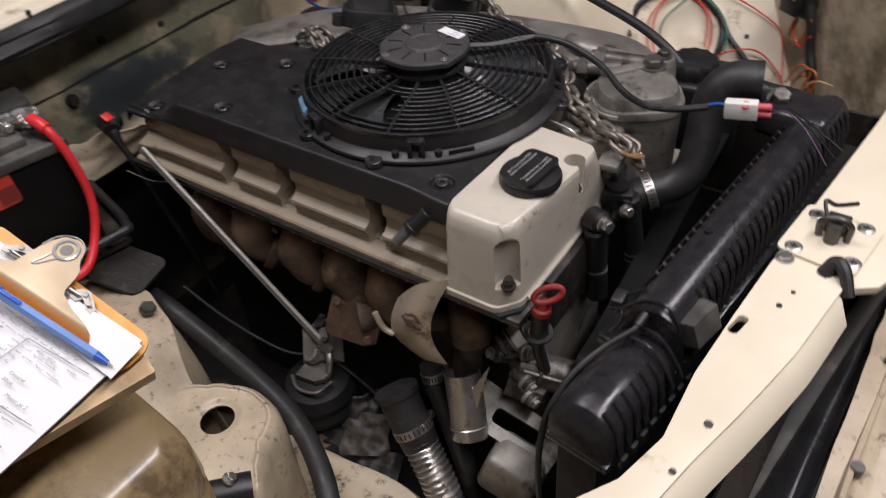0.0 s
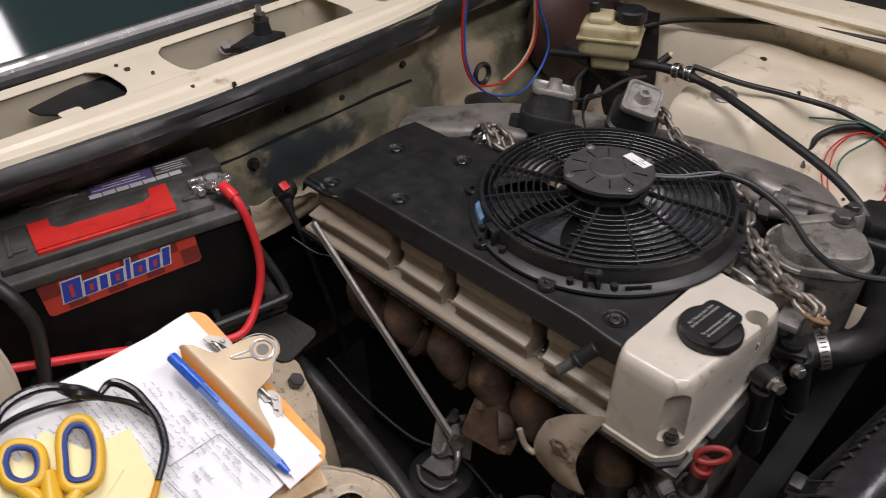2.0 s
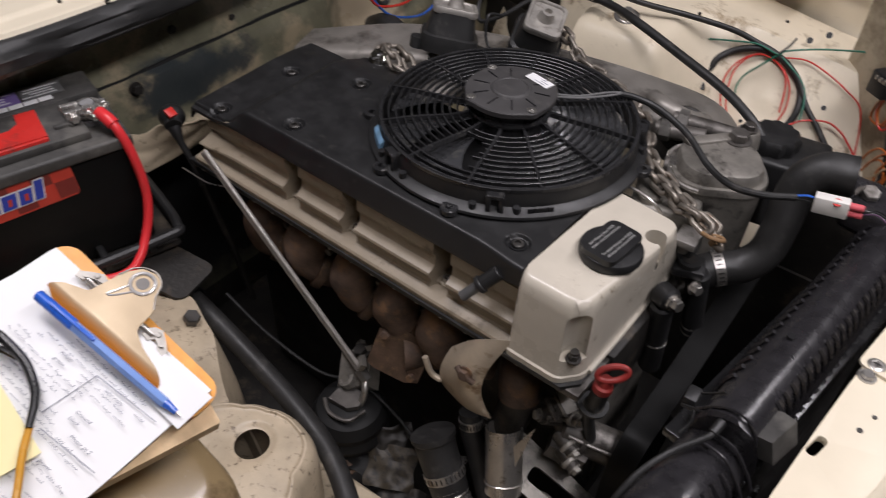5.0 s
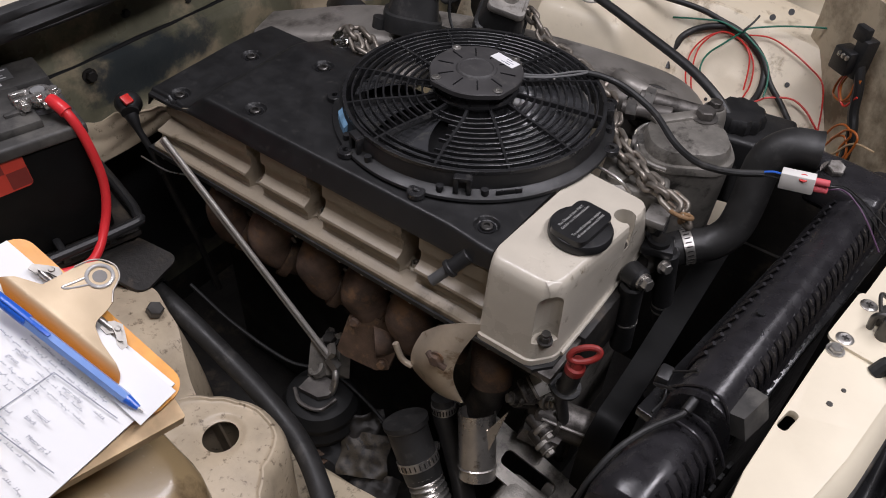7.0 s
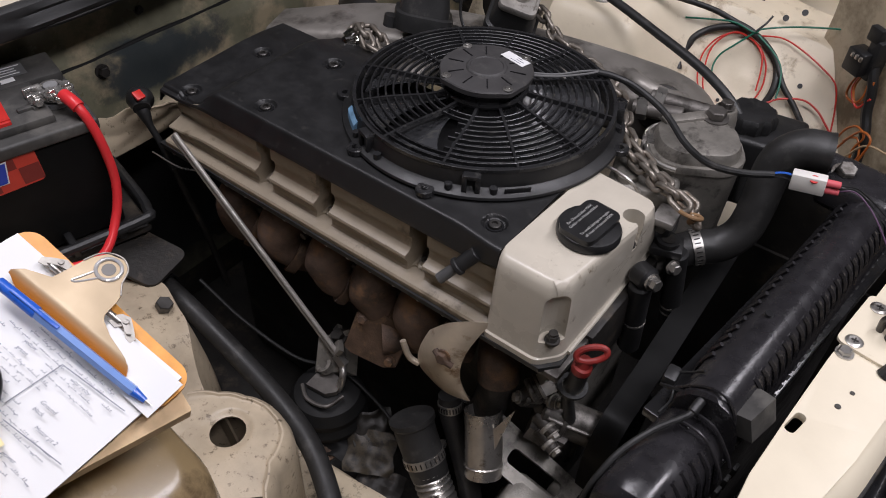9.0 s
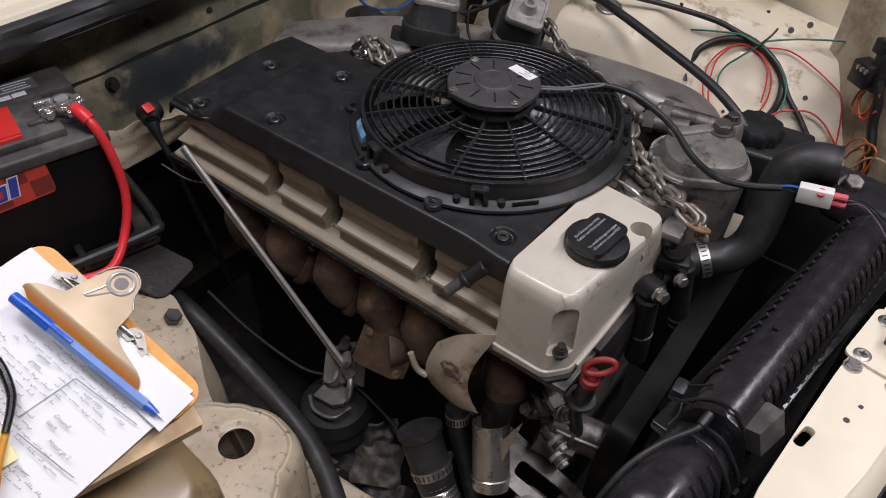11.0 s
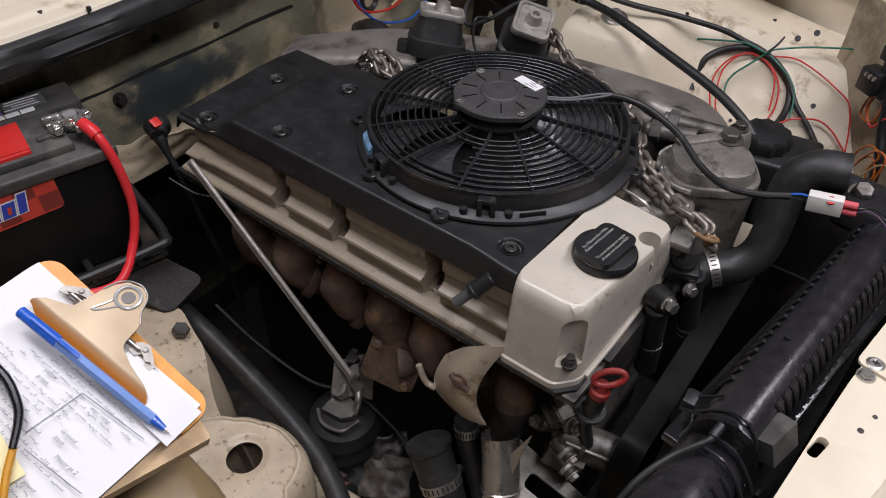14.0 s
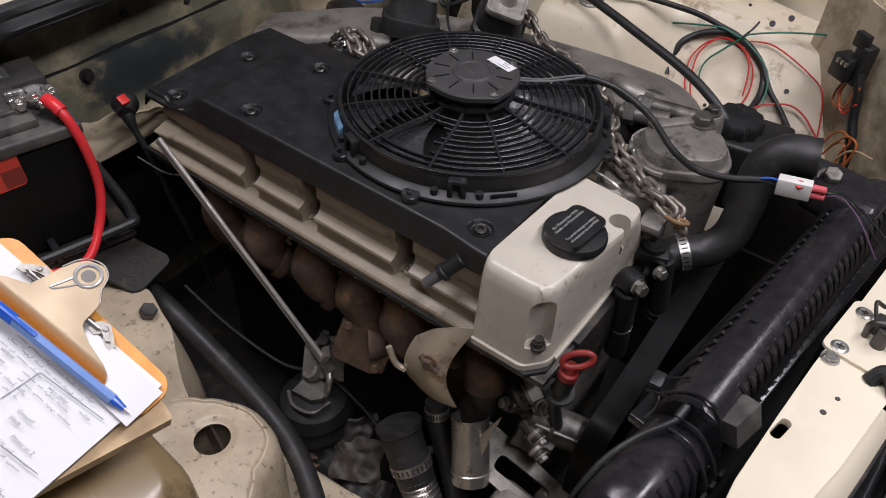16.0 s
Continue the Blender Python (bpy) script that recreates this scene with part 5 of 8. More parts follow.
bm = B(); lathe(bm, [(0, 0.006), (0.046, 0.006), (0.048, 0.010), (0.048, 0.018), (0.044, 0.021), (0, 0.021)], FC, seg=40); hub = part("hub", bm, BLACK_GLOSS, fan)
for k in range(10):
    a0_ = 36 * k
    bm = B(); sheet(bm, 10, 5, lambda u, v: fp(0.046 + 0.101 * u, a0_ + 20 * u ** 1.5 + 24 * (v - 0.5) * (1 + 0.25 * u), 0.014 + 0.024 * (v - 0.5) * (1 - 0.3 * u)), 0.0022); part("blade", bm, FAN_BLADE, fan)
for a, r in ((-76, 0.176), (-112, 0.176), (135, 0.176), (45, 0.176), (-151, 0.176), (12, 0.176)):
    bm = B(); lathe(bm, [(0.0042, 0.0), (0.0105, 0.0), (0.0105, 0.006), (0.0095, 0.007), (0.0042, 0.007)], fp(r, a, 0.0), seg=18, closed=True); box(bm, fp(r - 0.008, a, 0.0035), (0.012, 0.020, 0.006), Matrix.Rotation(radians(a), 3, "Z"), 0.001); part("mount_ear", bm, FAN_BLACK, fan)
for a in (-62, -112, 28, 118):
    R = Matrix.Rotation(radians(a), 3, "Z")
    bm = B(); box(bm, fp(0.1655, a, 0.016), (0.010, 0.006, 0.024), R, 0.001); box(bm, fp(0.1655, a + 5, 0.016), (0.010, 0.006, 0.024), R, 0.001); box(bm, fp(0.1635, a + 2.5, 0.0265), (0.014, 0.018, 0.005), R, 0.001); cyl(bm, fp(0.167, a - 6, 0.004), fp(0.167, a - 6, 0.014), 0.0045, seg=12); cyl(bm, fp(0.167, a + 11, 0.004), fp(0.167, a + 11, 0.014), 0.0045, seg=12); part("clip_block", bm, FAN_BLACK, fan)
bm = B(); loft(bm, [[fp(r, a, z) for r, z in ((0.160, 0.008), (0.168, 0.007), (0.1672, 0.016), (0.1618, 0.021))] for a in np.linspace(-134, -121, 6)]); part("blue_tape", bm, BLUE_TAPE, fan, "scrap of pale blue tape")
bm = B(); box(bm, fp(0.1690, -42, 0.009), (0.0012, 0.030, 0.008), Matrix.Rotation(radians(-42), 3, "Z"), 0.0004); part("mould_plate", bm, BLACK_GLOSS, fan)
# fan lead to its plug
lead = thing("fan_lead", (0.1, 0.3, 0.95), "black two-core fan cable with white plug", "cable")
bm = B(); tube(bm, [fp(0.148, 52, 0.039), (-0.022, 0.286, 0.990), (0.008, 0.294, 0.982), (0.056, 0.282, 0.971), (0.101, 0.248, 0.964), (0.139, 0.228, 0.965), (0.174, 0.233, 0.967), (0.205, 0.249, 0.970)], 0.0042, seg=10); part("sleeve", bm, RUBBER, lead)
for da in (0, 3):
    bm = B(); tube(bm, [fp(0.056, 44 + 2 * da, 0.050), fp(0.09, 47 + da, 0.0445), fp(0.13, 50 + da, 0.0415), fp(0.155, 52.5, 0.0395)], 0.0015, seg=8); part("motor_wire", bm, WIRE_GREY, lead)
for dz in (0.0016, -0.0016):
    bm = B(); tube(bm, [(0.203, 0.248, 0.970 + dz), (0.214, 0.252, 0.972 + 2 * dz), (0.224, 0.256, 0.971 + 2 * dz)], 0.0014, seg=6); part("core_wire", bm, WIRE_BLUE if dz > 0 else WIRE_BLACK, lead)
PD = (Vector((0.270, 0.264, 0.974)) - Vector((0.222, 0.256, 0.969))).normalized(); PR = frame_z(PD)
bm = B(); box(bm, Vector((0.240, 0.259, 0.971)), (0.014, 0.021, 0.036), PR, 0.0015); plug = part("plug_housing", bm, WHITE_PLASTIC, lead)
bm = B(); cyl(bm, Vector((0.245, 0.256, 0.9785)), Vector((0.245, 0.255, 0.9805)), 0.0050, seg=14); part("red_dot", bm, RED, plug)
for d in (-0.0045, 0.0045):
    c = Vector((0.264, 0.263, 0.9735)) + PR @ Vector((0, d, 0))
    bm = B(); cyl(bm, c - PD * 0.008, c + PD * 0.008, 0.0042, seg=12, bev=0.001); part("crimp_sleeve", bm, PINK, lead)
for k in range(3):
    d = (k - 1) * 0.004
    bm = B(); tube(bm, [(0.270, 0.264, 0.974 + d), (0.286, 0.266 + d, 0.979), (0.304, 0.266 + 3 * d, 0.975 - 0.004 * k), (0.322, 0.262 + 5 * d, 0.966 - 0.006 * k), (0.345 + 0.004 * k, 0.255 + 6 * d, 0.945 - 0.004 * k)], 0.0009, seg=6); part("core_wire", bm, WIRE_BLACK if k else WIRE_PURPLE, lead)

# ---------- battery ----------
BU, BN, BO = Vector((0.242, 0.970, 0)), Vector((0.970, -0.242, 0)), Vector((-0.480, -0.150, 0))
ROT_B = Matrix((BU, -BN, Vector((0, 0, 1)))).transposed()
def bat(s, n, z):
    """A place by metres from the front right corner along the battery (s < 0), forward (n) and height."""
    return BO + BU * s + BN * n + Vector((0, 0, z))
battery = thing("car_battery", bat(-0.175, -0.087, 0.785), "black car battery with red handle and label", "battery")
bm = B(); box(bm, bat(-0.172, -0.087, 0.860), (0.336, 0.163, 0.150), ROT_B, 0.005, 3); part("case", bm, BATTERY_BLACK, battery)
bm = B(); box(bm, bat(-0.172, -0.087, 0.943), (0.346, 0.173, 0.017), ROT_B, 0.004, 3); part("lid_rim", bm, DUSTY_BLACK, battery)
bm = B()
box(bm, bat(-0.172, -0.096, 0.956), (0.262, 0.152, 0.012), ROT_B, 0.003)
box(bm, bat(-0.172, -0.140, 0.957), (0.340, 0.062, 0.014), ROT_B, 0.003)
part("lid", bm, DUSTY_BLACK, battery)
for s in (-0.028, -0.316):
    bm = B(); lathe(bm, [(0.0, 0), (0.017, 0), (0.017, 0.006), (0.0095, 0.008), (0.0085, 0.026), (0, 0.026)], bat(s, -0.062, 0.951), seg=24); part("post", bm, LEAD, battery)
for s, w in ((-0.055, 0.006), (-0.288, 0.006)):
    bm = B(); box(bm, bat(s, -0.065, 0.958), (w, 0.050, 0.016), ROT_B, 0.0015); box(bm, bat(s + (0.010 if s < -0.1 else -0.010), -0.048, 0.957), (0.020, 0.008, 0.018), ROT_B, 0.002); part("lid_rib", bm, DUSTY_BLACK, battery)
# carrying handle lying flat: a bar with two turned-back ends
bm = B()
prism(bm, [(-0.259, -0.032), (-0.087, -0.030), (-0.084, -0.098), (-0.108, -0.098), (-0.110, -0.076), (-0.122, -0.066), (-0.226, -0.067), (-0.236, -0.078), (-0.236, -0.098), (-0.262, -0.098)], 0.958, 0.9675, Matrix.Translation(BO) @ Matrix((BU, BN, Vector((0, 0, 1)))).transposed().to_4x4(), bev=0.002)
box(bm, bat(-0.173, -0.029, 0.9565), (0.172, 0.006, 0.020), ROT_B, 0.002)
part("handle", bm, RED, battery)
# top stickers
for s0, s1, n0, n1, m in ((-0.268, -0.182, -0.158, -0.136, STICKER_GREY), (-0.176, -0.092, -0.160, -0.128, STICKER_PURPLE), (-0.088, -0.038, -0.158, -0.128, STICKER_GREY)):
    bm = B(); box(bm, bat((s0 + s1) / 2, (n0 + n1) / 2, 0.9647), (s1 - s0, n1 - n0, 0.0006), ROT_B); stick = part("sticker", bm, m, battery)
    for k in range(4):
        bm = B(); box(bm, bat((s0 + s1) / 2 - 0.004 * (k % 2), n0 + (k + 0.7) * (n1 - n0) / 4.6, 0.9652), ((s1 - s0) * (0.85 - 0.12 * (k % 3)), 0.0016, 0.0004), ROT_B); part("print_bar", bm, LABEL_WHITE if m != LABEL_WHITE else INK, stick)
for k in range(7):
    bm = B(); box(bm, bat(-0.172 + 0.0180 * k, -0.121, 0.9652), (0.0165, 0.010, 0.0006), ROT_B); part("date_square", bm, LABEL_WHITE, battery)
# front label: red checks with plain blue slanted shapes edged in white
FM = Matrix.Translation(bat(-0.176, -0.0058, 0.915)) @ Matrix((BU, Vector((0, 0, 1)), BN)).transposed().to_4x4() @ Matrix.Rotation(radians(2.5), 4, "Z")
bm = B(); prism(bm, rounded(0.196, 0.053, 0.006), 0.0, 0.0012, FM); label = part("front_label", bm, LABEL_RED, battery)
for i in range(8):
    for j in range(2):
        if (i + j) % 2:
            bm = B(); box(bm, (0, 0, 0), (0.0235, 0.0235, 0.0005)); bmesh.ops.transform(bm, matrix=FM @ Matrix.Translation((-0.0858 + 0.0245 * i, -0.0122 + 0.0244 * j, 0.0014)), verts=bm.verts); part("dark_check", bm, LABEL_DARKRED, label)
x = -0.074
for w, h in ((0.026, 0.030), (0.019, 0.020), (0.013, 0.020), (0.020, 0.020), (0.009, 0.030), (0.020, 0.020), (0.018, 0.020), (0.013, 0.026)):
    for grow, m, z in ((0.0016, LABEL_WHITE, 0.0020), (0.0, LABEL_BLUE, 0.0027)):
        sk = 0.22
        y0, y1 = -0.0125 - grow, -0.0125 + h + grow
        q = [(x - grow + sk * y0, y0), (x + w - 0.0035 + grow + sk * y0, y0), (x + w - 0.0035 + grow + sk * y1, y1), (x - grow + sk * y1, y1)]
        bm = B(); prism(bm, q, z, z + 0.0005, FM); part("emblem_block", bm, m, label)
    if w > 0.017:
        cx = x + (w - 0.0035) / 2
        bm = B(); prism(bm, [(cx - 0.0022 - 0.001, -0.008), (cx + 0.0022 - 0.001, -0.008), (cx + 0.0022 + 0.001, -0.0125 + h - 0.006), (cx - 0.0022 + 0.001, -0.0125 + h - 0.006)], 0.0033, 0.0036, FM); part("emblem_gap", bm, LABEL_RED, label)
    x += w
# tray, hold-down and leads
tray = thing("battery_tray", bat(-0.172, -0.08, 0.74), "black steel battery tray with raised rim", "battery tray")
bm = B(); box(bm, bat(-0.172, -0.083, 0.776), (0.385, 0.20, 0.012), ROT_B, 0.004); part("base", bm, DARK, tray)
bm = B(); tube(bm, [bat(s, n, 0.800) for s, n in ((-0.36, 0.024), (-0.2, 0.026), (0.0, 0.024), (0.022, 0.010), (0.026, -0.05), (0.024, -0.17))], 0.007, seg=10, n=5); part("rim", bm, BLACK_PLASTIC, tray)
for k in range(6):
    bm = B(); box(bm, bat(-0.32 + 0.06 * k, 0.008, 0.792), (0.010, 0.030, 0.024), ROT_B, 0.003); part("rim_lug", bm, BLACK_PLASTIC, tray)
bm = B(); prism(bm, rounded(0.085, 0.075, 0.014), 0, 0.006, Matrix.Translation((-0.440, -0.168, 0.752)) @ Matrix.Rotation(0.25, 4, "Z") @ Matrix.Rotation(0.2, 4, "Y"), bev=0.002); part("tray_plate", bm, DARK, tray)
pos = thing("positive_battery_cable", bat(-0.03, -0.06, 0.96), "thick red battery cable with zinc clamp", "cable")
bm = B(); lathe(bm, [(0.0098, 0), (0.0165, 0), (0.0170, 0.010), (0.0150, 0.014), (0.0098, 0.014)], bat(-0.028, -0.062, 0.961), seg=24, closed=True); box(bm, bat(-0.048, -0.055, 0.970), (0.022, 0.008, 0.012), ROT_B, 0.002); box(bm, bat(-0.048, -0.072, 0.970), (0.022, 0.008, 0.012), ROT_B, 0.002); box(bm, bat(-0.022, -0.042, 0.971), (0.022, 0.030, 0.009), ROT_B, 0.003); part("clamp", bm, ZINC, pos)
bm = B(); hexbolt(bm, bat(-0.050, -0.048, 0.971), BN, 0.006, 0.010); hexbolt(bm, bat(-0.014, -0.044, 0.976), (0, 0, 1), 0.006, 0.008); hexbolt(bm, bat(-0.034, -0.040, 0.976), (0, 0, 1), 0.006, 0.008); part("clamp_bolt", bm, ZINC, pos)
bm = B(); tube(bm, [bat(-0.022, -0.034, 0.974), bat(-0.018, -0.018, 0.972), bat(-0.015, -0.010, 0.967)], 0.0082, seg=14); part("boot", bm, RED_CABLE, pos)
bm = B(); tube(bm, [bat(-0.022, -0.032, 0.974), bat(-0.014, -0.008, 0.964), bat(-0.006, 0.003, 0.922), bat(-0.005, 0.008, 0.862), bat(-0.022, 0.020, 0.815), bat(-0.055, 0.042, 0.786), bat(-0.10, 0.040, 0.786), bat(-0.16, 0.030, 0.800), bat(-0.212, 0.023, 0.815), bat(-0.28, 0.021, 0.834), bat(-0.345, 0.021, 0.852), bat(-0.42, 0.02, 0.86)], 0.0060, seg=14); part("jacket", bm, RED_CABLE, pos)
neg = thing("negative_battery_cable", bat(-0.316, -0.06, 0.96), "black battery cable with grey clamp", "cable")
bm = B(); box(bm, bat(-0.316, -0.058, 0.972), (0.034, 0.030, 0.015), ROT_B, 0.004); cyl(bm, bat(-0.316, -0.062, 0.965), bat(-0.316, -0.062, 0.984), 0.013, seg=20); hexbolt(bm, bat(-0.334, -0.040, 0.975), BN, 0.006, 0.012); part("clamp", bm, CAST_ALU, neg)
bm = B(); tube(bm, [bat(-0.325, -0.045, 0.970), bat(-0.318, -0.010, 0.965), bat(-0.300, 0.016, 0.945), bat(-0.290, 0.024, 0.905), bat(-0.296, 0.026, 0.86), bat(-0.31, 0.02, 0.80)], 0.009, seg=12); part("jacket", bm, RUBBER, neg)

# ---------- clipboard and what lies on it ----------
CN = Vector((0.373, -0.019, 0.928)).normalized()
CA = Vector((0.92, 0.09, 0)); CA = (CA - CN * CA.dot(CN)).normalized()
CL = CN.cross(CA)
CO = Vector((-0.145, -0.36, 1.028))
CM = Matrix.Translation(CO) @ Matrix((CA, CL, CN)).transposed().to_4x4()
CR = CM @ Matrix.Rotation(radians(-3.5), 4, "Z")
def cp(u, v, h=0.0):
    return CM @ Vector((u, v, h))
def cr(u, v, h=0.0):
    return CR @ Vector((u, v, h))
clip = thing("clipboard", cp(0, -0.12, -0.014), "orange hardboard clipboard with brassy spring clip", "clipboard")
bm = B(); BOARD = [(x if y > -0.02 or x < 0 else min(x, 0.084), y) for x, y in rounded(0.188, 0.290, 0.016, 6, cx=0.0035, cy=-0.1305)]
BOARD = [(0.084, -0.040), (0.0975, -0.016)] + BOARD
prism(bm, BOARD, -0.0075, -0.0045, CR, bev=0.001); part("board", bm, ORANGE, clip)
# the orange board's reflection is painted into the clip's lower edge
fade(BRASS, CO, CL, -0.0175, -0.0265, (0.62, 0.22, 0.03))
# clip: a pressed plate with a rolled lower lip, a turned-up back and a hanging ring
CLIP_TOP = ((-62, -21), (-55, -14), (-36, -6), (-33, 8), (-30, 24), (-22, 37), (-10, 41), (-2, 38), (5, 24), (13, 15), (15, -3), (18, -6.5), (31, -12.6), (51, -18), (58, -22), (61.5, -27))
def clip_skin(u, v):
    a = -0.062 + 0.1235 * u
    top = 0.001 * float(np.interp(a * 1000, [p[0] for p in CLIP_TOP], [p[1] for p in CLIP_TOP]))
    low = -0.0275 + 0.004 * step(-0.050, -0.062, a) - 0.0008 * math.sin(3 * u)
    b = top + (low - top) * v ** 0.8
    roll = max(0.0, (-0.0170 - b) / 0.0105)
    return cp(a, min(b, top), 0.0096 - 0.0058 * roll * roll)
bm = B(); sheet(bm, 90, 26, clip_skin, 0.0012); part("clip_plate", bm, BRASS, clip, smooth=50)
bm = B(); tube(bm, [cp(a * 0.001, b * 0.001, 0.0100) for a, b in ((-31, 20), (-27, 32), (-20, 39), (-10, 41.5), (-1, 37), (3.5, 28), (5, 24.5), (12, 16.5))], 0.0007, seg=8); part("pressed_rim", bm, ALU_BRIGHT, clip)
bm = B(); cyl(bm, cp(-0.046, 0.002, 0.0050), cp(0.026, 0.002, 0.0050), 0.0026, seg=14); part("clip_hinge", bm, STEEL, clip)
bm = B(); tube(bm, [cp(-0.0115 + 0.0098 * math.cos(a), 0.027 + 0.0098 * math.sin(a), 0.0102) for a in np.linspace(0, 2 * math.pi, 25)[:-1]], 0.0016, seg=10, n=0, closed=True); part("hanging_ring", bm, TRIM_BRIGHT, clip)
bm = B(); lathe(bm, [(0, 0), (0.0056, 0), (0.0056, 0.0006), (0, 0.0006)], cp(-0.0115, 0.027, 0.0093), CN, seg=20); part("ring_hole", bm, BOLT_DARK, clip)
bm = B(); tube(bm, [cp(-0.018, 0.019, 0.0098), cp(-0.021, 0.010, 0.0098), cp(-0.024, 0.002, 0.0098), cp(-0.020, 0.004, 0.0098), cp(-0.012, 0.016, 0.0098)], 0.0009, seg=8); part("pressed_rib", bm, TRIM_BRIGHT, clip)
for u0, v0 in ((-0.044, 0.006), (0.032, 0.002)):
    k = 1 if u0 > 0 else -1
    bm = B(); prism(bm, [(u0 + k * p * 0.001, v0 + q * 0.001) for p, q in ((-13, -5), (-10, 6), (-3, 8), (5, 3), (13, -3), (12, -8), (6, -7), (-2, -1), (-6, -6))][::k], 0.0030, 0.0048, CM, bev=0.0007); prism(bm, [(u0 + k * p * 0.001, v0 + q * 0.001) for p, q in ((-12, 1), (-9, 5), (0, 3), (8, -3), (5, -5), (-3, -1))][::k], 0.0050, 0.0075, CM, bev=0.0009); lathe(bm, [(0, 0), (0.0026, 0), (0.0022, 0.0018), (0, 0.0024)], cp(u0 - k * 0.002, v0 + 0.002, 0.0072), CN, seg=14); part("spring_leaf", bm, ALU_BRIGHT, clip)
# papers
bm = B(); sheet(bm, 30, 36, lambda u, v: cr((-0.086 + 0.10 * (-0.285 + 0.287 * v) - 0.004 * step(0.85, 1, v)) * (1 - u) + 0.091 * u, -0.285 + 0.287 * v + 0.004 * u, -0.003 + 0.0035 * step(0.7, 1, u) * step(0.75, 1.0, v) + 0.0012 * noise.noise(Vector((u * 3, v * 3, 0)))), 0.0022)
bm2 = bm
note = solo("note_sheet", bm2, PAPER, "white lined note paper with dense handwriting", "paper", smooth=60)
bm = B(); sheet(bm, 16, 8, lambda u, v: cr(0.020 + 0.078 * u, -0.034 + 0.034 * v, 0.0028 + 0.006 * u * v), 0.0006); solo("loose_slip", bm, PAPER, "folded white paper slip under the clip", "paper", smooth=60)
bm = B()
for k in range(14):
    v0 = -0.16 - 0.0078 * k
    box(bm, cr(0.0, v0, 0.0012), (0.170, 0.00022, 0.0002), Matrix((CR.col[0].xyz, CR.col[1].xyz, CR.col[2].xyz)).transposed())
tagged(part("ruled_line", bm, RULE_BLUE, note, smooth=0), kind="stuff")
random.seed(11)
bm = B()
R3 = Matrix((CR.col[0].xyz, CR.col[1].xyz, CR.col[2].xyz)).transposed()
def stroke(p, q, w):
    """A flat ink ribbon from p to q on the sheet."""
    d = (Vector(q) - Vector(p)).normalized() * w
    n = Vector((-d.y, d.x))
    bm.faces.new([bm.verts.new(cr(a, b, 0.0017)) for a, b in ((p[0] + n.x, p[1] + n.y), (q[0] + n.x, q[1] + n.y), (q[0] - n.x, q[1] - n.y), (p[0] - n.x, p[1] - n.y))])
WRITTEN = (("wipr relay", 0.046, -0.0500), ("Ground", 0.0433, -0.0749), ("black", 0.041, -0.0815), ("Motor pt 2", 0.0585, -0.0894), ("power", 0.0535, -0.1149), ("yellow", -0.0037, -0.0529), ("green", -0.0042, -0.0595))
for words, tu, tv in WRITTEN:
    slant = Matrix(((1, 0.28, 0, 0), (0, 1, 0, 0), (0, 0, 1, 0), (0, 0, 0, 1)))
    merge(bm, lettering(words, 0.0046, CR @ Matrix.Translation((tu, tv, 0.0017)) @ Matrix.Rotation(0.06, 4, "Z") @ slant, 0.00005))


def word(u0, v0, w, tall=0.0025):
    """A run of joined loops and strokes, like one handwritten word."""
    last, n = (u0, v0), max(2, int(w / 0.0018))
    for m in range(n):
        kind = random.random()
        h = tall * random.uniform(0.8, 1.15) if kind < 0.25 else tall * 0.45 * random.uniform(0.8, 1.2)
        dip = -0.5 * tall if kind > 0.92 else 0.0
        cx = u0 + (m + 0.5) * w / n
        for k in range(1, 7):
            a = 2 * math.pi * k / 6
            nxt = (cx + (k / 6 - 0.5) * w / n + 0.0006 * math.sin(a) + 0.25 * h * 0.5 * (1 - math.cos(a)), v0 + 0.5 * (h + dip) * (1 - math.cos(a)) * (1 if k != 3 else 0.96) - abs(dip) * (k == 5) + random.uniform(-0.0001, 0.0001))
            stroke(last, nxt, 0.00017)
            last = nxt
    return u0 + w
for k in range(40):
    v0 = -0.034 - 0.0054 * k
    u0 = random.uniform(-0.075, -0.06) if k > 8 else random.uniform(-0.03, 0.0) if k < 4 else random.uniform(-0.06, -0.03)
    stop = 0.078 - (0.05 if random.random() < 0.3 else random.uniform(0, 0.02))
    while u0 < stop:
        if any(abs(v0 + 0.02 * u0 + 0.001 - tv) < 0.0030 and u0 < tu + 0.018 and u0 + 0.012 > tu - 0.018 for _, tu, tv in WRITTEN):
            u0 += 0.004
            continue
        u0 = word(u0, v0 + 0.02 * u0, random.uniform(0.004, 0.013)) + 0.0025
for a, b in (((0.0235, -0.0474), (0.082, -0.0411)), ((0.0235, -0.0474), (0.0202, -0.0928)), ((0.0292, -0.1007), (0.0817, -0.0956))):
    p, q = cr(*a, 0.0016), cr(*b, 0.0016)
    box(bm, (p + q) / 2, ((q - p).length, 0.0007, 0.0002), R3 @ Matrix.Rotation(math.atan2(b[1] - a[1], b[0] - a[0]), 3, "Z"))
tagged(part("handwriting_bar", bm, INK, note, smooth=0), kind="stuff")
# sticky notes
for u0, v0, rot in ((-0.028, -0.165, 0.35), (-0.052, -0.205, 0.2), (-0.005, -0.140, -0.25)):
    bm = B(); M = CM @ Matrix.Translation((u0, v0, 0.0026)) @ Matrix.Rotation(rot, 4, "Z"); sheet(bm, 8, 8, lambda u, v: M @ Vector((-0.036 + 0.072 * u, -0.036 + 0.072 * v, 0.003 * v * v)), 0.0004); solo("sticky_note", bm, NOTE_YELLOW, "pale yellow sticky note on the papers", "sticky note", "sticky notes on the clipboard", smooth=60)
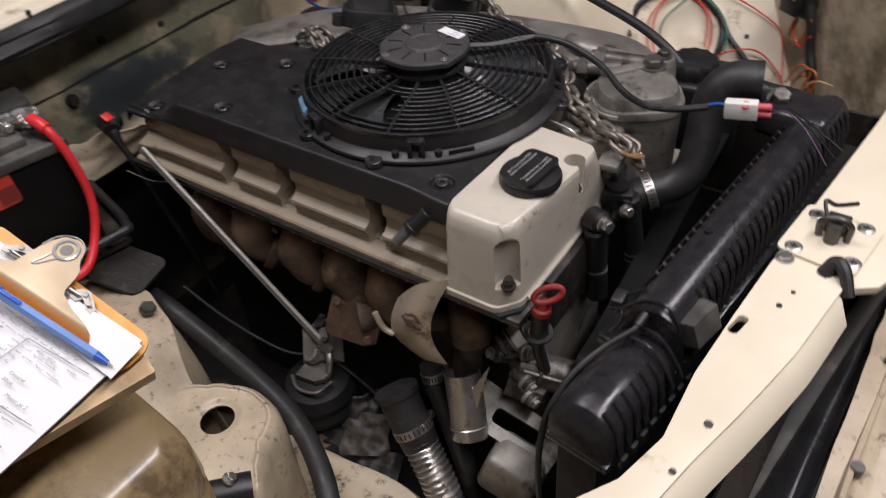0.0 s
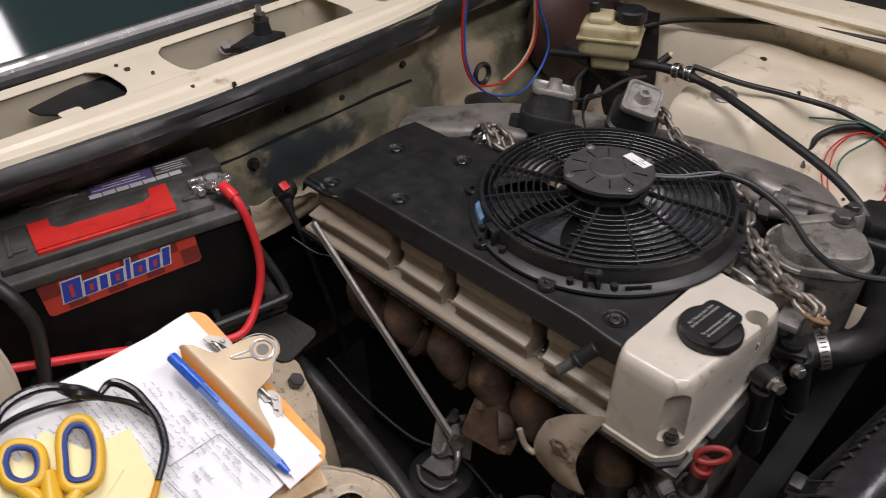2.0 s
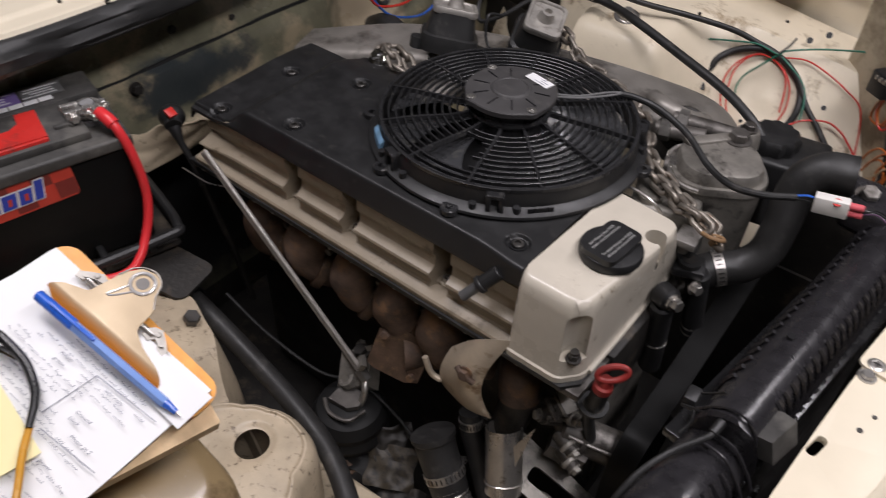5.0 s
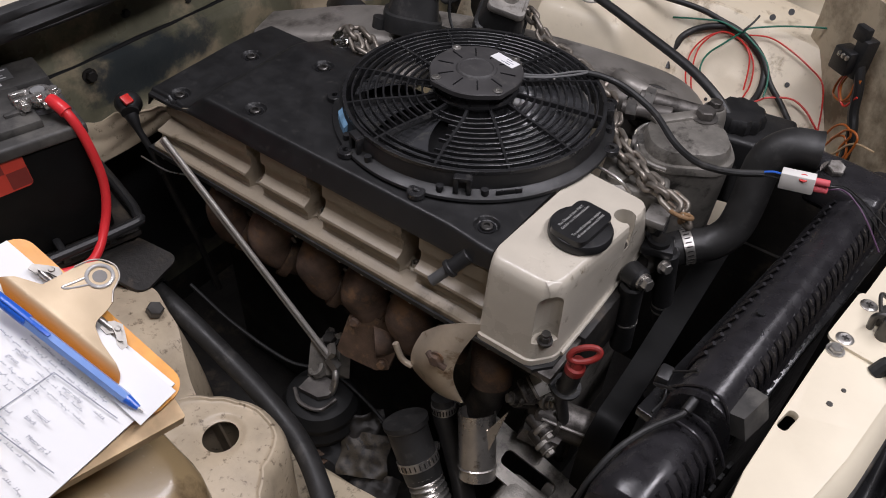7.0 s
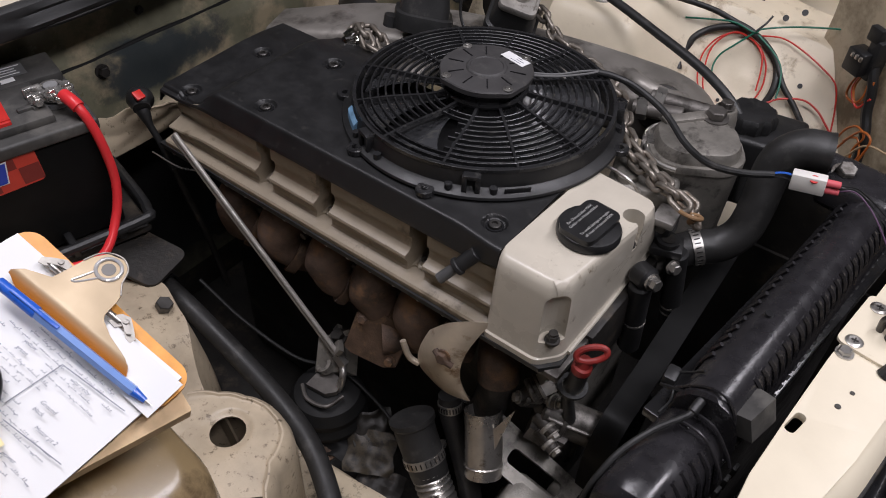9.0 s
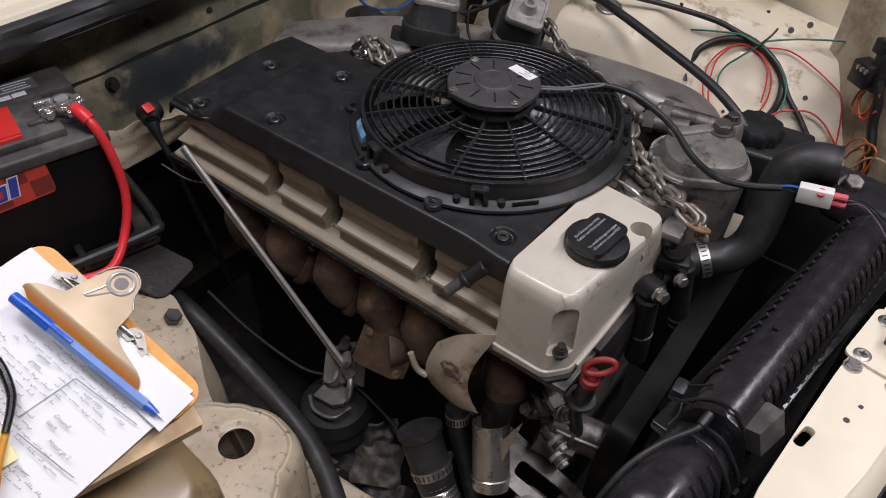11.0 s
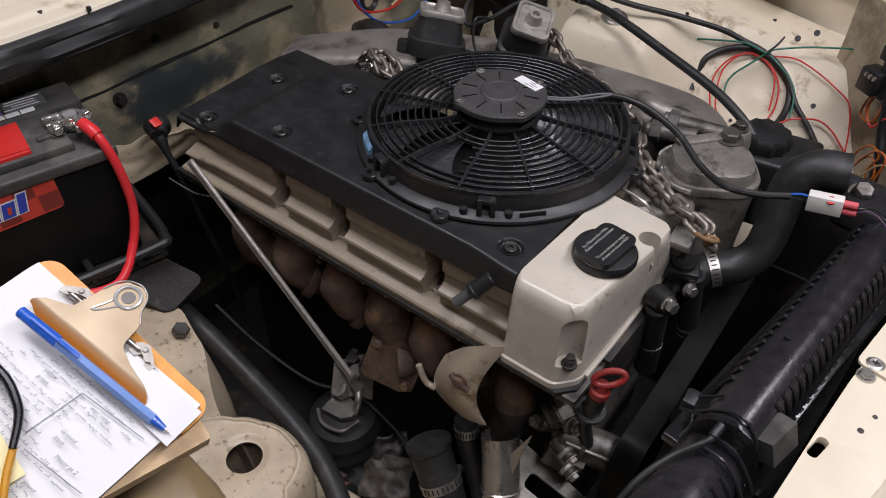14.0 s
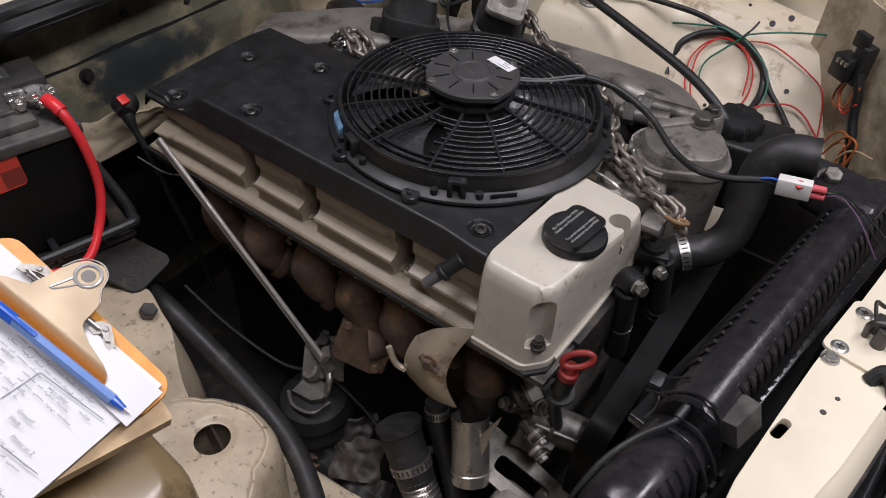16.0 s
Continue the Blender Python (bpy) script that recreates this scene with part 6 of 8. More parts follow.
# pen
pen = thing("ballpoint_pen", cp(0.014, -0.032, 0.006), "translucent blue ballpoint pen with blue cap", "pen")
p0, p1 = cp(-0.056, -0.036, 0.0165), cp(0.091, -0.032, 0.0065)
pd = (p1 - p0).normalized()
bm = B(); cyl(bm, p0 + pd * 0.036, p1 - pd * 0.016, 0.0046, seg=6, bev=0.0004); part("barrel", bm, PEN_CLEAR, pen)
bm = B(); cyl(bm, p0, p0 + pd * 0.038, 0.0046, 0.0050, seg=18, bev=0.0008); box(bm, p0 + pd * 0.036 + CN * 0.0052, (0.0032, 0.0022, 0.046), frame_z(pd, CN), 0.0006); part("cap", bm, BLUE_PEN, pen)
bm = B(); cyl(bm, p1 - pd * 0.017, p1 - pd * 0.005, 0.0041, 0.0022, seg=14); part("tip_cone", bm, BLUE_PEN, pen)
bm = B(); cyl(bm, p1 - pd * 0.006, p1, 0.0012, 0.0005, seg=10); part("point", bm, STEEL, pen)
bm = B(); cyl(bm, p0 + pd * 0.04, p1 - pd * 0.018, 0.0016, seg=8); part("refill", bm, BLUE_PEN, pen)
# scissors
sci = thing("scissors", cp(-0.04, -0.16, 0.004), "yellow and navy handled scissors on the papers", "scissors")
LOOP_A = [(-69, -180), (-77, -171), (-74, -162), (-62, -155), (-49, -159), (-40, -168), (-43, -179), (-55, -184)]
LOOP_B = [(-61, -135), (-64, -125), (-56, -117), (-40, -119), (-24, -128), (-11, -141), (-15, -153), (-25, -157), (-40, -149), (-52, -142)]
for ring_pts in (LOOP_A, LOOP_B):
    cx, cy = sum(p[0] for p in ring_pts) / len(ring_pts), sum(p[1] for p in ring_pts) / len(ring_pts)
    loopc = smooth_path([cp(a * 0.001, b * 0.001, 0.011) for a, b in ring_pts + ring_pts[:1]], 5)[:-1]
    bm = B(); tube(bm, loopc, 0.0045, seg=12, n=0, closed=True); part("handle_loop", bm, YELLOW, sci)
    loopi = smooth_path([cp((cx + (a - cx) * 0.80) * 0.001, (cy + (b - cy) * 0.80) * 0.001, 0.0128) for a, b in ring_pts + ring_pts[:1]], 5)[:-1]
    bm = B(); tube(bm, loopi, 0.0028, seg=10, n=0, closed=True); part("grip_lining", bm, NAVY, sci)
for pts in ([(-43, -180), (-28, -177), (-10, -180), (12, -191)], [(-14, -153), (-8, -166), (0, -178), (14, -190)], [(-41, -160), (-30, -166), (-18, -172)]):
    bm = B(); tube(bm, [cp(a * 0.001, b * 0.001, 0.010) for a, b in pts], 0.0085, seg=12, radii=lambda t: 0.0052 + 0.0036 * t); part("handle_shank", bm, YELLOW, sci)
bm = B(); prism(bm, [(0.0, -0.196), (0.014, -0.182), (0.075, -0.232), (0.062, -0.240)], 0.004, 0.0075, CM); part("blade", bm, STEEL, sci)
# safety glasses
gla = thing("safety_glasses", cp(-0.05, -0.12, 0.004), "black framed safety glasses with amber temples", "glasses")
def mm(pts, h):
    return [cp(a * 0.001, b * 0.001, h + 0.004 * math.sin(math.pi * i / (len(pts) - 1))) for i, (a, b) in enumerate(pts)]
for pts in ([(-69, -203), (-83, -183), (-97, -168), (-105, -156), (-106, -139), (-100, -123), (-90, -112), (-75, -104), (-67, -99)], [(-68, -97), (-70, -91), (-70, -85), (-64, -80), (-51, -76), (-37, -76), (-19, -78), (0, -86), (10, -95), (20, -108)]):
    bm = B(); tube(bm, mm(pts, 0.010), 0.0030, seg=10, radii=lambda t: 0.0027 + 0.0012 * math.sin(math.pi * t)); part("brow_rim", bm, BLACK_GLOSS, gla)
for pts in ([(-92, -174), (-94, -166), (-93, -152), (-88, -136), (-81, -121), (-75, -110), (-68, -98)], [(-67, -98), (-53, -89), (-40, -82), (-24, -77)]):
    bm = B(); tube(bm, mm(pts, 0.009), 0.0026, seg=8); part("lower_rim", bm, BLACK_GLOSS, gla)
bm = B(); tube(bm, mm([(-94, -116), (-84, -111), (-75, -105), (-66, -97)], 0.011), 0.0050, seg=10, radii=lambda t: 0.003 + 0.003 * math.sin(math.pi * t)); part("bridge", bm, BLACK_GLOSS, gla)
for pts in ([(-71, -202), (-57, -215), (-38, -231), (-10, -250)], [(19, -107), (32, -123), (49, -141), (70, -165)]):
    bm = B(); tube(bm, mm(pts, 0.007), 0.0029, seg=8); part("temple", bm, AMBER, gla)
# pine board and the washer tank under the clipboard
bm = B(); prism(bm, rounded(0.180, 0.275, 0.003, cx=-0.002, cy=-0.150), -0.0135, -0.0078, CR, bev=0.0008); solo("booklet", bm, BOOK_DARK, "thick dark-edged booklet between clipboard and pine board", "booklet")
BATTEN = CR @ Matrix.Translation((0.113, -0.003, 0)) @ Matrix.Rotation(radians(-15), 4, "Z")
bm = B(); prism(bm, rounded(0.066, 0.34, 0.002, cx=-0.033, cy=-0.170), -0.0285, -0.0138, BATTEN, bev=0.0012); solo("pine_board", bm, WOOD, "pale pine batten under the clipboard", "board")
tank = thing("washer_tank", (-0.13, -0.47, 0.66), "yellowed translucent plastic washer fluid tank", "tank")
bm = B()
secs = []
for z, k in ((0.66, 0.80), (0.68, 0.93), (0.74, 0.98), (0.80, 0.99), (0.806, 0.965), (0.812, 0.99), (0.87, 1.0), (0.905, 0.98), (0.925, 0.92), (0.94, 0.78)):
    secs.append([Vector((-0.131 + k * x, -0.455 + k * y, z - 0.055 * step(-0.05, 0.10, x) * (z > 0.86))) for x, y in rounded(0.200, 0.215, 0.045, 6)])
loft(bm, secs); part("shell", bm, AMBER_PLASTIC, tank, smooth=60)
bm = B(); cyl(bm, (-0.0900, -0.3560, 0.7350), (-0.0620, -0.3190, 0.7250), 0.016, seg=20, bev=0.002); cyl(bm, (-0.0700, -0.3290, 0.7280), (-0.0580, -0.3140, 0.7240), 0.018, seg=20); part("pump", bm, BLACK_PLASTIC, tank)
bm = B(); hexbolt(bm, (-0.072, -0.328, 0.746), (0.4, 0.5, 0.6), 0.006, 0.008); part("pump_screw", bm, STEEL, tank)

# ---------- exhaust side: rod, dipsticks, mount, hoses ----------
rod = thing("support_rod", (-0.22, -0.04, 0.57), "long plated steel rod with hooked lower end", "rod")
r0, r1 = Vector((-0.470, -0.063, 0.885)), Vector((-0.192, -0.064, 0.639))
for k in (-1, 1):
    bm = B(); cyl(bm, r0 + Vector((0.0026, 0, 0.0026)) * k, r1 + Vector((0.0026, 0, 0.0026)) * k, 0.0036, seg=12); part("shaft", bm, ROD_ZINC, rod)
rd = (r1 - r0).normalized()
bm = B(); cyl(bm, r1 - rd * 0.004, r1 + rd * 0.016, 0.0088, seg=6, bev=0.001); part("hex_end", bm, STEEL, rod)
bm = B(); tube(bm, [r1 + rd * 0.012, r1 + Vector((0.018, -0.012, -0.022)), r1 + Vector((0.014, -0.020, -0.046)), r1 + Vector((-0.004, -0.016, -0.052))], 0.0052, seg=12); cyl(bm, r1 + Vector((-0.014, -0.014, -0.052)), r1 + Vector((0.006, -0.018, -0.050)), 0.0095, seg=16, bev=0.001); part("hook", bm, STEEL, rod)
dip = thing("rear_dipstick", (-0.55, -0.04, 0.80), "black plastic dipstick handle with red mark", "dipstick")
bm = B(); tube(bm, [(-0.576, -0.036, 0.886), (-0.566, -0.043, 0.888), (-0.553, -0.051, 0.884)], 0.016, seg=16, radii=lambda t: 0.012 + 0.007 * math.sin(math.pi * min(1, t + 0.15))); tube(bm, [(-0.558, -0.048, 0.880), (-0.546, -0.050, 0.860), (-0.533, -0.048, 0.832), (-0.522, -0.045, 0.79)], 0.0065, seg=12, radii=lambda t: 0.010 - 0.005 * step(0.0, 0.4, t)); part("handle", bm, BLACK_PLASTIC, dip)
bm = B(); box(bm, (-0.5560, -0.0490, 0.9035), (0.014, 0.013, 0.005), Matrix.Rotation(0.5, 3, "Y"), 0.001); part("red_mark", bm, RED, dip)
bm = B(); tube(bm, [(-0.52, -0.045, 0.795), (-0.512, -0.04, 0.74), (-0.50, -0.03, 0.66), (-0.49, -0.02, 0.55)], 0.005, seg=10); part("tube", bm, DARK, dip)
dip2 = thing("front_dipstick", (0.14, -0.03, 0.70), "red plastic dipstick ring on a black tube", "dipstick")
dc = Vector((0.146, -0.024, 0.870))
bm = B(); tube(bm, [dc + Vector((0.013 * math.cos(a), 0.008 * math.cos(a) + 0.004 * math.sin(a), 0.008 * math.sin(a) + 0.003 * math.cos(a))) for a in np.linspace(0, 2 * math.pi, 25)[:-1]], 0.0036, seg=10, n=0, closed=True); part("ring", bm, RED_DULL, dip2)
bm = B(); lathe(bm, [(0, 0), (0.0105, 0), (0.0112, 0.004), (0.0105, 0.009), (0.008, 0.011), (0.0062, 0.020), (0, 0.022)], dc + Vector((-0.006, -0.004, -0.028)), (0.1, 0.05, 1), seg=20); part("cap", bm, RED_DULL, dip2)
bm = B(); tube(bm, [dc + Vector((-0.006, -0.004, -0.028)), dc + Vector((-0.010, 0.000, -0.058)), dc + Vector((-0.016, 0.008, -0.075))], 0.0102, seg=14); part("sleeve", bm, RUBBER, dip2)
bm = B(); lathe(bm, [(0.012, 0), (0.017, 0), (0.017, 0.004), (0.012, 0.004)], dc + Vector((-0.013, 0.003, -0.070)), (0.1, -0.1, 1), seg=20, closed=True); tube(bm, [dc + Vector((-0.025, -0.004, -0.05)), dc + Vector((-0.030, -0.008, -0.06)), dc + Vector((-0.022, -0.010, -0.072))], 0.0016, seg=6); part("grommet", bm, RUBBER, dip2)
bm = B(); tube(bm, [dc + Vector((-0.016, 0.008, -0.070)), dc + Vector((-0.020, 0.016, -0.11)), dc + Vector((-0.014, 0.024, -0.16)), dc + Vector((-0.012, 0.04, -0.26))], 0.0075, seg=12); part("tube", bm, RUBBER, dip2)

mount = thing("engine_mount_low", (-0.185, -0.10, 0.54), "round rubber engine mount with cast bracket", "engine mount")
mc = Vector((-0.194, -0.089, 0.535))
bm = B(); lathe(bm, [(0, 0), (0.056, 0), (0.058, 0.010), (0.052, 0.020), (0.055, 0.034), (0.047, 0.050), (0.030, 0.058), (0, 0.058)], mc, seg=32); part("rubber", bm, BELT_BLACK, mount)
bm = B(); prism(bm, [(-0.020, -0.020), (0.012, -0.016), (0.022, -0.004), (0.020, 0.016), (-0.016, 0.020), (-0.022, 0.004)], 0, 0.008, Matrix.Translation(mc + Vector((0.0, 0.0, 0.060))), bev=0.002); part("bracket_foot", bm, ALU_DARK, mount)
face = [Vector(p) for p in ((-0.2255, -0.0658, 0.655), (-0.1969, -0.0344, 0.665), (-0.1800, -0.0622, 0.612), (-0.2173, -0.0872, 0.605))]
back = Vector((0.008, 0.012, -0.016))
bm = B(); loft(bm, [face, [p + back for p in face]]); bevel_all(bm, 0.003); part("bracket", bm, GREY_CAST, mount, "grey cast mount arm")
bm = B(); lathe(bm, [(0.0065, 0), (0.0120, 0), (0.0120, 0.012), (0.0065, 0.012)], (-0.2074, -0.0725, 0.608), (-0.25, -0.35, 0.9), seg=20, closed=True); part("bracket_boss", bm, GREY_CAST, mount)
bm = B(); prism(bm, [(-0.004, -0.024), (0.004, -0.024), (0.004, 0.024), (-0.004, 0.024)], 0, 0.012, Matrix.Translation((-0.206, -0.052, 0.646)) @ Matrix.Rotation(0.8, 4, "Z") @ Matrix.Rotation(0.6, 4, "Y"), bev=0.002); part("bracket_web", bm, GREY_CAST, mount)
bm = B(); tube(bm, [mc + Vector((-0.026, -0.022, 0.064)), mc + Vector((-0.004, -0.034, 0.062)), mc + Vector((0.026, -0.028, 0.064)), mc + Vector((0.034, -0.002, 0.066))], 0.0030, seg=8); part("clip_wire", bm, ALU_DARK, mount)
bm = B(); hexbolt(bm, mc + Vector((-0.012, 0.044, 0.115)), (-0.2, -0.3, 1), 0.010, 0.012); part("bracket_bolt", bm, DARK, mount)
bm = B(); tube(bm, [(-0.40, -0.12, 0.70), (-0.33, -0.11, 0.655), (-0.25, -0.09, 0.615), (-0.20, -0.06, 0.600), (-0.13, -0.06, 0.585), (-0.06, -0.07, 0.56), (0.0, -0.06, 0.50)], 0.0027, seg=8); solo("thin_brake_line", bm, BELT_BLACK, "thin black metal line below the manifold", "pipe")
bm = B(); tube(bm, [(-0.47, -0.152, 0.70), (-0.40, -0.155, 0.69), (-0.30, -0.162, 0.672), (-0.21, -0.173, 0.662), (-0.13, -0.190, 0.655), (-0.07, -0.217, 0.65), (-0.02, -0.252, 0.64), (0.02, -0.30, 0.60)], 0.0138, seg=18)
heater = thing("heater_hose", (-0.2, -0.17, 0.60), "thick black rubber hose beside the strut tower", "hose"); part("hose", bm, HOSE_GREY, heater)
bm = B(); lathe(bm, [(0.0150, -0.006), (0.0165, -0.006), (0.0165, 0.006), (0.0150, 0.006)], (-0.435, -0.151, 0.695), (1, -0.03, -0.12), seg=24, closed=True); part("hose_band", bm, BELT_BLACK, heater)
bm = B(); tube(bm, [(-0.445, -0.055, 0.832), (-0.48, -0.062, 0.826), (-0.54, -0.060, 0.822)], 0.0012, seg=6); solo("stray_wire", bm, STEEL, "thin bare wire sticking out", "wire")

flex = thing("corrugated_hose", (-0.01, -0.12, 0.5), "corrugated metal flex hose with rubber cuff", "hose")
bm = B(); tube(bm, [(-0.040, -0.088, 0.660), (-0.026, -0.094, 0.637), (-0.004, -0.102, 0.607), (0.006, -0.106, 0.592)], 0.026, seg=24, radii=lambda t: 0.0275 - 0.0025 * t + (0.0025 if t < 0.12 else 0)); part("cuff", bm, HOSE_GREY, flex)
fpath = smooth_path([(-0.002, -0.103, 0.604), (0.018, -0.111, 0.580), (0.040, -0.120, 0.552), (0.060, -0.130, 0.517), (0.078, -0.139, 0.46)], 26)
bm = B(); tube(bm, fpath, 0.0225, seg=24, n=0, radii=lambda t: 0.0225 + 0.0022 * math.sin(t * 2 * math.pi * 17)); part("bellows", bm, STEEL, flex)
def worm_clamp(c, axis, r, parent, m=None, label=""):
    """A slotted hose clamp with its screw."""
    ax = Vector(axis).normalized()
    R = frame_z(ax)
    bm = B(); lathe(bm, [(r, -0.006), (r + 0.0012, -0.006), (r + 0.0012, 0.006), (r, 0.006)], c, ax, seg=32, closed=True); band = part("clamp_band", bm, m or STEEL, parent)
    bm = B()
    for k in range(18):
        a = 2 * math.pi * k / 26
        box(bm, Vector(c) + R @ Vector(((r + 0.0014) * math.cos(a), (r + 0.0014) * math.sin(a), 0)), (0.0008, 0.0016, 0.007), R @ Matrix.Rotation(a, 3, "Z"))
    tagged(part("clamp_slot", bm, DARK, band, smooth=0), kind="stuff")
    p = Vector(c) + R @ Vector(((r + 0.005) * math.cos(-0.6), (r + 0.005) * math.sin(-0.6), 0))
    d = R @ Vector((math.sin(0.6), math.cos(0.6), 0))
    bm = B(); cyl(bm, p - d * 0.008, p + d * 0.010, 0.0046, seg=12); cyl(bm, p + d * 0.010, p + d * 0.015, 0.0058, seg=6); part("clamp_screw", bm, m or STEEL, band)
worm_clamp((-0.009, -0.1005, 0.613), (0.5, -0.18, -0.7), 0.0262, flex)
hose3 = thing("coolant_hose", (0.0, -0.06, 0.5), "black coolant hose with slotted clamp", "hose")
bm = B(); tube(bm, [(-0.018, -0.038, 0.672), (-0.010, -0.044, 0.645), (0.018, -0.056, 0.60), (0.048, -0.072, 0.55), (0.07, -0.082, 0.48)], 0.0150, seg=18); part("hose", bm, HOSE_GREY, hose3)
worm_clamp((-0.0135, -0.041, 0.657), (0.3, -0.2, -1), 0.0152, hose3)
tub = thing("exhaust_tube_stub", (0.07, -0.07, 0.6), "bright steel tube stub with cut end", "pipe")
bm = B(); tube(bm, [(0.038, -0.045, 0.698), (0.053, -0.061, 0.664), (0.069, -0.080, 0.626)], 0.0235, seg=28, n=5, bore=0.0016); part("tube", bm, TUBE_STEEL, tub)
bm = B(); lathe(bm, [(0.0235, 0), (0.0250, 0.0015), (0.0235, 0.003)], (0.0635, -0.0735, 0.640), (0.45, -0.5, -1), seg=28, closed=True); part("bead", bm, TUBE_STEEL, tub)
bm = B(); sheet(bm, 4, 4, lambda u, v: Vector((0.055, -0.066, 0.676)) + Vector((0.026, 0.020, 0.060)) * u * (1 - v) + Vector((0.016, -0.012, -0.03)) * v, 0.0016); part("fin", bm, TUBE_STEEL, tub)
# loose undertray bits at the bottom
def crumpled(x, y, z, w, d, turn, tip, seed):
    """A bent, ragged-edged steel bracket plate."""
    M = Matrix.Translation((x, y, z)) @ Matrix.Rotation(turn, 4, "Z") @ Matrix.Rotation(tip, 4, "X")
    def f(u, v):
        q = Vector(((u - 0.5) * w * (1 + 0.12 * noise.noise(Vector((v * 3, seed, 0)))), (v - 0.5) * d * (1 + 0.15 * noise.noise(Vector((u * 3, seed, 5)))), 0))
        q.z = 0.35 * w * (0.25 - (u - 0.5) ** 2) + bump(u * 2 + seed, v * 2, seed, 2.2, 0.006) + bump(u * 6 + seed, v * 6, seed, 2.0, 0.0008)
        return M @ q
    return sheet(B(), 18, 14, f, 0.003)
for x, y, z, w, d, turn, tip, seed, m in ((-0.105, -0.100, 0.525, 0.070, 0.060, 0.5, 0.5, 1, SPECKLED), (-0.150, -0.108, 0.520, 0.080, 0.055, 0.2, 0.35, 2, BELT_BLACK), (-0.122, -0.075, 0.545, 0.060, 0.045, 0.9, 0.7, 3, DARK), (-0.175, -0.130, 0.512, 0.060, 0.045, -0.4, 0.2, 4, RUST), (-0.070, -0.125, 0.500, 0.070, 0.050, 0.3, 0.3, 5, DARK)):
    part("crossmember_bracket", crumpled(x, y, z, w, d, turn, tip, seed), m, car)
# union fittings below the cover
fit = thing("fuel_union", (0.09, 0.0, 0.70), "cluster of grimy pipe unions and fittings", "fitting")
fa, fb = Vector((0.0833, -0.0227, 0.750)), Vector((0.1045, 0.0060, 0.7665))
bm = B(); cyl(bm, fa, fa.lerp(fb, 0.20), 0.0150, seg=28, bev=0.002); cyl(bm, fa.lerp(fb, 0.18), fa.lerp(fb, 0.34), 0.0135, seg=28, bev=0.001); part("collar", bm, ALU_DARK, fit)
bm = B(); cyl(bm, fa.lerp(fb, 0.32), fa.lerp(fb, 0.42), 0.0165, seg=28, bev=0.001); part("washer", bm, CAST_ALU, fit)
bm = B(); cyl(bm, fa.lerp(fb, 0.40), fa.lerp(fb, 0.82), 0.0160, seg=6, bev=0.0012); part("hex_nut", bm, NUT_ZINC, fit, "bright hexagon union nut")
bm = B(); cyl(bm, fa.lerp(fb, 0.80), fa.lerp(fb, 1.15), 0.0110, seg=24, bev=0.001); part("pipe_end", bm, GREY_CAST, fit)
bm = B(); tube(bm, [fa.lerp(fb, 0.1), fa + Vector((-0.004, -0.006, -0.012)), Vector((0.092, -0.010, 0.722)), Vector((0.104, -0.014, 0.700))], 0.0085, seg=14); part("bent_pipe", bm, DARK, fit)
for c, axis, r in (((0.0769, -0.0332, 0.745), (-0.6, -0.7, 0.3), 0.0060), ((0.1163, -0.0075, 0.740), (0.8, -0.1, 0.3), 0.0062), ((0.1243, -0.0235, 0.7005), (0.9, -0.25, -0.2), 0.0072), ((0.1345, -0.0338, 0.6895), (0.9, -0.25, -0.2), 0.0066)):
    d = Vector(axis).normalized()
    bm = B(); cyl(bm, Vector(c) - d * 0.030, Vector(c), r * 1.25, seg=18, bev=0.001); part("stub_pipe", bm, ALU_DARK, fit)
    bm = B(); cyl(bm, Vector(c) - d * 0.012, Vector(c) - d * 0.006, r * 1.65, seg=20, bev=0.001); part("union_collar", bm, GREY_CAST, fit)
    bm = B(); hexbolt(bm, c, axis, r, 0.007); part("union_bolt", bm, GREY_CAST, fit)
bm = B(); cyl(bm, (0.094, -0.004, 0.704), (0.176, 0.029, 0.684), 0.0235, seg=32, bev=0.003); cyl(bm, (0.118, 0.0055, 0.698), (0.124, 0.008, 0.6965), 0.0265, seg=32, bev=0.001); part("pump_barrel", bm, ALU_DARK, fit)
bm = B(); tube(bm, [(0.112, -0.017, 0.716), (0.140, -0.007, 0.709), (0.176, 0.007, 0.700)], 0.0022, seg=8); part("casting_seam", bm, CAST_ALU, fit)
bm = B(); prism(bm, [(-0.026, -0.020), (0.020, -0.024), (0.030, 0.004), (0.012, 0.026), (-0.022, 0.020)], -0.018, 0.006, Matrix.Translation((0.112, -0.006, 0.690)) @ Matrix.Rotation(0.4, 4, "Z") @ Matrix.Rotation(0.25, 4, "Y"), bev=0.003); part("pump_flange", bm, ALU_DARK, fit)
bm = B(); box(bm, (0.118, 0.014, 0.650), (0.05, 0.03, 0.06), Matrix.Rotation(0.5, 3, "Z"), 0.006); part("pump_body", bm, ALU_DARK, fit)
# slotted alternator bracket
brk = thing("slotted_bracket", (0.10, -0.05, 0.58), "grey cast bracket with adjusting slot", "bracket")
BK = Matrix.Translation((0.104, -0.040, 0.630)) @ Matrix.Rotation(radians(4), 4, "Z") @ Matrix.Rotation(0.30, 4, "Y") @ Matrix.Rotation(0.25, 4, "X")
bm = B()
o_ = [bm.verts.new((x, y, 0)) for x, y in ((-0.070, -0.026), (0.070, -0.032), (0.074, 0.024), (-0.062, 0.034))]
s_ = [bm.verts.new((x, y, 0)) for x, y in rounded(0.076, 0.022, 0.007, 3, cx=0.014, cy=-0.001)]
es = [bm.edges.new((L[i], L[(i + 1) % len(L)])) for L in (o_, s_) for i in range(len(L))]
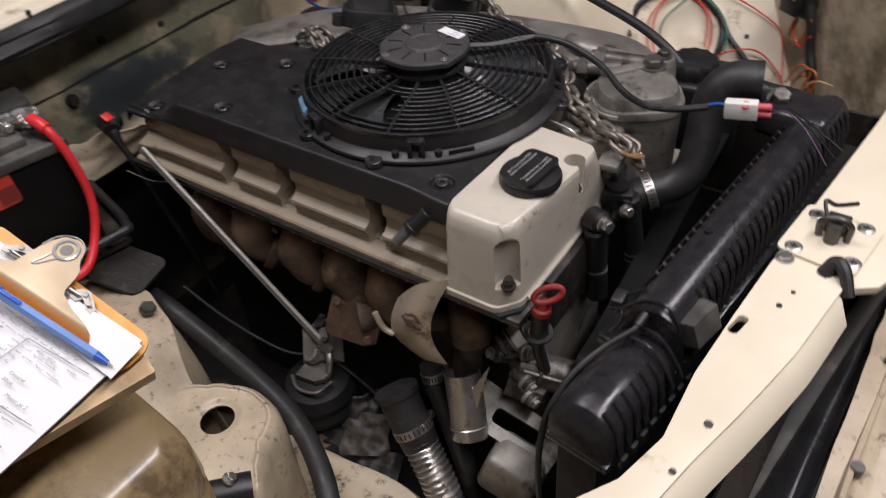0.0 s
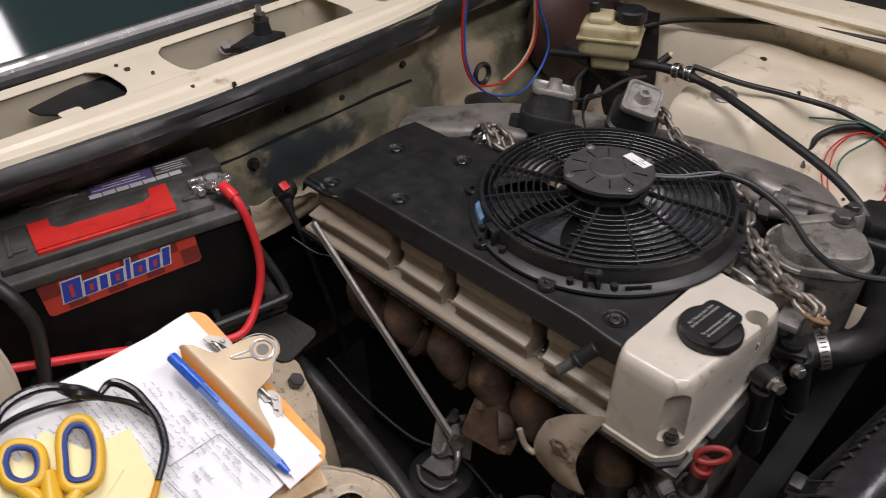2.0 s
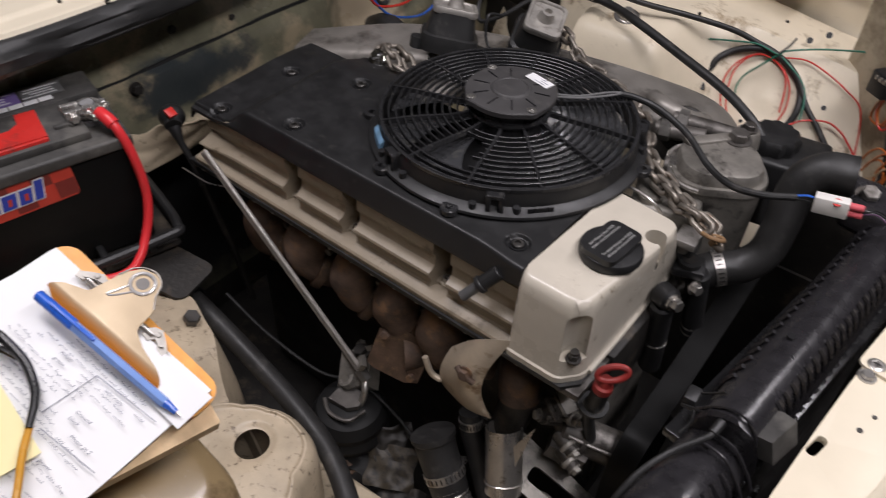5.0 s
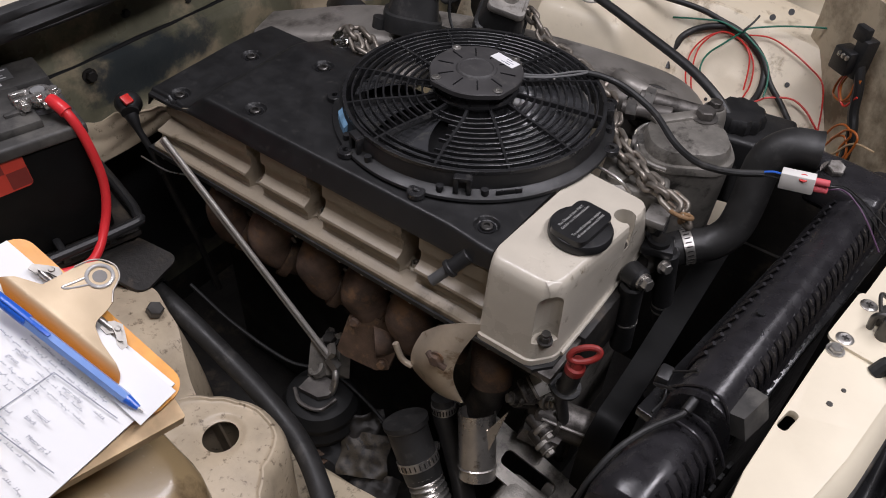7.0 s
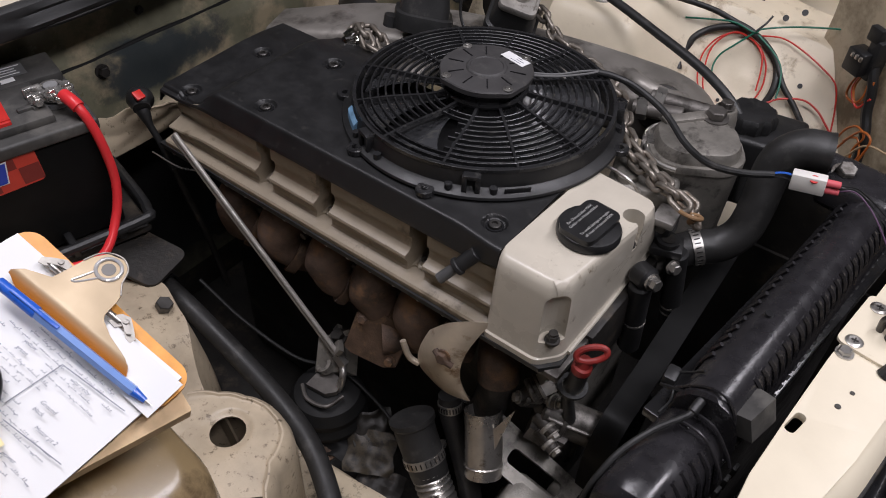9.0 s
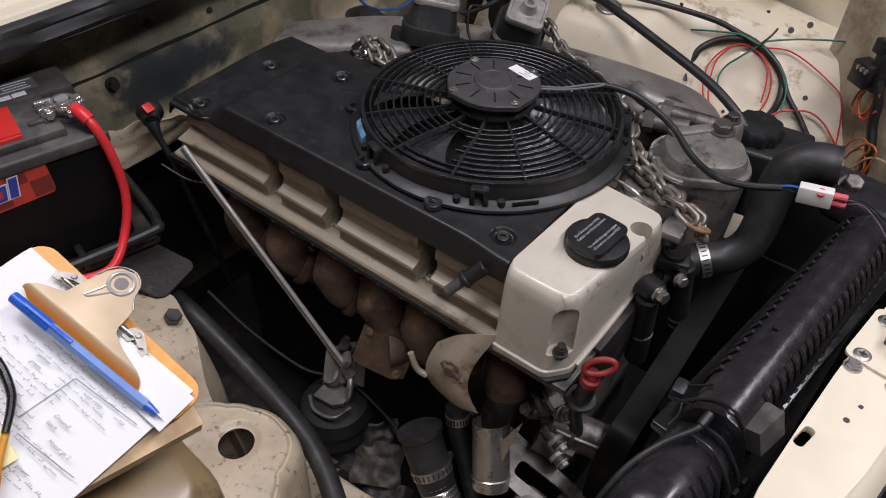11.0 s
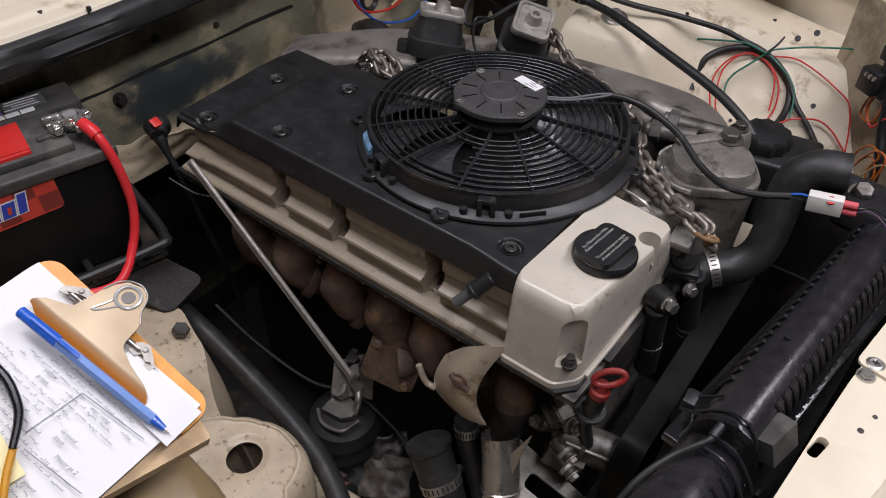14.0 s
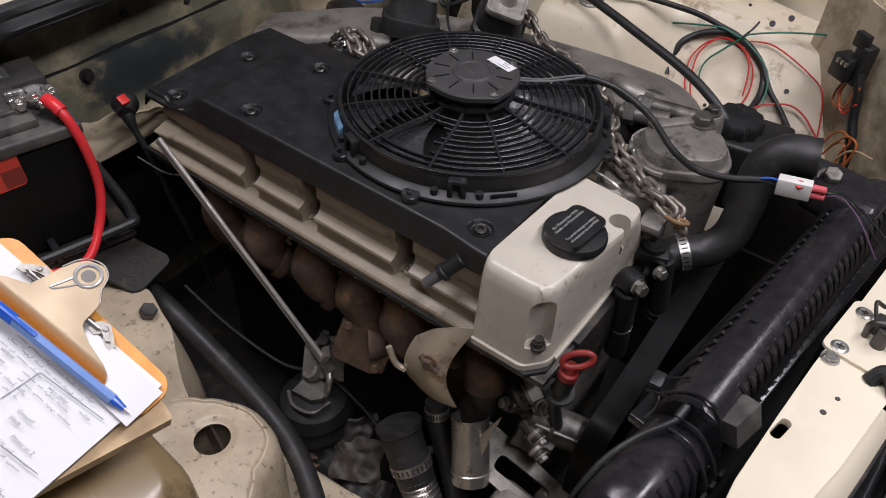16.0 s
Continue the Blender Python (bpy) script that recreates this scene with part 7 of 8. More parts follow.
bmesh.ops.triangle_fill(bm, use_beauty=True, edges=es); bmesh.ops.recalc_face_normals(bm, faces=bm.faces); bmesh.ops.solidify(bm, geom=list(bm.faces), thickness=0.006); bmesh.ops.transform(bm, matrix=BK, verts=bm.verts)
part("plate", bm, GREY_CAST, brk)
bm = B(); box(bm, (0.128, -0.072, 0.585), (0.075, 0.060, 0.075), Matrix.Rotation(radians(4), 3, "Z") @ Matrix.Rotation(0.3, 3, "Y"), 0.012, 3); part("casting", bm, GREY_CAST, brk)
bm = B(); cyl(bm, (0.140, -0.022, 0.602), (0.164, -0.027, 0.600), 0.0140, seg=22, bev=0.002); part("eye", bm, GREY_CAST, brk)
bm = B(); hexbolt(bm, (0.164, -0.027, 0.600), (1, -0.25, 0.05), 0.0085, 0.008); part("eye_bolt", bm, STEEL, brk)

# ---------- front of the engine ----------
arm = thing("belt_tensioner", (0.14, 0.12, 0.70), "pair of black belt tensioner dampers", "tensioner")
bm = B(); cyl(bm, (0.136, 0.112, 0.860), (0.138, 0.128, 0.735), 0.0140, seg=22, bev=0.003); part("damper", bm, BLACK_PLASTIC, arm)
bm = B(); cyl(bm, (0.146, 0.186, 0.862), (0.160, 0.200, 0.735), 0.0135, seg=22, bev=0.003); part("damper", bm, BLACK_PLASTIC, arm)
for p, q, r in (((0.1371, 0.1208, 0.792), (0.1371, 0.1212, 0.789), 0.0143), ((0.1560, 0.1960, 0.771), (0.1564, 0.1964, 0.768), 0.0138), ((0.1573, 0.1973, 0.760), (0.1576, 0.1976, 0.757), 0.0138)):
    bm = B(); cyl(bm, p, q, r, seg=22); part("damper_ring", bm, STEEL, arm)
bm = B(); cyl(bm, (0.124, 0.120, 0.868), (0.146, 0.111, 0.870), 0.0145, seg=24, bev=0.003); part("eye", bm, BLACK_PLASTIC, arm)
bm = B(); hexbolt(bm, (0.146, 0.111, 0.870), (1, -0.4, 0.15), 0.0080, 0.012); part("eye_bolt", bm, STEEL, arm)
bm = B(); box(bm, (0.1330, 0.1805, 0.8680), (0.038, 0.034, 0.012), Matrix.Rotation(0.35, 3, "Z"), 0.003); lathe(bm, [(0.0085, 0), (0.014, 0), (0.014, 0.006), (0.0085, 0.006)], (0.1330, 0.1785, 0.8740), seg=22, closed=True); box(bm, (0.1260, 0.1935, 0.8810), (0.012, 0.03, 0.02), None, 0.003); part("top_bracket", bm, BLACK_PLASTIC, arm)
bm = B(); cyl(bm, (0.1330, 0.1785, 0.8805), (0.1330, 0.1785, 0.8808), 0.0085, seg=18); part("bracket_hole", bm, DARK, arm)
bm = B(); hexbolt(bm, (0.150, 0.1670, 0.853), (1, -0.5, 0.2), 0.007, 0.010); part("small_bolt", bm, STEEL, arm)
bm = B(); lathe(bm, [(0, -0.030), (0.036, -0.030), (0.040, -0.024), (0.040, 0.004), (0.034, 0.010), (0.016, 0.014), (0.014, 0.024), (0, 0.024)], (0.108, 0.150, 0.752), (1, 0, 0), seg=32); cyl(bm, (0.112, 0.115, 0.80), (0.112, 0.150, 0.76), 0.018, seg=18, bev=0.003); part("water_pump", bm, GREY_CAST, eng, "dull alloy water pump body")
for a in range(5):
    bm = B(); hexbolt(bm, (0.113, 0.150 + 0.030 * math.cos(1.26 * a), 0.752 + 0.030 * math.sin(1.26 * a)), (1, 0, 0), 0.005, 0.008); part("pump_bolt", bm, STEEL, eng)
belt = thing("drive_belt", (0.18, 0.06, 0.55), "wide flat black drive belt on a pulley", "belt")
bp = smooth_path([(0.18, 0.44, 0.835), (0.18, 0.32, 0.806), (0.18, 0.18, 0.771), (0.18, 0.09, 0.747), (0.18, 0.05, 0.740), (0.18, 0.016, 0.734), (0.18, -0.012, 0.705), (0.18, -0.018, 0.660), (0.18, -0.012, 0.60), (0.18, 0.010, 0.56)], 8)
bm = B(); loft(bm, [[p + Vector((dx, 0, 0)) + Vector((0, (p.y - 0.05) * k, (p.z - 0.66) * k)) for dx, k in ((-0.016, 0.0), (0.016, 0.0), (0.016, -0.05), (-0.016, -0.05))] for p in bp]); part("band", bm, BATTERY_BLACK, belt)
bm = B(); lathe(bm, [(0, -0.014), (0.060, -0.014), (0.063, -0.010), (0.063, 0.010), (0.060, 0.014), (0.05, 0.010), (0.03, 0.016), (0, 0.016)], (0.18, 0.050, 0.668), (1, 0, 0), seg=40); part("pulley", bm, BELT_BLACK, belt)
rh = thing("radiator_hose", (0.2, 0.26, 0.83), "thick black moulded radiator hose, open upper end", "hose")
bm = B(); tube(bm, [(0.140, 0.216, 0.838), (0.1553, 0.229, 0.8435), (0.1790, 0.245, 0.8510), (0.1945, 0.262, 0.8712), (0.1965, 0.280, 0.9050), (0.1940, 0.295, 0.9340), (0.1980, 0.305, 0.9575), (0.2160, 0.314, 0.9740), (0.2440, 0.322, 0.9760)], 0.0225, seg=26, n=10, bore=0.0035, radii=lambda t: 0.0215 + 0.0022 * step(0.55, 0.9, t) + 0.0012 * step(0.97, 1.0, t)); part("hose", bm, HOSE_GREY, rh)
worm_clamp((0.1553, 0.229, 0.8435), (0.75, 0.60, 0.28), 0.0222, rh)
bm = B(); cyl(bm, (0.112, 0.19, 0.822), (0.150, 0.226, 0.841), 0.0205, seg=24, bev=0.002); part("outlet_neck", bm, CAST_ALU, rh)

flt = thing("oil_filter_housing", (0.095, 0.305, 0.80), "dull cast aluminium filter housing with bolted lid", "filter housing")
FM2 = Matrix.Rotation(0.55, 3, "Z")
def filter_ring(w, h, r, z, k=1.0):
    return [Vector((0.100, 0.298, z)) + FM2 @ Vector((k * x, k * y, 0)) for x, y in rounded(w, h, r, 6)]
bm = B(); loft(bm, [filter_ring(0.118, 0.100, 0.040, z, k) for z, k in ((0.78, 0.90), (0.85, 0.93), (0.922, 0.96), (0.924, 1.0), (0.932, 1.0), (0.934, 0.985))]); part("body", bm, GREY_CAST, flt, smooth=40)
bm = B(); loft(bm, [filter_ring(0.112, 0.094, 0.038, z, k) for z, k in ((0.933, 0.94), (0.944, 0.92), (0.949, 0.87), (0.951, 0.76))]); part("lid", bm, GREY_CAST, flt, smooth=40)
for c, h in ((Vector((0.101, 0.344, 0.905)), 0.044), (Vector((0.100, 0.384, 0.90)), 0.046)):
    bm = B(); lathe(bm, [(0, 0), (0.020, 0), (0.018, h * 0.7), (0.0155, h * 0.95), (0.014, h), (0, h)], c, seg=24); part("bolt_boss", bm, GREY_CAST, flt)
for c, r in ((Vector((0.101, 0.344, 0.949)), 0.0125), (Vector((0.100, 0.384, 0.946)), 0.0085)):
    bm = B(); hexbolt(bm, c, (0, 0, 1), r, r * 1.2); part("lid_bolt", bm, ALU_DARK, flt)
bm = B(); tube(bm, filter_ring(0.122, 0.104, 0.042, 0.930)[8:20], 0.0028, seg=8, n=2); part("wire_bail", bm, STEEL, flt)
bm = B(); box(bm, (0.074, 0.322, 0.950), (0.070, 0.018, 0.010), Matrix.Rotation(0.9, 3, "Z"), 0.004); part("lid_web", bm, GREY_CAST, flt)
for p, q, r in (((0.000, 0.318, 0.938), (0.062, 0.336, 0.942), 0.0105), ((0.005, 0.362, 0.935), (0.090, 0.385, 0.930), 0.0115), ((0.040, 0.270, 0.925), (0.085, 0.285, 0.925), 0.011)):
    bm = B(); cyl(bm, p, q, r, seg=18, bev=0.001); part("oil_pipe", bm, ALU_DARK, flt)
    d = (Vector(q) - Vector(p)).normalized()
    bm = B(); cyl(bm, Vector(p) + d * 0.006, Vector(p) + d * 0.020, r * 1.35, seg=6, bev=0.001); part("pipe_nut", bm, STEEL, flt)
SHIFT = Vector((-0.003, -0.006, 0.002))
res = thing("power_steering_reservoir", (0.14, 0.465, 0.78), "black fluid reservoir with knurled screw cap", "reservoir")
bm = B(); box(bm, Vector((0.146, 0.468, 0.838)) + SHIFT, (0.105, 0.095, 0.108), Matrix.Rotation(0.15, 3, "Z"), 0.008, 3); cyl(bm, Vector((0.122, 0.462, 0.88)) + SHIFT, Vector((0.122, 0.462, 0.893)) + SHIFT, 0.028, seg=28); part("tank", bm, BLACK_PLASTIC, res)
bm = B(); loft(bm, [[Vector((0.122 + r * (1 + 0.06 * math.sin(11 * a) ** 3) * math.cos(a), 0.462 + r * (1 + 0.06 * math.sin(11 * a) ** 3) * math.sin(a), z)) + SHIFT for a in np.linspace(0, 2 * math.pi, 97)[:-1]] for r, z in ((0.033, 0.892), (0.0345, 0.894), (0.0345, 0.908), (0.031, 0.913))]); part("cap", bm, BLACK_PLASTIC, res)

# ---------- intake side ----------
intake = thing("intake_manifold", (-0.2, 0.42, 0.78), "dull grey cast aluminium intake manifold", "intake manifold")
PL = smooth_path([(-0.60, 0.255, 0.850), (-0.52, 0.285, 0.868), (-0.44, 0.325, 0.880), (-0.32, 0.375, 0.884), (-0.18, 0.415, 0.880), (-0.06, 0.446, 0.872), (0.01, 0.462, 0.862), (0.045, 0.468, 0.835)], 5)
bm = B()
secs = []
for i, p in enumerate(PL):
    d = (PL[min(i + 1, len(PL) - 1)] - PL[max(i - 1, 0)]).normalized()
    side = Vector((0, 0, 1)).cross(d).normalized()
    w = 0.100 + 0.030 * math.sin(math.pi * i / (len(PL) - 1))
    secs.append([p + side * x + side.cross(d) * -y for x, y in rounded(w, 0.074, 0.020, 5)])
loft(bm, secs); part("plenum", bm, INTAKE_ALU, intake, smooth=50)
for k in range(5):
    x = -0.42 + 0.085 * k
    bm = B(); tube(bm, [(x, 0.34 + 0.02 * k, 0.88), (x - 0.004, 0.27 + 0.012 * k, 0.87), (x - 0.006, 0.20, 0.845)], 0.026, seg=18); part("runner", bm, INTAKE_ALU, intake)
bm = B(); lathe(bm, [(0.022, 0), (0.034, 0), (0.034, 0.006), (0.030, 0.010), (0.022, 0.010)], (0.008, 0.408, 0.895), (0.2, -0.9, 0.3), seg=28, closed=True); lathe(bm, [(0, 0), (0.022, 0), (0.022, 0.004), (0, 0.004)], (0.008, 0.408, 0.895), (0.2, -0.9, 0.3), seg=24); part("throttle_flange", bm, DARK, intake)
bm = B(); tube(bm, [(-0.04, 0.390, 0.935), (-0.012, 0.370, 0.940), (0.018, 0.380, 0.930), (0.03, 0.42, 0.91)], 0.013, seg=14); part("flange_lug", bm, INTAKE_ALU, intake)
bm = B(); hexbolt(bm, (-0.398, 0.214, 0.936), (-0.2, -0.3, 1), 0.011, 0.014); cyl(bm, (-0.398, 0.214, 0.915), (-0.398, 0.214, 0.937), 0.017, seg=20); part("lifting_bolt", bm, CHROME, intake)


def top_mount(c, axis, spin, seed):
    """A used rubber engine mount lying on the manifold: cup, rubber block and alloy top plate."""
    th = thing("engine_mount", c, "used black rubber engine mount with alloy top", "engine mount", "engine mounts on the manifold")
    A = Vector(axis).normalized()
    M = Matrix.Translation(c) @ frame_z(A).to_4x4() @ Matrix.Rotation(spin, 4, "Z")
    bm = B(); loft(bm, [[M @ Vector((k * x, k * y, z)) for x, y in rounded(0.086, 0.078, 0.020, 5)] for z, k in ((-0.012, 0.8), (-0.010, 0.96), (0.006, 1.0), (0.014, 0.97), (0.016, 0.86), (0.040, 0.74), (0.048, 0.72))]); part("rubber_block", bm, RUBBER, th, smooth=50)
    bm = B(); loft(bm, [[M @ Vector((k * x, k * y, z)) for x, y in rounded(0.066, 0.056, 0.010, 4)] for z, k in ((0.046, 0.98), (0.048, 1.0), (0.054, 1.0), (0.056, 0.97), (0.0562, 0.84), (0.0535, 0.80), (0.0535, 0.3))]); part("top_plate", bm, ALU_BRIGHT, th, smooth=40)
    bm = B(); loft(bm, [[M @ Vector((r * math.cos(a), r * math.sin(a), z)) for a in np.linspace(0, 2 * math.pi, 21)[:-1]] for r, z in ((0.013, 0.0535), (0.010, 0.062), (0.0095, 0.067), (0.0055, 0.067), (0.005, 0.060))]); part("threaded_boss", bm, ALU_BRIGHT, th)
    for sx in (-1, 1):
        bm = B(); loft(bm, [[M @ Vector((sx * 0.046 + 0.011 * math.cos(a), 0.012 + 0.013 * math.sin(a), z)) for a in np.linspace(0, 2 * math.pi, 15)[:-1]] for z in (-0.012, 0.004)]); part("foot_ear", bm, RUBBER, th)
top_mount(Vector((-0.338, 0.300, 0.952)), (0.02, 0.26, 0.95), 0.75, 1)
top_mount(Vector((-0.240, 0.388, 0.950)), (0.34, -0.16, 0.92), 0.85, 2)
bm = B(); tube(bm, [(-0.278, 0.352, 0.995), (-0.288, 0.330, 1.000), (-0.283, 0.318, 0.975), (-0.268, 0.312, 0.955), (-0.262, 0.318, 0.945)], 0.0022, seg=8); solo("cable_tie", bm, WIRE_BLACK, "thin black cable tie round a mount", "cable tie")


def chain(name, pts, label, pitch=0.0215, r=0.0034, seed=0):
    th = thing(name, pts[0], label, "chain")
    path = smooth_path(pts, 40)
    acc, last, k = 0.0, path[0], 0
    mesh = None
    for p, q in zip(path, path[1:]):
        acc += (q - p).length
        if acc >= pitch:
            acc -= pitch
            c, d = (q + last) / 2, (q - last).normalized()
            random.seed(seed * 100 + k)
            M = Matrix.Translation(c) @ frame_z(d).to_4x4() @ Matrix.Rotation((k % 2) * math.pi / 2 + random.uniform(-0.35, 0.35) + 0.6, 4, "Z")
            if mesh is None:
                b = B()
                L, W = 0.0132, 0.0072
                loop = [Vector((W * math.cos(a), 0, (L - W * 0.9) * (1 if math.sin(a) > 0 else -1) + W * math.sin(a))) for a in np.linspace(0.02, 2 * math.pi + 0.02, 25)[:-1]]
                tube(b, loop, r, seg=10, n=0, closed=True)
                mesh = part("chain_link", b, CHAIN, th, smooth=60, base=th.location)
                first, mesh = mesh, mesh.data
                mesh.transform(Matrix.Translation(th.location))
                first.matrix_basis = Matrix.Translation(-th.location) @ M
            else:
                ob = new("chain_link", mesh)
                ob.parent = th
                ob.matrix_basis = Matrix.Translation(-th.location) @ M
            last, k = q.copy(), k + 1
    return th
chain("lifting_chain", [(-0.412, 0.226, 0.945), (-0.385, 0.222, 0.955), (-0.362, 0.205, 0.946), (-0.340, 0.205, 0.94), (-0.30, 0.22, 0.935)], "short end of steel lifting chain on the manifold", seed=1)
chain("lifting_chain", [(-0.395, 0.222, 0.950), (-0.372, 0.235, 0.952), (-0.350, 0.222, 0.946), (-0.335, 0.215, 0.938)], "short end of steel lifting chain on the manifold", seed=2)
chain("lifting_chain", [(-0.245, 0.425, 0.955), (-0.205, 0.408, 0.972), (-0.178, 0.395, 0.962), (-0.150, 0.378, 0.952), (-0.115, 0.37, 0.952), (-0.080, 0.355, 0.950), (-0.045, 0.338, 0.950), (-0.010, 0.305, 0.948), (0.010, 0.262, 0.944), (0.030, 0.232, 0.938), (0.058, 0.214, 0.938), (0.088, 0.196, 0.940), (0.112, 0.176, 0.944), (0.135, 0.172, 0.946), (0.152, 0.160, 0.938)], "galvanised steel lifting chain draped round the fan", seed=3)
chain("lifting_chain", [(0.000, 0.300, 0.935), (0.020, 0.265, 0.936), (0.036, 0.248, 0.935), (0.064, 0.232, 0.932), (0.092, 0.210, 0.932), (0.122, 0.194, 0.934), (0.148, 0.186, 0.930), (0.160, 0.172, 0.922), (0.156, 0.160, 0.915)], "second strand of steel lifting chain by the filter", seed=4)
bm = B(); tube(bm, [(0.136, 0.166, 0.936), (0.146, 0.158, 0.940), (0.158, 0.158, 0.940), (0.164, 0.167, 0.936), (0.158, 0.175, 0.932), (0.146, 0.172, 0.932), (0.136, 0.166, 0.936)], 0.0026, seg=10); cyl(bm, (0.152, 0.172, 0.922), (0.158, 0.160, 0.938), 0.0040, seg=12); solo("rusty_shackle", bm, RUST_LIGHT, "small rusty shackle at the chain end", "shackle")
bm = B(); tube(bm, [(0.034, 0.172, 0.946), (0.054, 0.166, 0.950), (0.074, 0.166, 0.945), (0.088, 0.170, 0.932)], 0.0020, seg=8); solo("bent_wire", bm, STEEL, "bent steel wire behind the valve cover", "wire")

# brake parts
br = thing("brake_fluid_reservoir", (-0.41, 0.57, 0.92), "yellowed brake fluid reservoir with black cap", "reservoir")
bm = B(); RB = Matrix.Rotation(0.45, 3, "Z"); box(bm, (-0.415, 0.575, 0.985), (0.105, 0.070, 0.062), RB, 0.012, 3); box(bm, (-0.415, 0.575, 0.990), (0.111, 0.076, 0.006), RB, 0.002); box(bm, (-0.43, 0.565, 1.018), (0.045, 0.050, 0.02), RB, 0.008, 3); box(bm, (-0.41, 0.578, 0.945), (0.070, 0.050, 0.03), RB, 0.008, 3); part("tank", bm, TANK_CREAM, br)
bm = B(); lathe(bm, [(0, 0), (0.026, 0), (0.027, 0.003), (0.027, 0.018), (0.023, 0.021), (0, 0.021)], (-0.388, 0.592, 1.016), seg=28); part("cap", bm, BLACK_PLASTIC, br)
bm = B(); cyl(bm, (-0.445, 0.562, 1.026), (-0.445, 0.562, 1.046), 0.010, seg=16, bev=0.002); part("sensor", bm, BLACK_PLASTIC, br)
bst = thing("brake_booster", (-0.58, 0.57, 0.80), "dark red-brown round brake booster", "brake booster")
bm = B(); lathe(bm, [(0.0, 0.0), (0.115, 0.0), (0.128, 0.012), (0.128, 0.030), (0.110, 0.055), (0.06, 0.075), (0.03, 0.08), (0, 0.08)], (-0.655, 0.765, 0.905), (1, -0.12, 0.05), seg=44); part("drum", bm, BOOSTER, bst)
bm = B(); cyl(bm, (-0.58, 0.68, 0.885), (-0.35, 0.595, 0.890), 0.016, seg=20, bev=0.004); part("master_cylinder", bm, DARK, bst)
hz = thing("vacuum_hose", (-0.3, 0.58, 0.94), "long black vacuum hose with steel clamps", "hose")
HP = [(-0.533, 0.560, 0.927), (-0.467, 0.565, 0.937), (-0.413, 0.575, 0.939), (-0.357, 0.585, 0.947), (-0.301, 0.592, 0.951), (-0.224, 0.583, 0.950), (-0.148, 0.540, 0.957), (-0.070, 0.508, 0.951), (0.020, 0.472, 0.942), (0.070, 0.452, 0.930), (0.104, 0.440, 0.912), (0.127, 0.430, 0.888), (0.143, 0.420, 0.850), (0.15, 0.41, 0.80)]
bm = B(); tube(bm, HP, 0.0095, seg=14, radii=lambda t: 0.0070 if t < 0.1 else 0.0088 if t < 0.36 else 0.0068); part("hose", bm, RUBBER, hz)
worm_clamp((-0.285, 0.588, 0.9545), (1, 0.2, 0.03), 0.0110, hz); worm_clamp((-0.262, 0.590, 0.955), (1, 0.1, 0.05), 0.0110, hz)
bm = B(); cyl(bm, (-0.450, 0.568, 0.936), (-0.430, 0.572, 0.937), 0.0165, seg=16, bev=0.002); part("check_valve", bm, BLACK_PLASTIC, hz)
# pale yellow tip put in for a bright highlight on the valve
bm = B(); cyl(bm, (-0.312, 0.602, 0.966), (-0.308, 0.606, 0.974), 0.0035, seg=10); part("highlight_tip", bm, NOTE_YELLOW, hz)
bm = B(); tube(bm, [(-0.44, 0.555, 0.93), (-0.45, 0.53, 0.90), (-0.43, 0.51, 0.88), (-0.39, 0.52, 0.90), (-0.36, 0.55, 0.925), (-0.33, 0.57, 0.935)], 0.004, seg=8); part("branch_hose", bm, RUBBER, hz)
bm = B(); cyl(bm, (-0.322, 0.590, 0.955), (-0.310, 0.604, 0.970), 0.007, seg=14, bev=0.001); part("tee_stub", bm, BLACK_PLASTIC, hz)
bm = B(); tube(bm, [(-0.52, 0.80, 0.90), (-0.45, 0.845, 0.925), (-0.36, 0.862, 0.945), (-0.24, 0.866, 0.968), (-0.10, 0.868, 0.978), (0.08, 0.866, 0.985), (0.22, 0.82, 0.99)], 0.005, seg=10); solo("bonnet_cable", bm, WIRE_BLACK, "thin black cable along the wing rail", "cable")
WC = Vector((0.005, 0.705, 0.832)); WN = Vector((0.12, -0.80, 0.58)).normalized(); WR = frame_z(WN)
def on_wing(pts, lift):
    """Places given in millimetres along and up the sloping wing face."""
    return [WC + WR @ Vector((a * 0.001, b * 0.001, lift + 0.002 * math.sin(0.11 * a + 0.07 * b))) for a, b in pts]
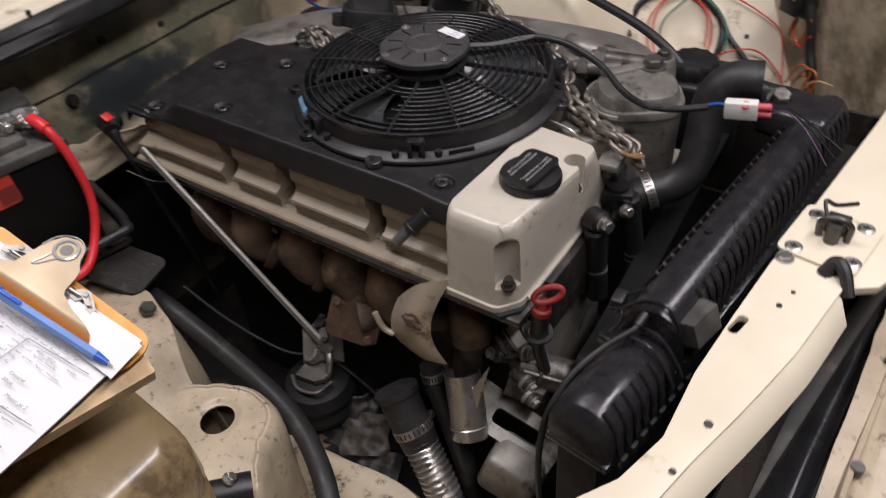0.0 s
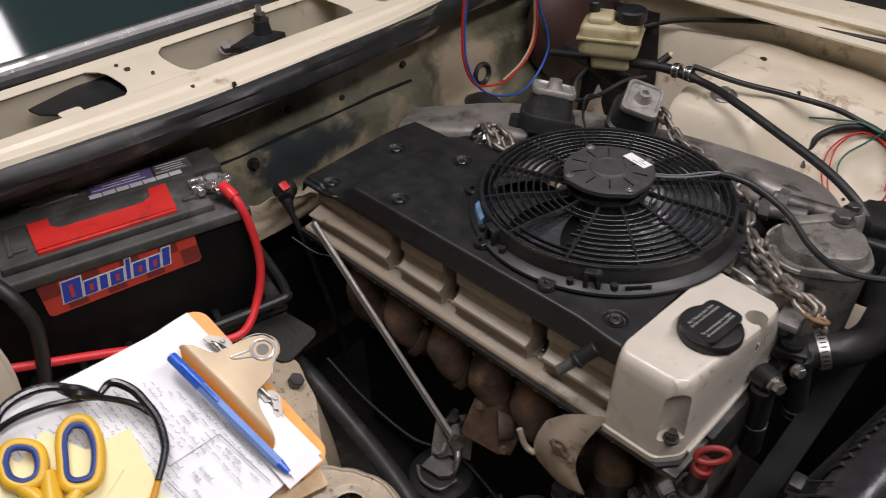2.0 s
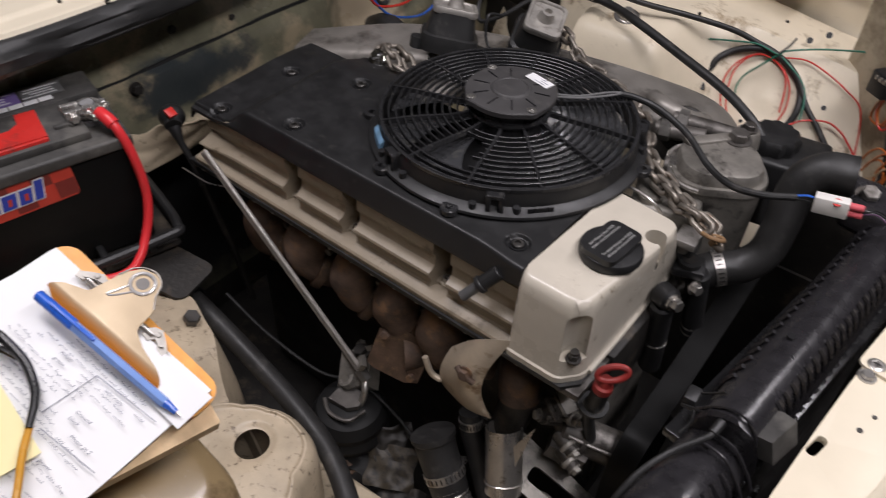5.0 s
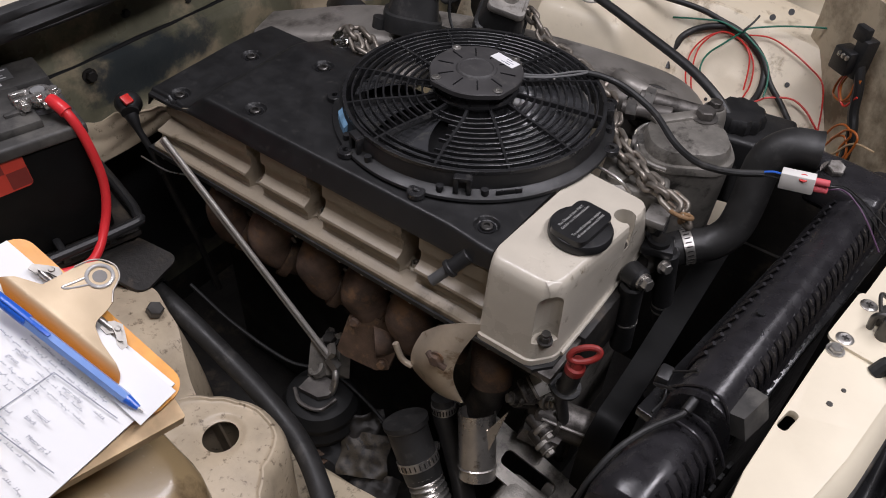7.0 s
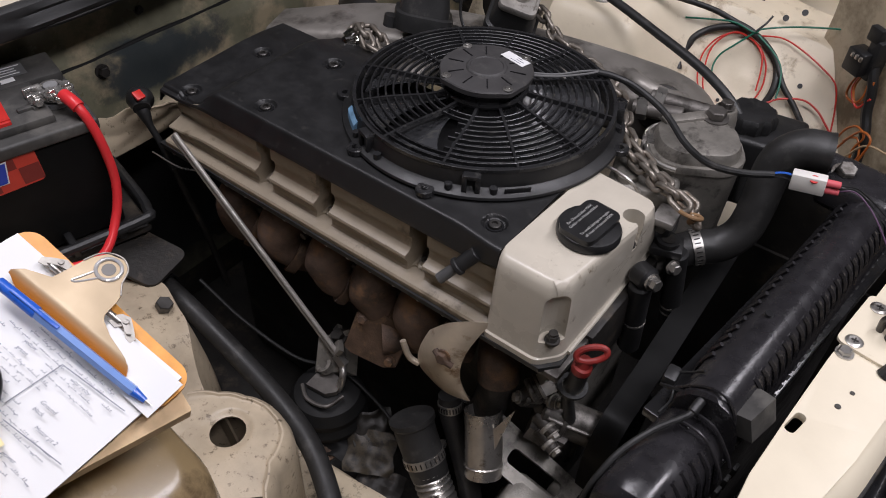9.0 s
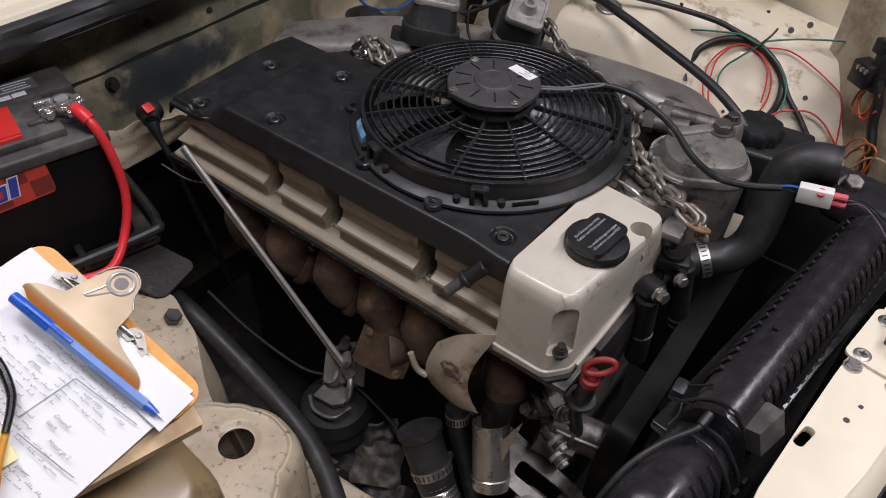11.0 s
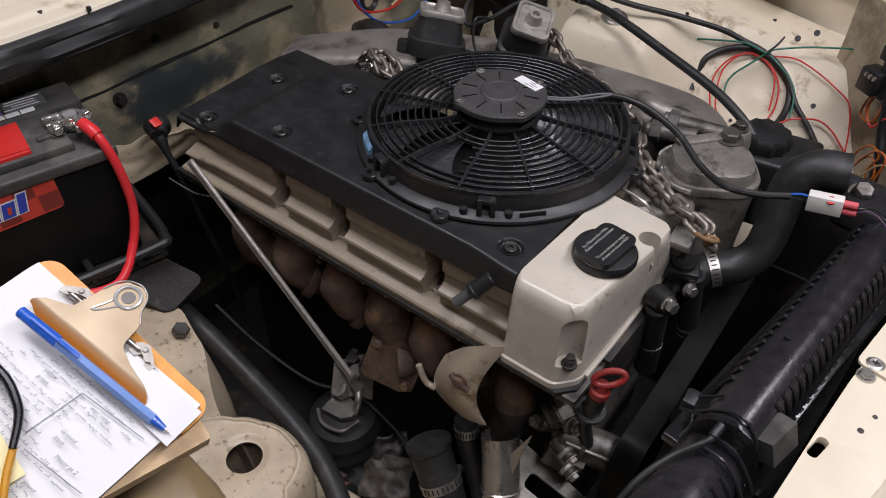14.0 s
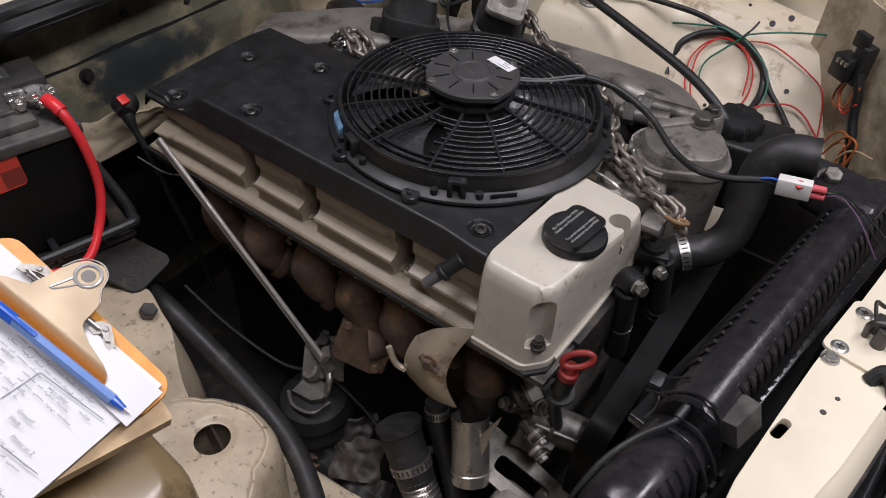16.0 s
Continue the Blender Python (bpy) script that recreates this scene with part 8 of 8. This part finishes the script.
WIRES = (
    (WIRE_RED, 0.0014, 0.009, "thin red wire looped against the inner wing", [(3, -84), (-34, -46), (-45, -4), (-37, 28), (-16, 48), (10, 53), (39, 39), (58, 15), (65, -17), (61, -42), (50, -70)]),
    (WIRE_RED, 0.0014, 0.012, "thin red wire looped against the inner wing", [(9, -83), (-22, -52), (-34, -11), (-32, 26), (-8, 52), (22, 48), (45, 30), (54, 4), (58, -30)]),
    (WIRE_GREEN, 0.0016, 0.020, "thin green wire across the inner wing", [(-92, 54), (-50, 62), (-13, 66), (23, 58), (33, 66), (74, 80), (122, 91), (155, 96), (187, 89), (214, 66), (225, 28), (238, -20)]),
    (WIRE_GREEN, 0.0016, 0.018, "thin green wire looped against the inner wing", [(23, 58), (0, 31), (-16, 12), (-21, -9), (-16, -32)]),
    (WIRE_GREEN, 0.0016, 0.018, "thin green wire hanging on the inner wing", [(30, 56), (64, 34), (82, 15), (90, -11), (92, -34)]),
    (WIRE_BLACK, 0.0018, 0.022, "short black wire end", [(24, 59), (35, 75), (41, 90)]),
    (WIRE_RED, 0.0014, 0.012, "thin red wire across the inner wing", [(30, 56), (67, 62), (103, 51), (141, 33), (169, 13), (182, -21), (190, -61), (196, -90)]),
    (WIRE_RED, 0.0017, 0.014, "thin red wire bowed over the reservoir", [(70, -52), (84, -42), (99, -32), (132, -24), (157, -33), (177, -50), (190, -65), (196, -90)]))
for m, r, lift, words, pts in WIRES:
    bm = B(); tube(bm, on_wing(pts, lift), r, seg=7); solo("loom_wire", bm, m, words, "wire", "loose wires on the inner wing")
bm = B(); tube(bm, [Vector(p) for p in ((-0.262, 0.600, 0.965), (-0.19, 0.635, 0.945), (-0.12, 0.672, 0.932), (-0.055, 0.715, 0.912))] + on_wing([(-14, 69), (23, 58), (65, 31), (94, -9), (124, -38), (156, -76), (190, -130)], 0.014), 0.0048, seg=12); solo("battery_lead", bm, RUBBER, "black cable running over the inner wing", "cable")
bm = B(); tube(bm, on_wing([(-74, -30), (-80, -8), (-74, 8), (-67, 29), (-49, 47), (-20, 59), (7, 62), (40, 49), (67, 27), (79, 7), (83, -21), (77, -47), (60, -80)], 0.010), 0.0058, seg=12); solo("coiled_cable", bm, RUBBER, "thick black cable looped against the inner wing", "cable")
for a, b, r in ((-24, 18, 5), (96, 20, 5), (120, -2, 4), (-20, 84, 3), (60, 96, 5), (85, 112, 5), (140, 100, 4), (30, -14, 2.5), (5, -60, 3), (170, 40, 3)):
    bm = B(); c = on_wing([(a, b)], -0.003)[0]; cyl(bm, c, c + WN * 0.0042, r * 0.001, seg=14); part("wing_hole", bm, WIRE_BLACK, car)
ORANGES = (
    (WIRE_ORANGE, "orange wire loop under the relay", [(0.207, 0.668, 0.92), (0.198, 0.677, 0.884), (0.200, 0.675, 0.865), (0.218, 0.657, 0.868), (0.231, 0.644, 0.888), (0.229, 0.645, 0.915)]),
    (WIRE_ORANGE, "orange wire loop under the relay", [(0.212, 0.660, 0.92), (0.206, 0.662, 0.89), (0.216, 0.652, 0.872), (0.224, 0.646, 0.89), (0.222, 0.648, 0.92)]),
    (WIRE_RED, "red wire under the relay", [(0.210, 0.664, 0.92), (0.204, 0.664, 0.886), (0.222, 0.646, 0.868), (0.235, 0.638, 0.892)]),
    (WIRE_ORANGE, "tangled orange wire by the headlamp bulkhead", [(0.213, 0.655, 0.80), (0.222, 0.645, 0.83), (0.236, 0.632, 0.847), (0.251, 0.616, 0.843), (0.244, 0.622, 0.813), (0.25, 0.615, 0.78)]),
    (WIRE_ORANGE, "tangled orange wire by the headlamp bulkhead", [(0.220, 0.648, 0.79), (0.232, 0.636, 0.822), (0.246, 0.622, 0.832), (0.256, 0.612, 0.81), (0.242, 0.624, 0.79)]),
    (WIRE_TAN, "tangled tan wire by the headlamp bulkhead", [(0.225, 0.640, 0.78), (0.240, 0.624, 0.80), (0.252, 0.614, 0.826), (0.266, 0.604, 0.84), (0.29, 0.59, 0.845)]),
    (WIRE_ORANGE, "tangled orange wire by the headlamp bulkhead", [(0.226, 0.64, 0.812), (0.244, 0.620, 0.848), (0.262, 0.606, 0.846), (0.258, 0.608, 0.80), (0.264, 0.60, 0.77)]))
for m, words, pts in ORANGES:
    bm = B(); tube(bm, pts, 0.0018, seg=7); solo("loom_wire", bm, m, words, "wire", "loose wires on the inner wing")
rel = thing("relay", (0.20, 0.66, 0.90), "black relay socket hanging on the inner wing", "relay")
RR = Matrix.Rotation(-0.6, 3, "Z")
bm = B(); box(bm, (0.198, 0.660, 0.932), (0.034, 0.028, 0.036), RR, 0.003); box(bm, (0.216, 0.662, 0.940), (0.022, 0.024, 0.060), RR, 0.003); box(bm, (0.205, 0.662, 0.975), (0.024, 0.012, 0.022), RR, 0.002); part("housing", bm, BLACK_PLASTIC, rel)
for k in range(3):
    bm = B(); box(bm, Vector((0.187, 0.6465, 0.944)) + RR @ Vector((0.008 * k, 0, 0)), (0.005, 0.004, 0.007), RR, 0.001); part("terminal", bm, STEEL, rel)
bm = B(); tube(bm, [(0.219, 0.656, 0.93), (0.231, 0.648, 0.90), (0.238, 0.641, 0.869), (0.252, 0.626, 0.832), (0.26, 0.61, 0.76)], 0.008, seg=10); part("loom_sleeve", bm, WIRE_BLACK, rel)
# firewall wires
for m, off, label in ((WIRE_RED, 0.0, "red wire hanging in a loop at the firewall"), (WIRE_BLUE, -0.006, "blue wire hanging in a loop at the firewall"), (WIRE_TAN, 0.005, "tan wire hanging in a loop at the firewall")):
    pts = [(-0.605, 0.398, 1.06), (-0.612, 0.398, 0.985), (-0.612, 0.404, 0.930), (-0.612, 0.429, 0.884), (-0.612, 0.470, 0.864), (-0.612, 0.520, 0.857), (-0.612, 0.569, 0.874), (-0.612, 0.601, 0.903), (-0.612, 0.610, 0.941), (-0.605, 0.598, 1.0), (-0.60, 0.59, 1.06)]
    if m is WIRE_TAN:
        pts = [Vector(p) + Vector((0, -0.006, 0.004)) for p in pts[5:]]
    if m is WIRE_BLUE:
        pts = [(-0.605, 0.403, 1.06), (-0.612, 0.404, 0.984), (-0.612, 0.411, 0.928), (-0.612, 0.437, 0.879), (-0.612, 0.480, 0.841), (-0.612, 0.549, 0.817), (-0.612, 0.593, 0.820), (-0.612, 0.634, 0.850), (-0.612, 0.653, 0.887), (-0.612, 0.641, 0.932), (-0.606, 0.603, 1.0), (-0.60, 0.59, 1.06)]
    bm = B(); tube(bm, pts, 0.0024, seg=8); solo("hanging_wire", bm, m, label, "wire", "hanging wires at the firewall")
bm = B(); tube(bm, [(-0.60, 0.47, 1.05), (-0.605, 0.50, 1.03), (-0.60, 0.56, 1.025), (-0.59, 0.60, 1.05)], 0.0022, seg=7); solo("hanging_wire", bm, BOOSTER, "brown wire drooping at the firewall", "wire", "hanging wires at the firewall")
bm = B(); tube(bm, [(-0.66, 0.47, 0.812), (-0.62, 0.46, 0.828), (-0.58, 0.45, 0.832), (-0.55, 0.44, 0.825)], 0.024, seg=14, radii=lambda t: 0.017 + 0.006 * math.sin(math.pi * t)); solo("wiring_boot", bm, RUBBER, "black rubber boot low on the firewall", "boot")
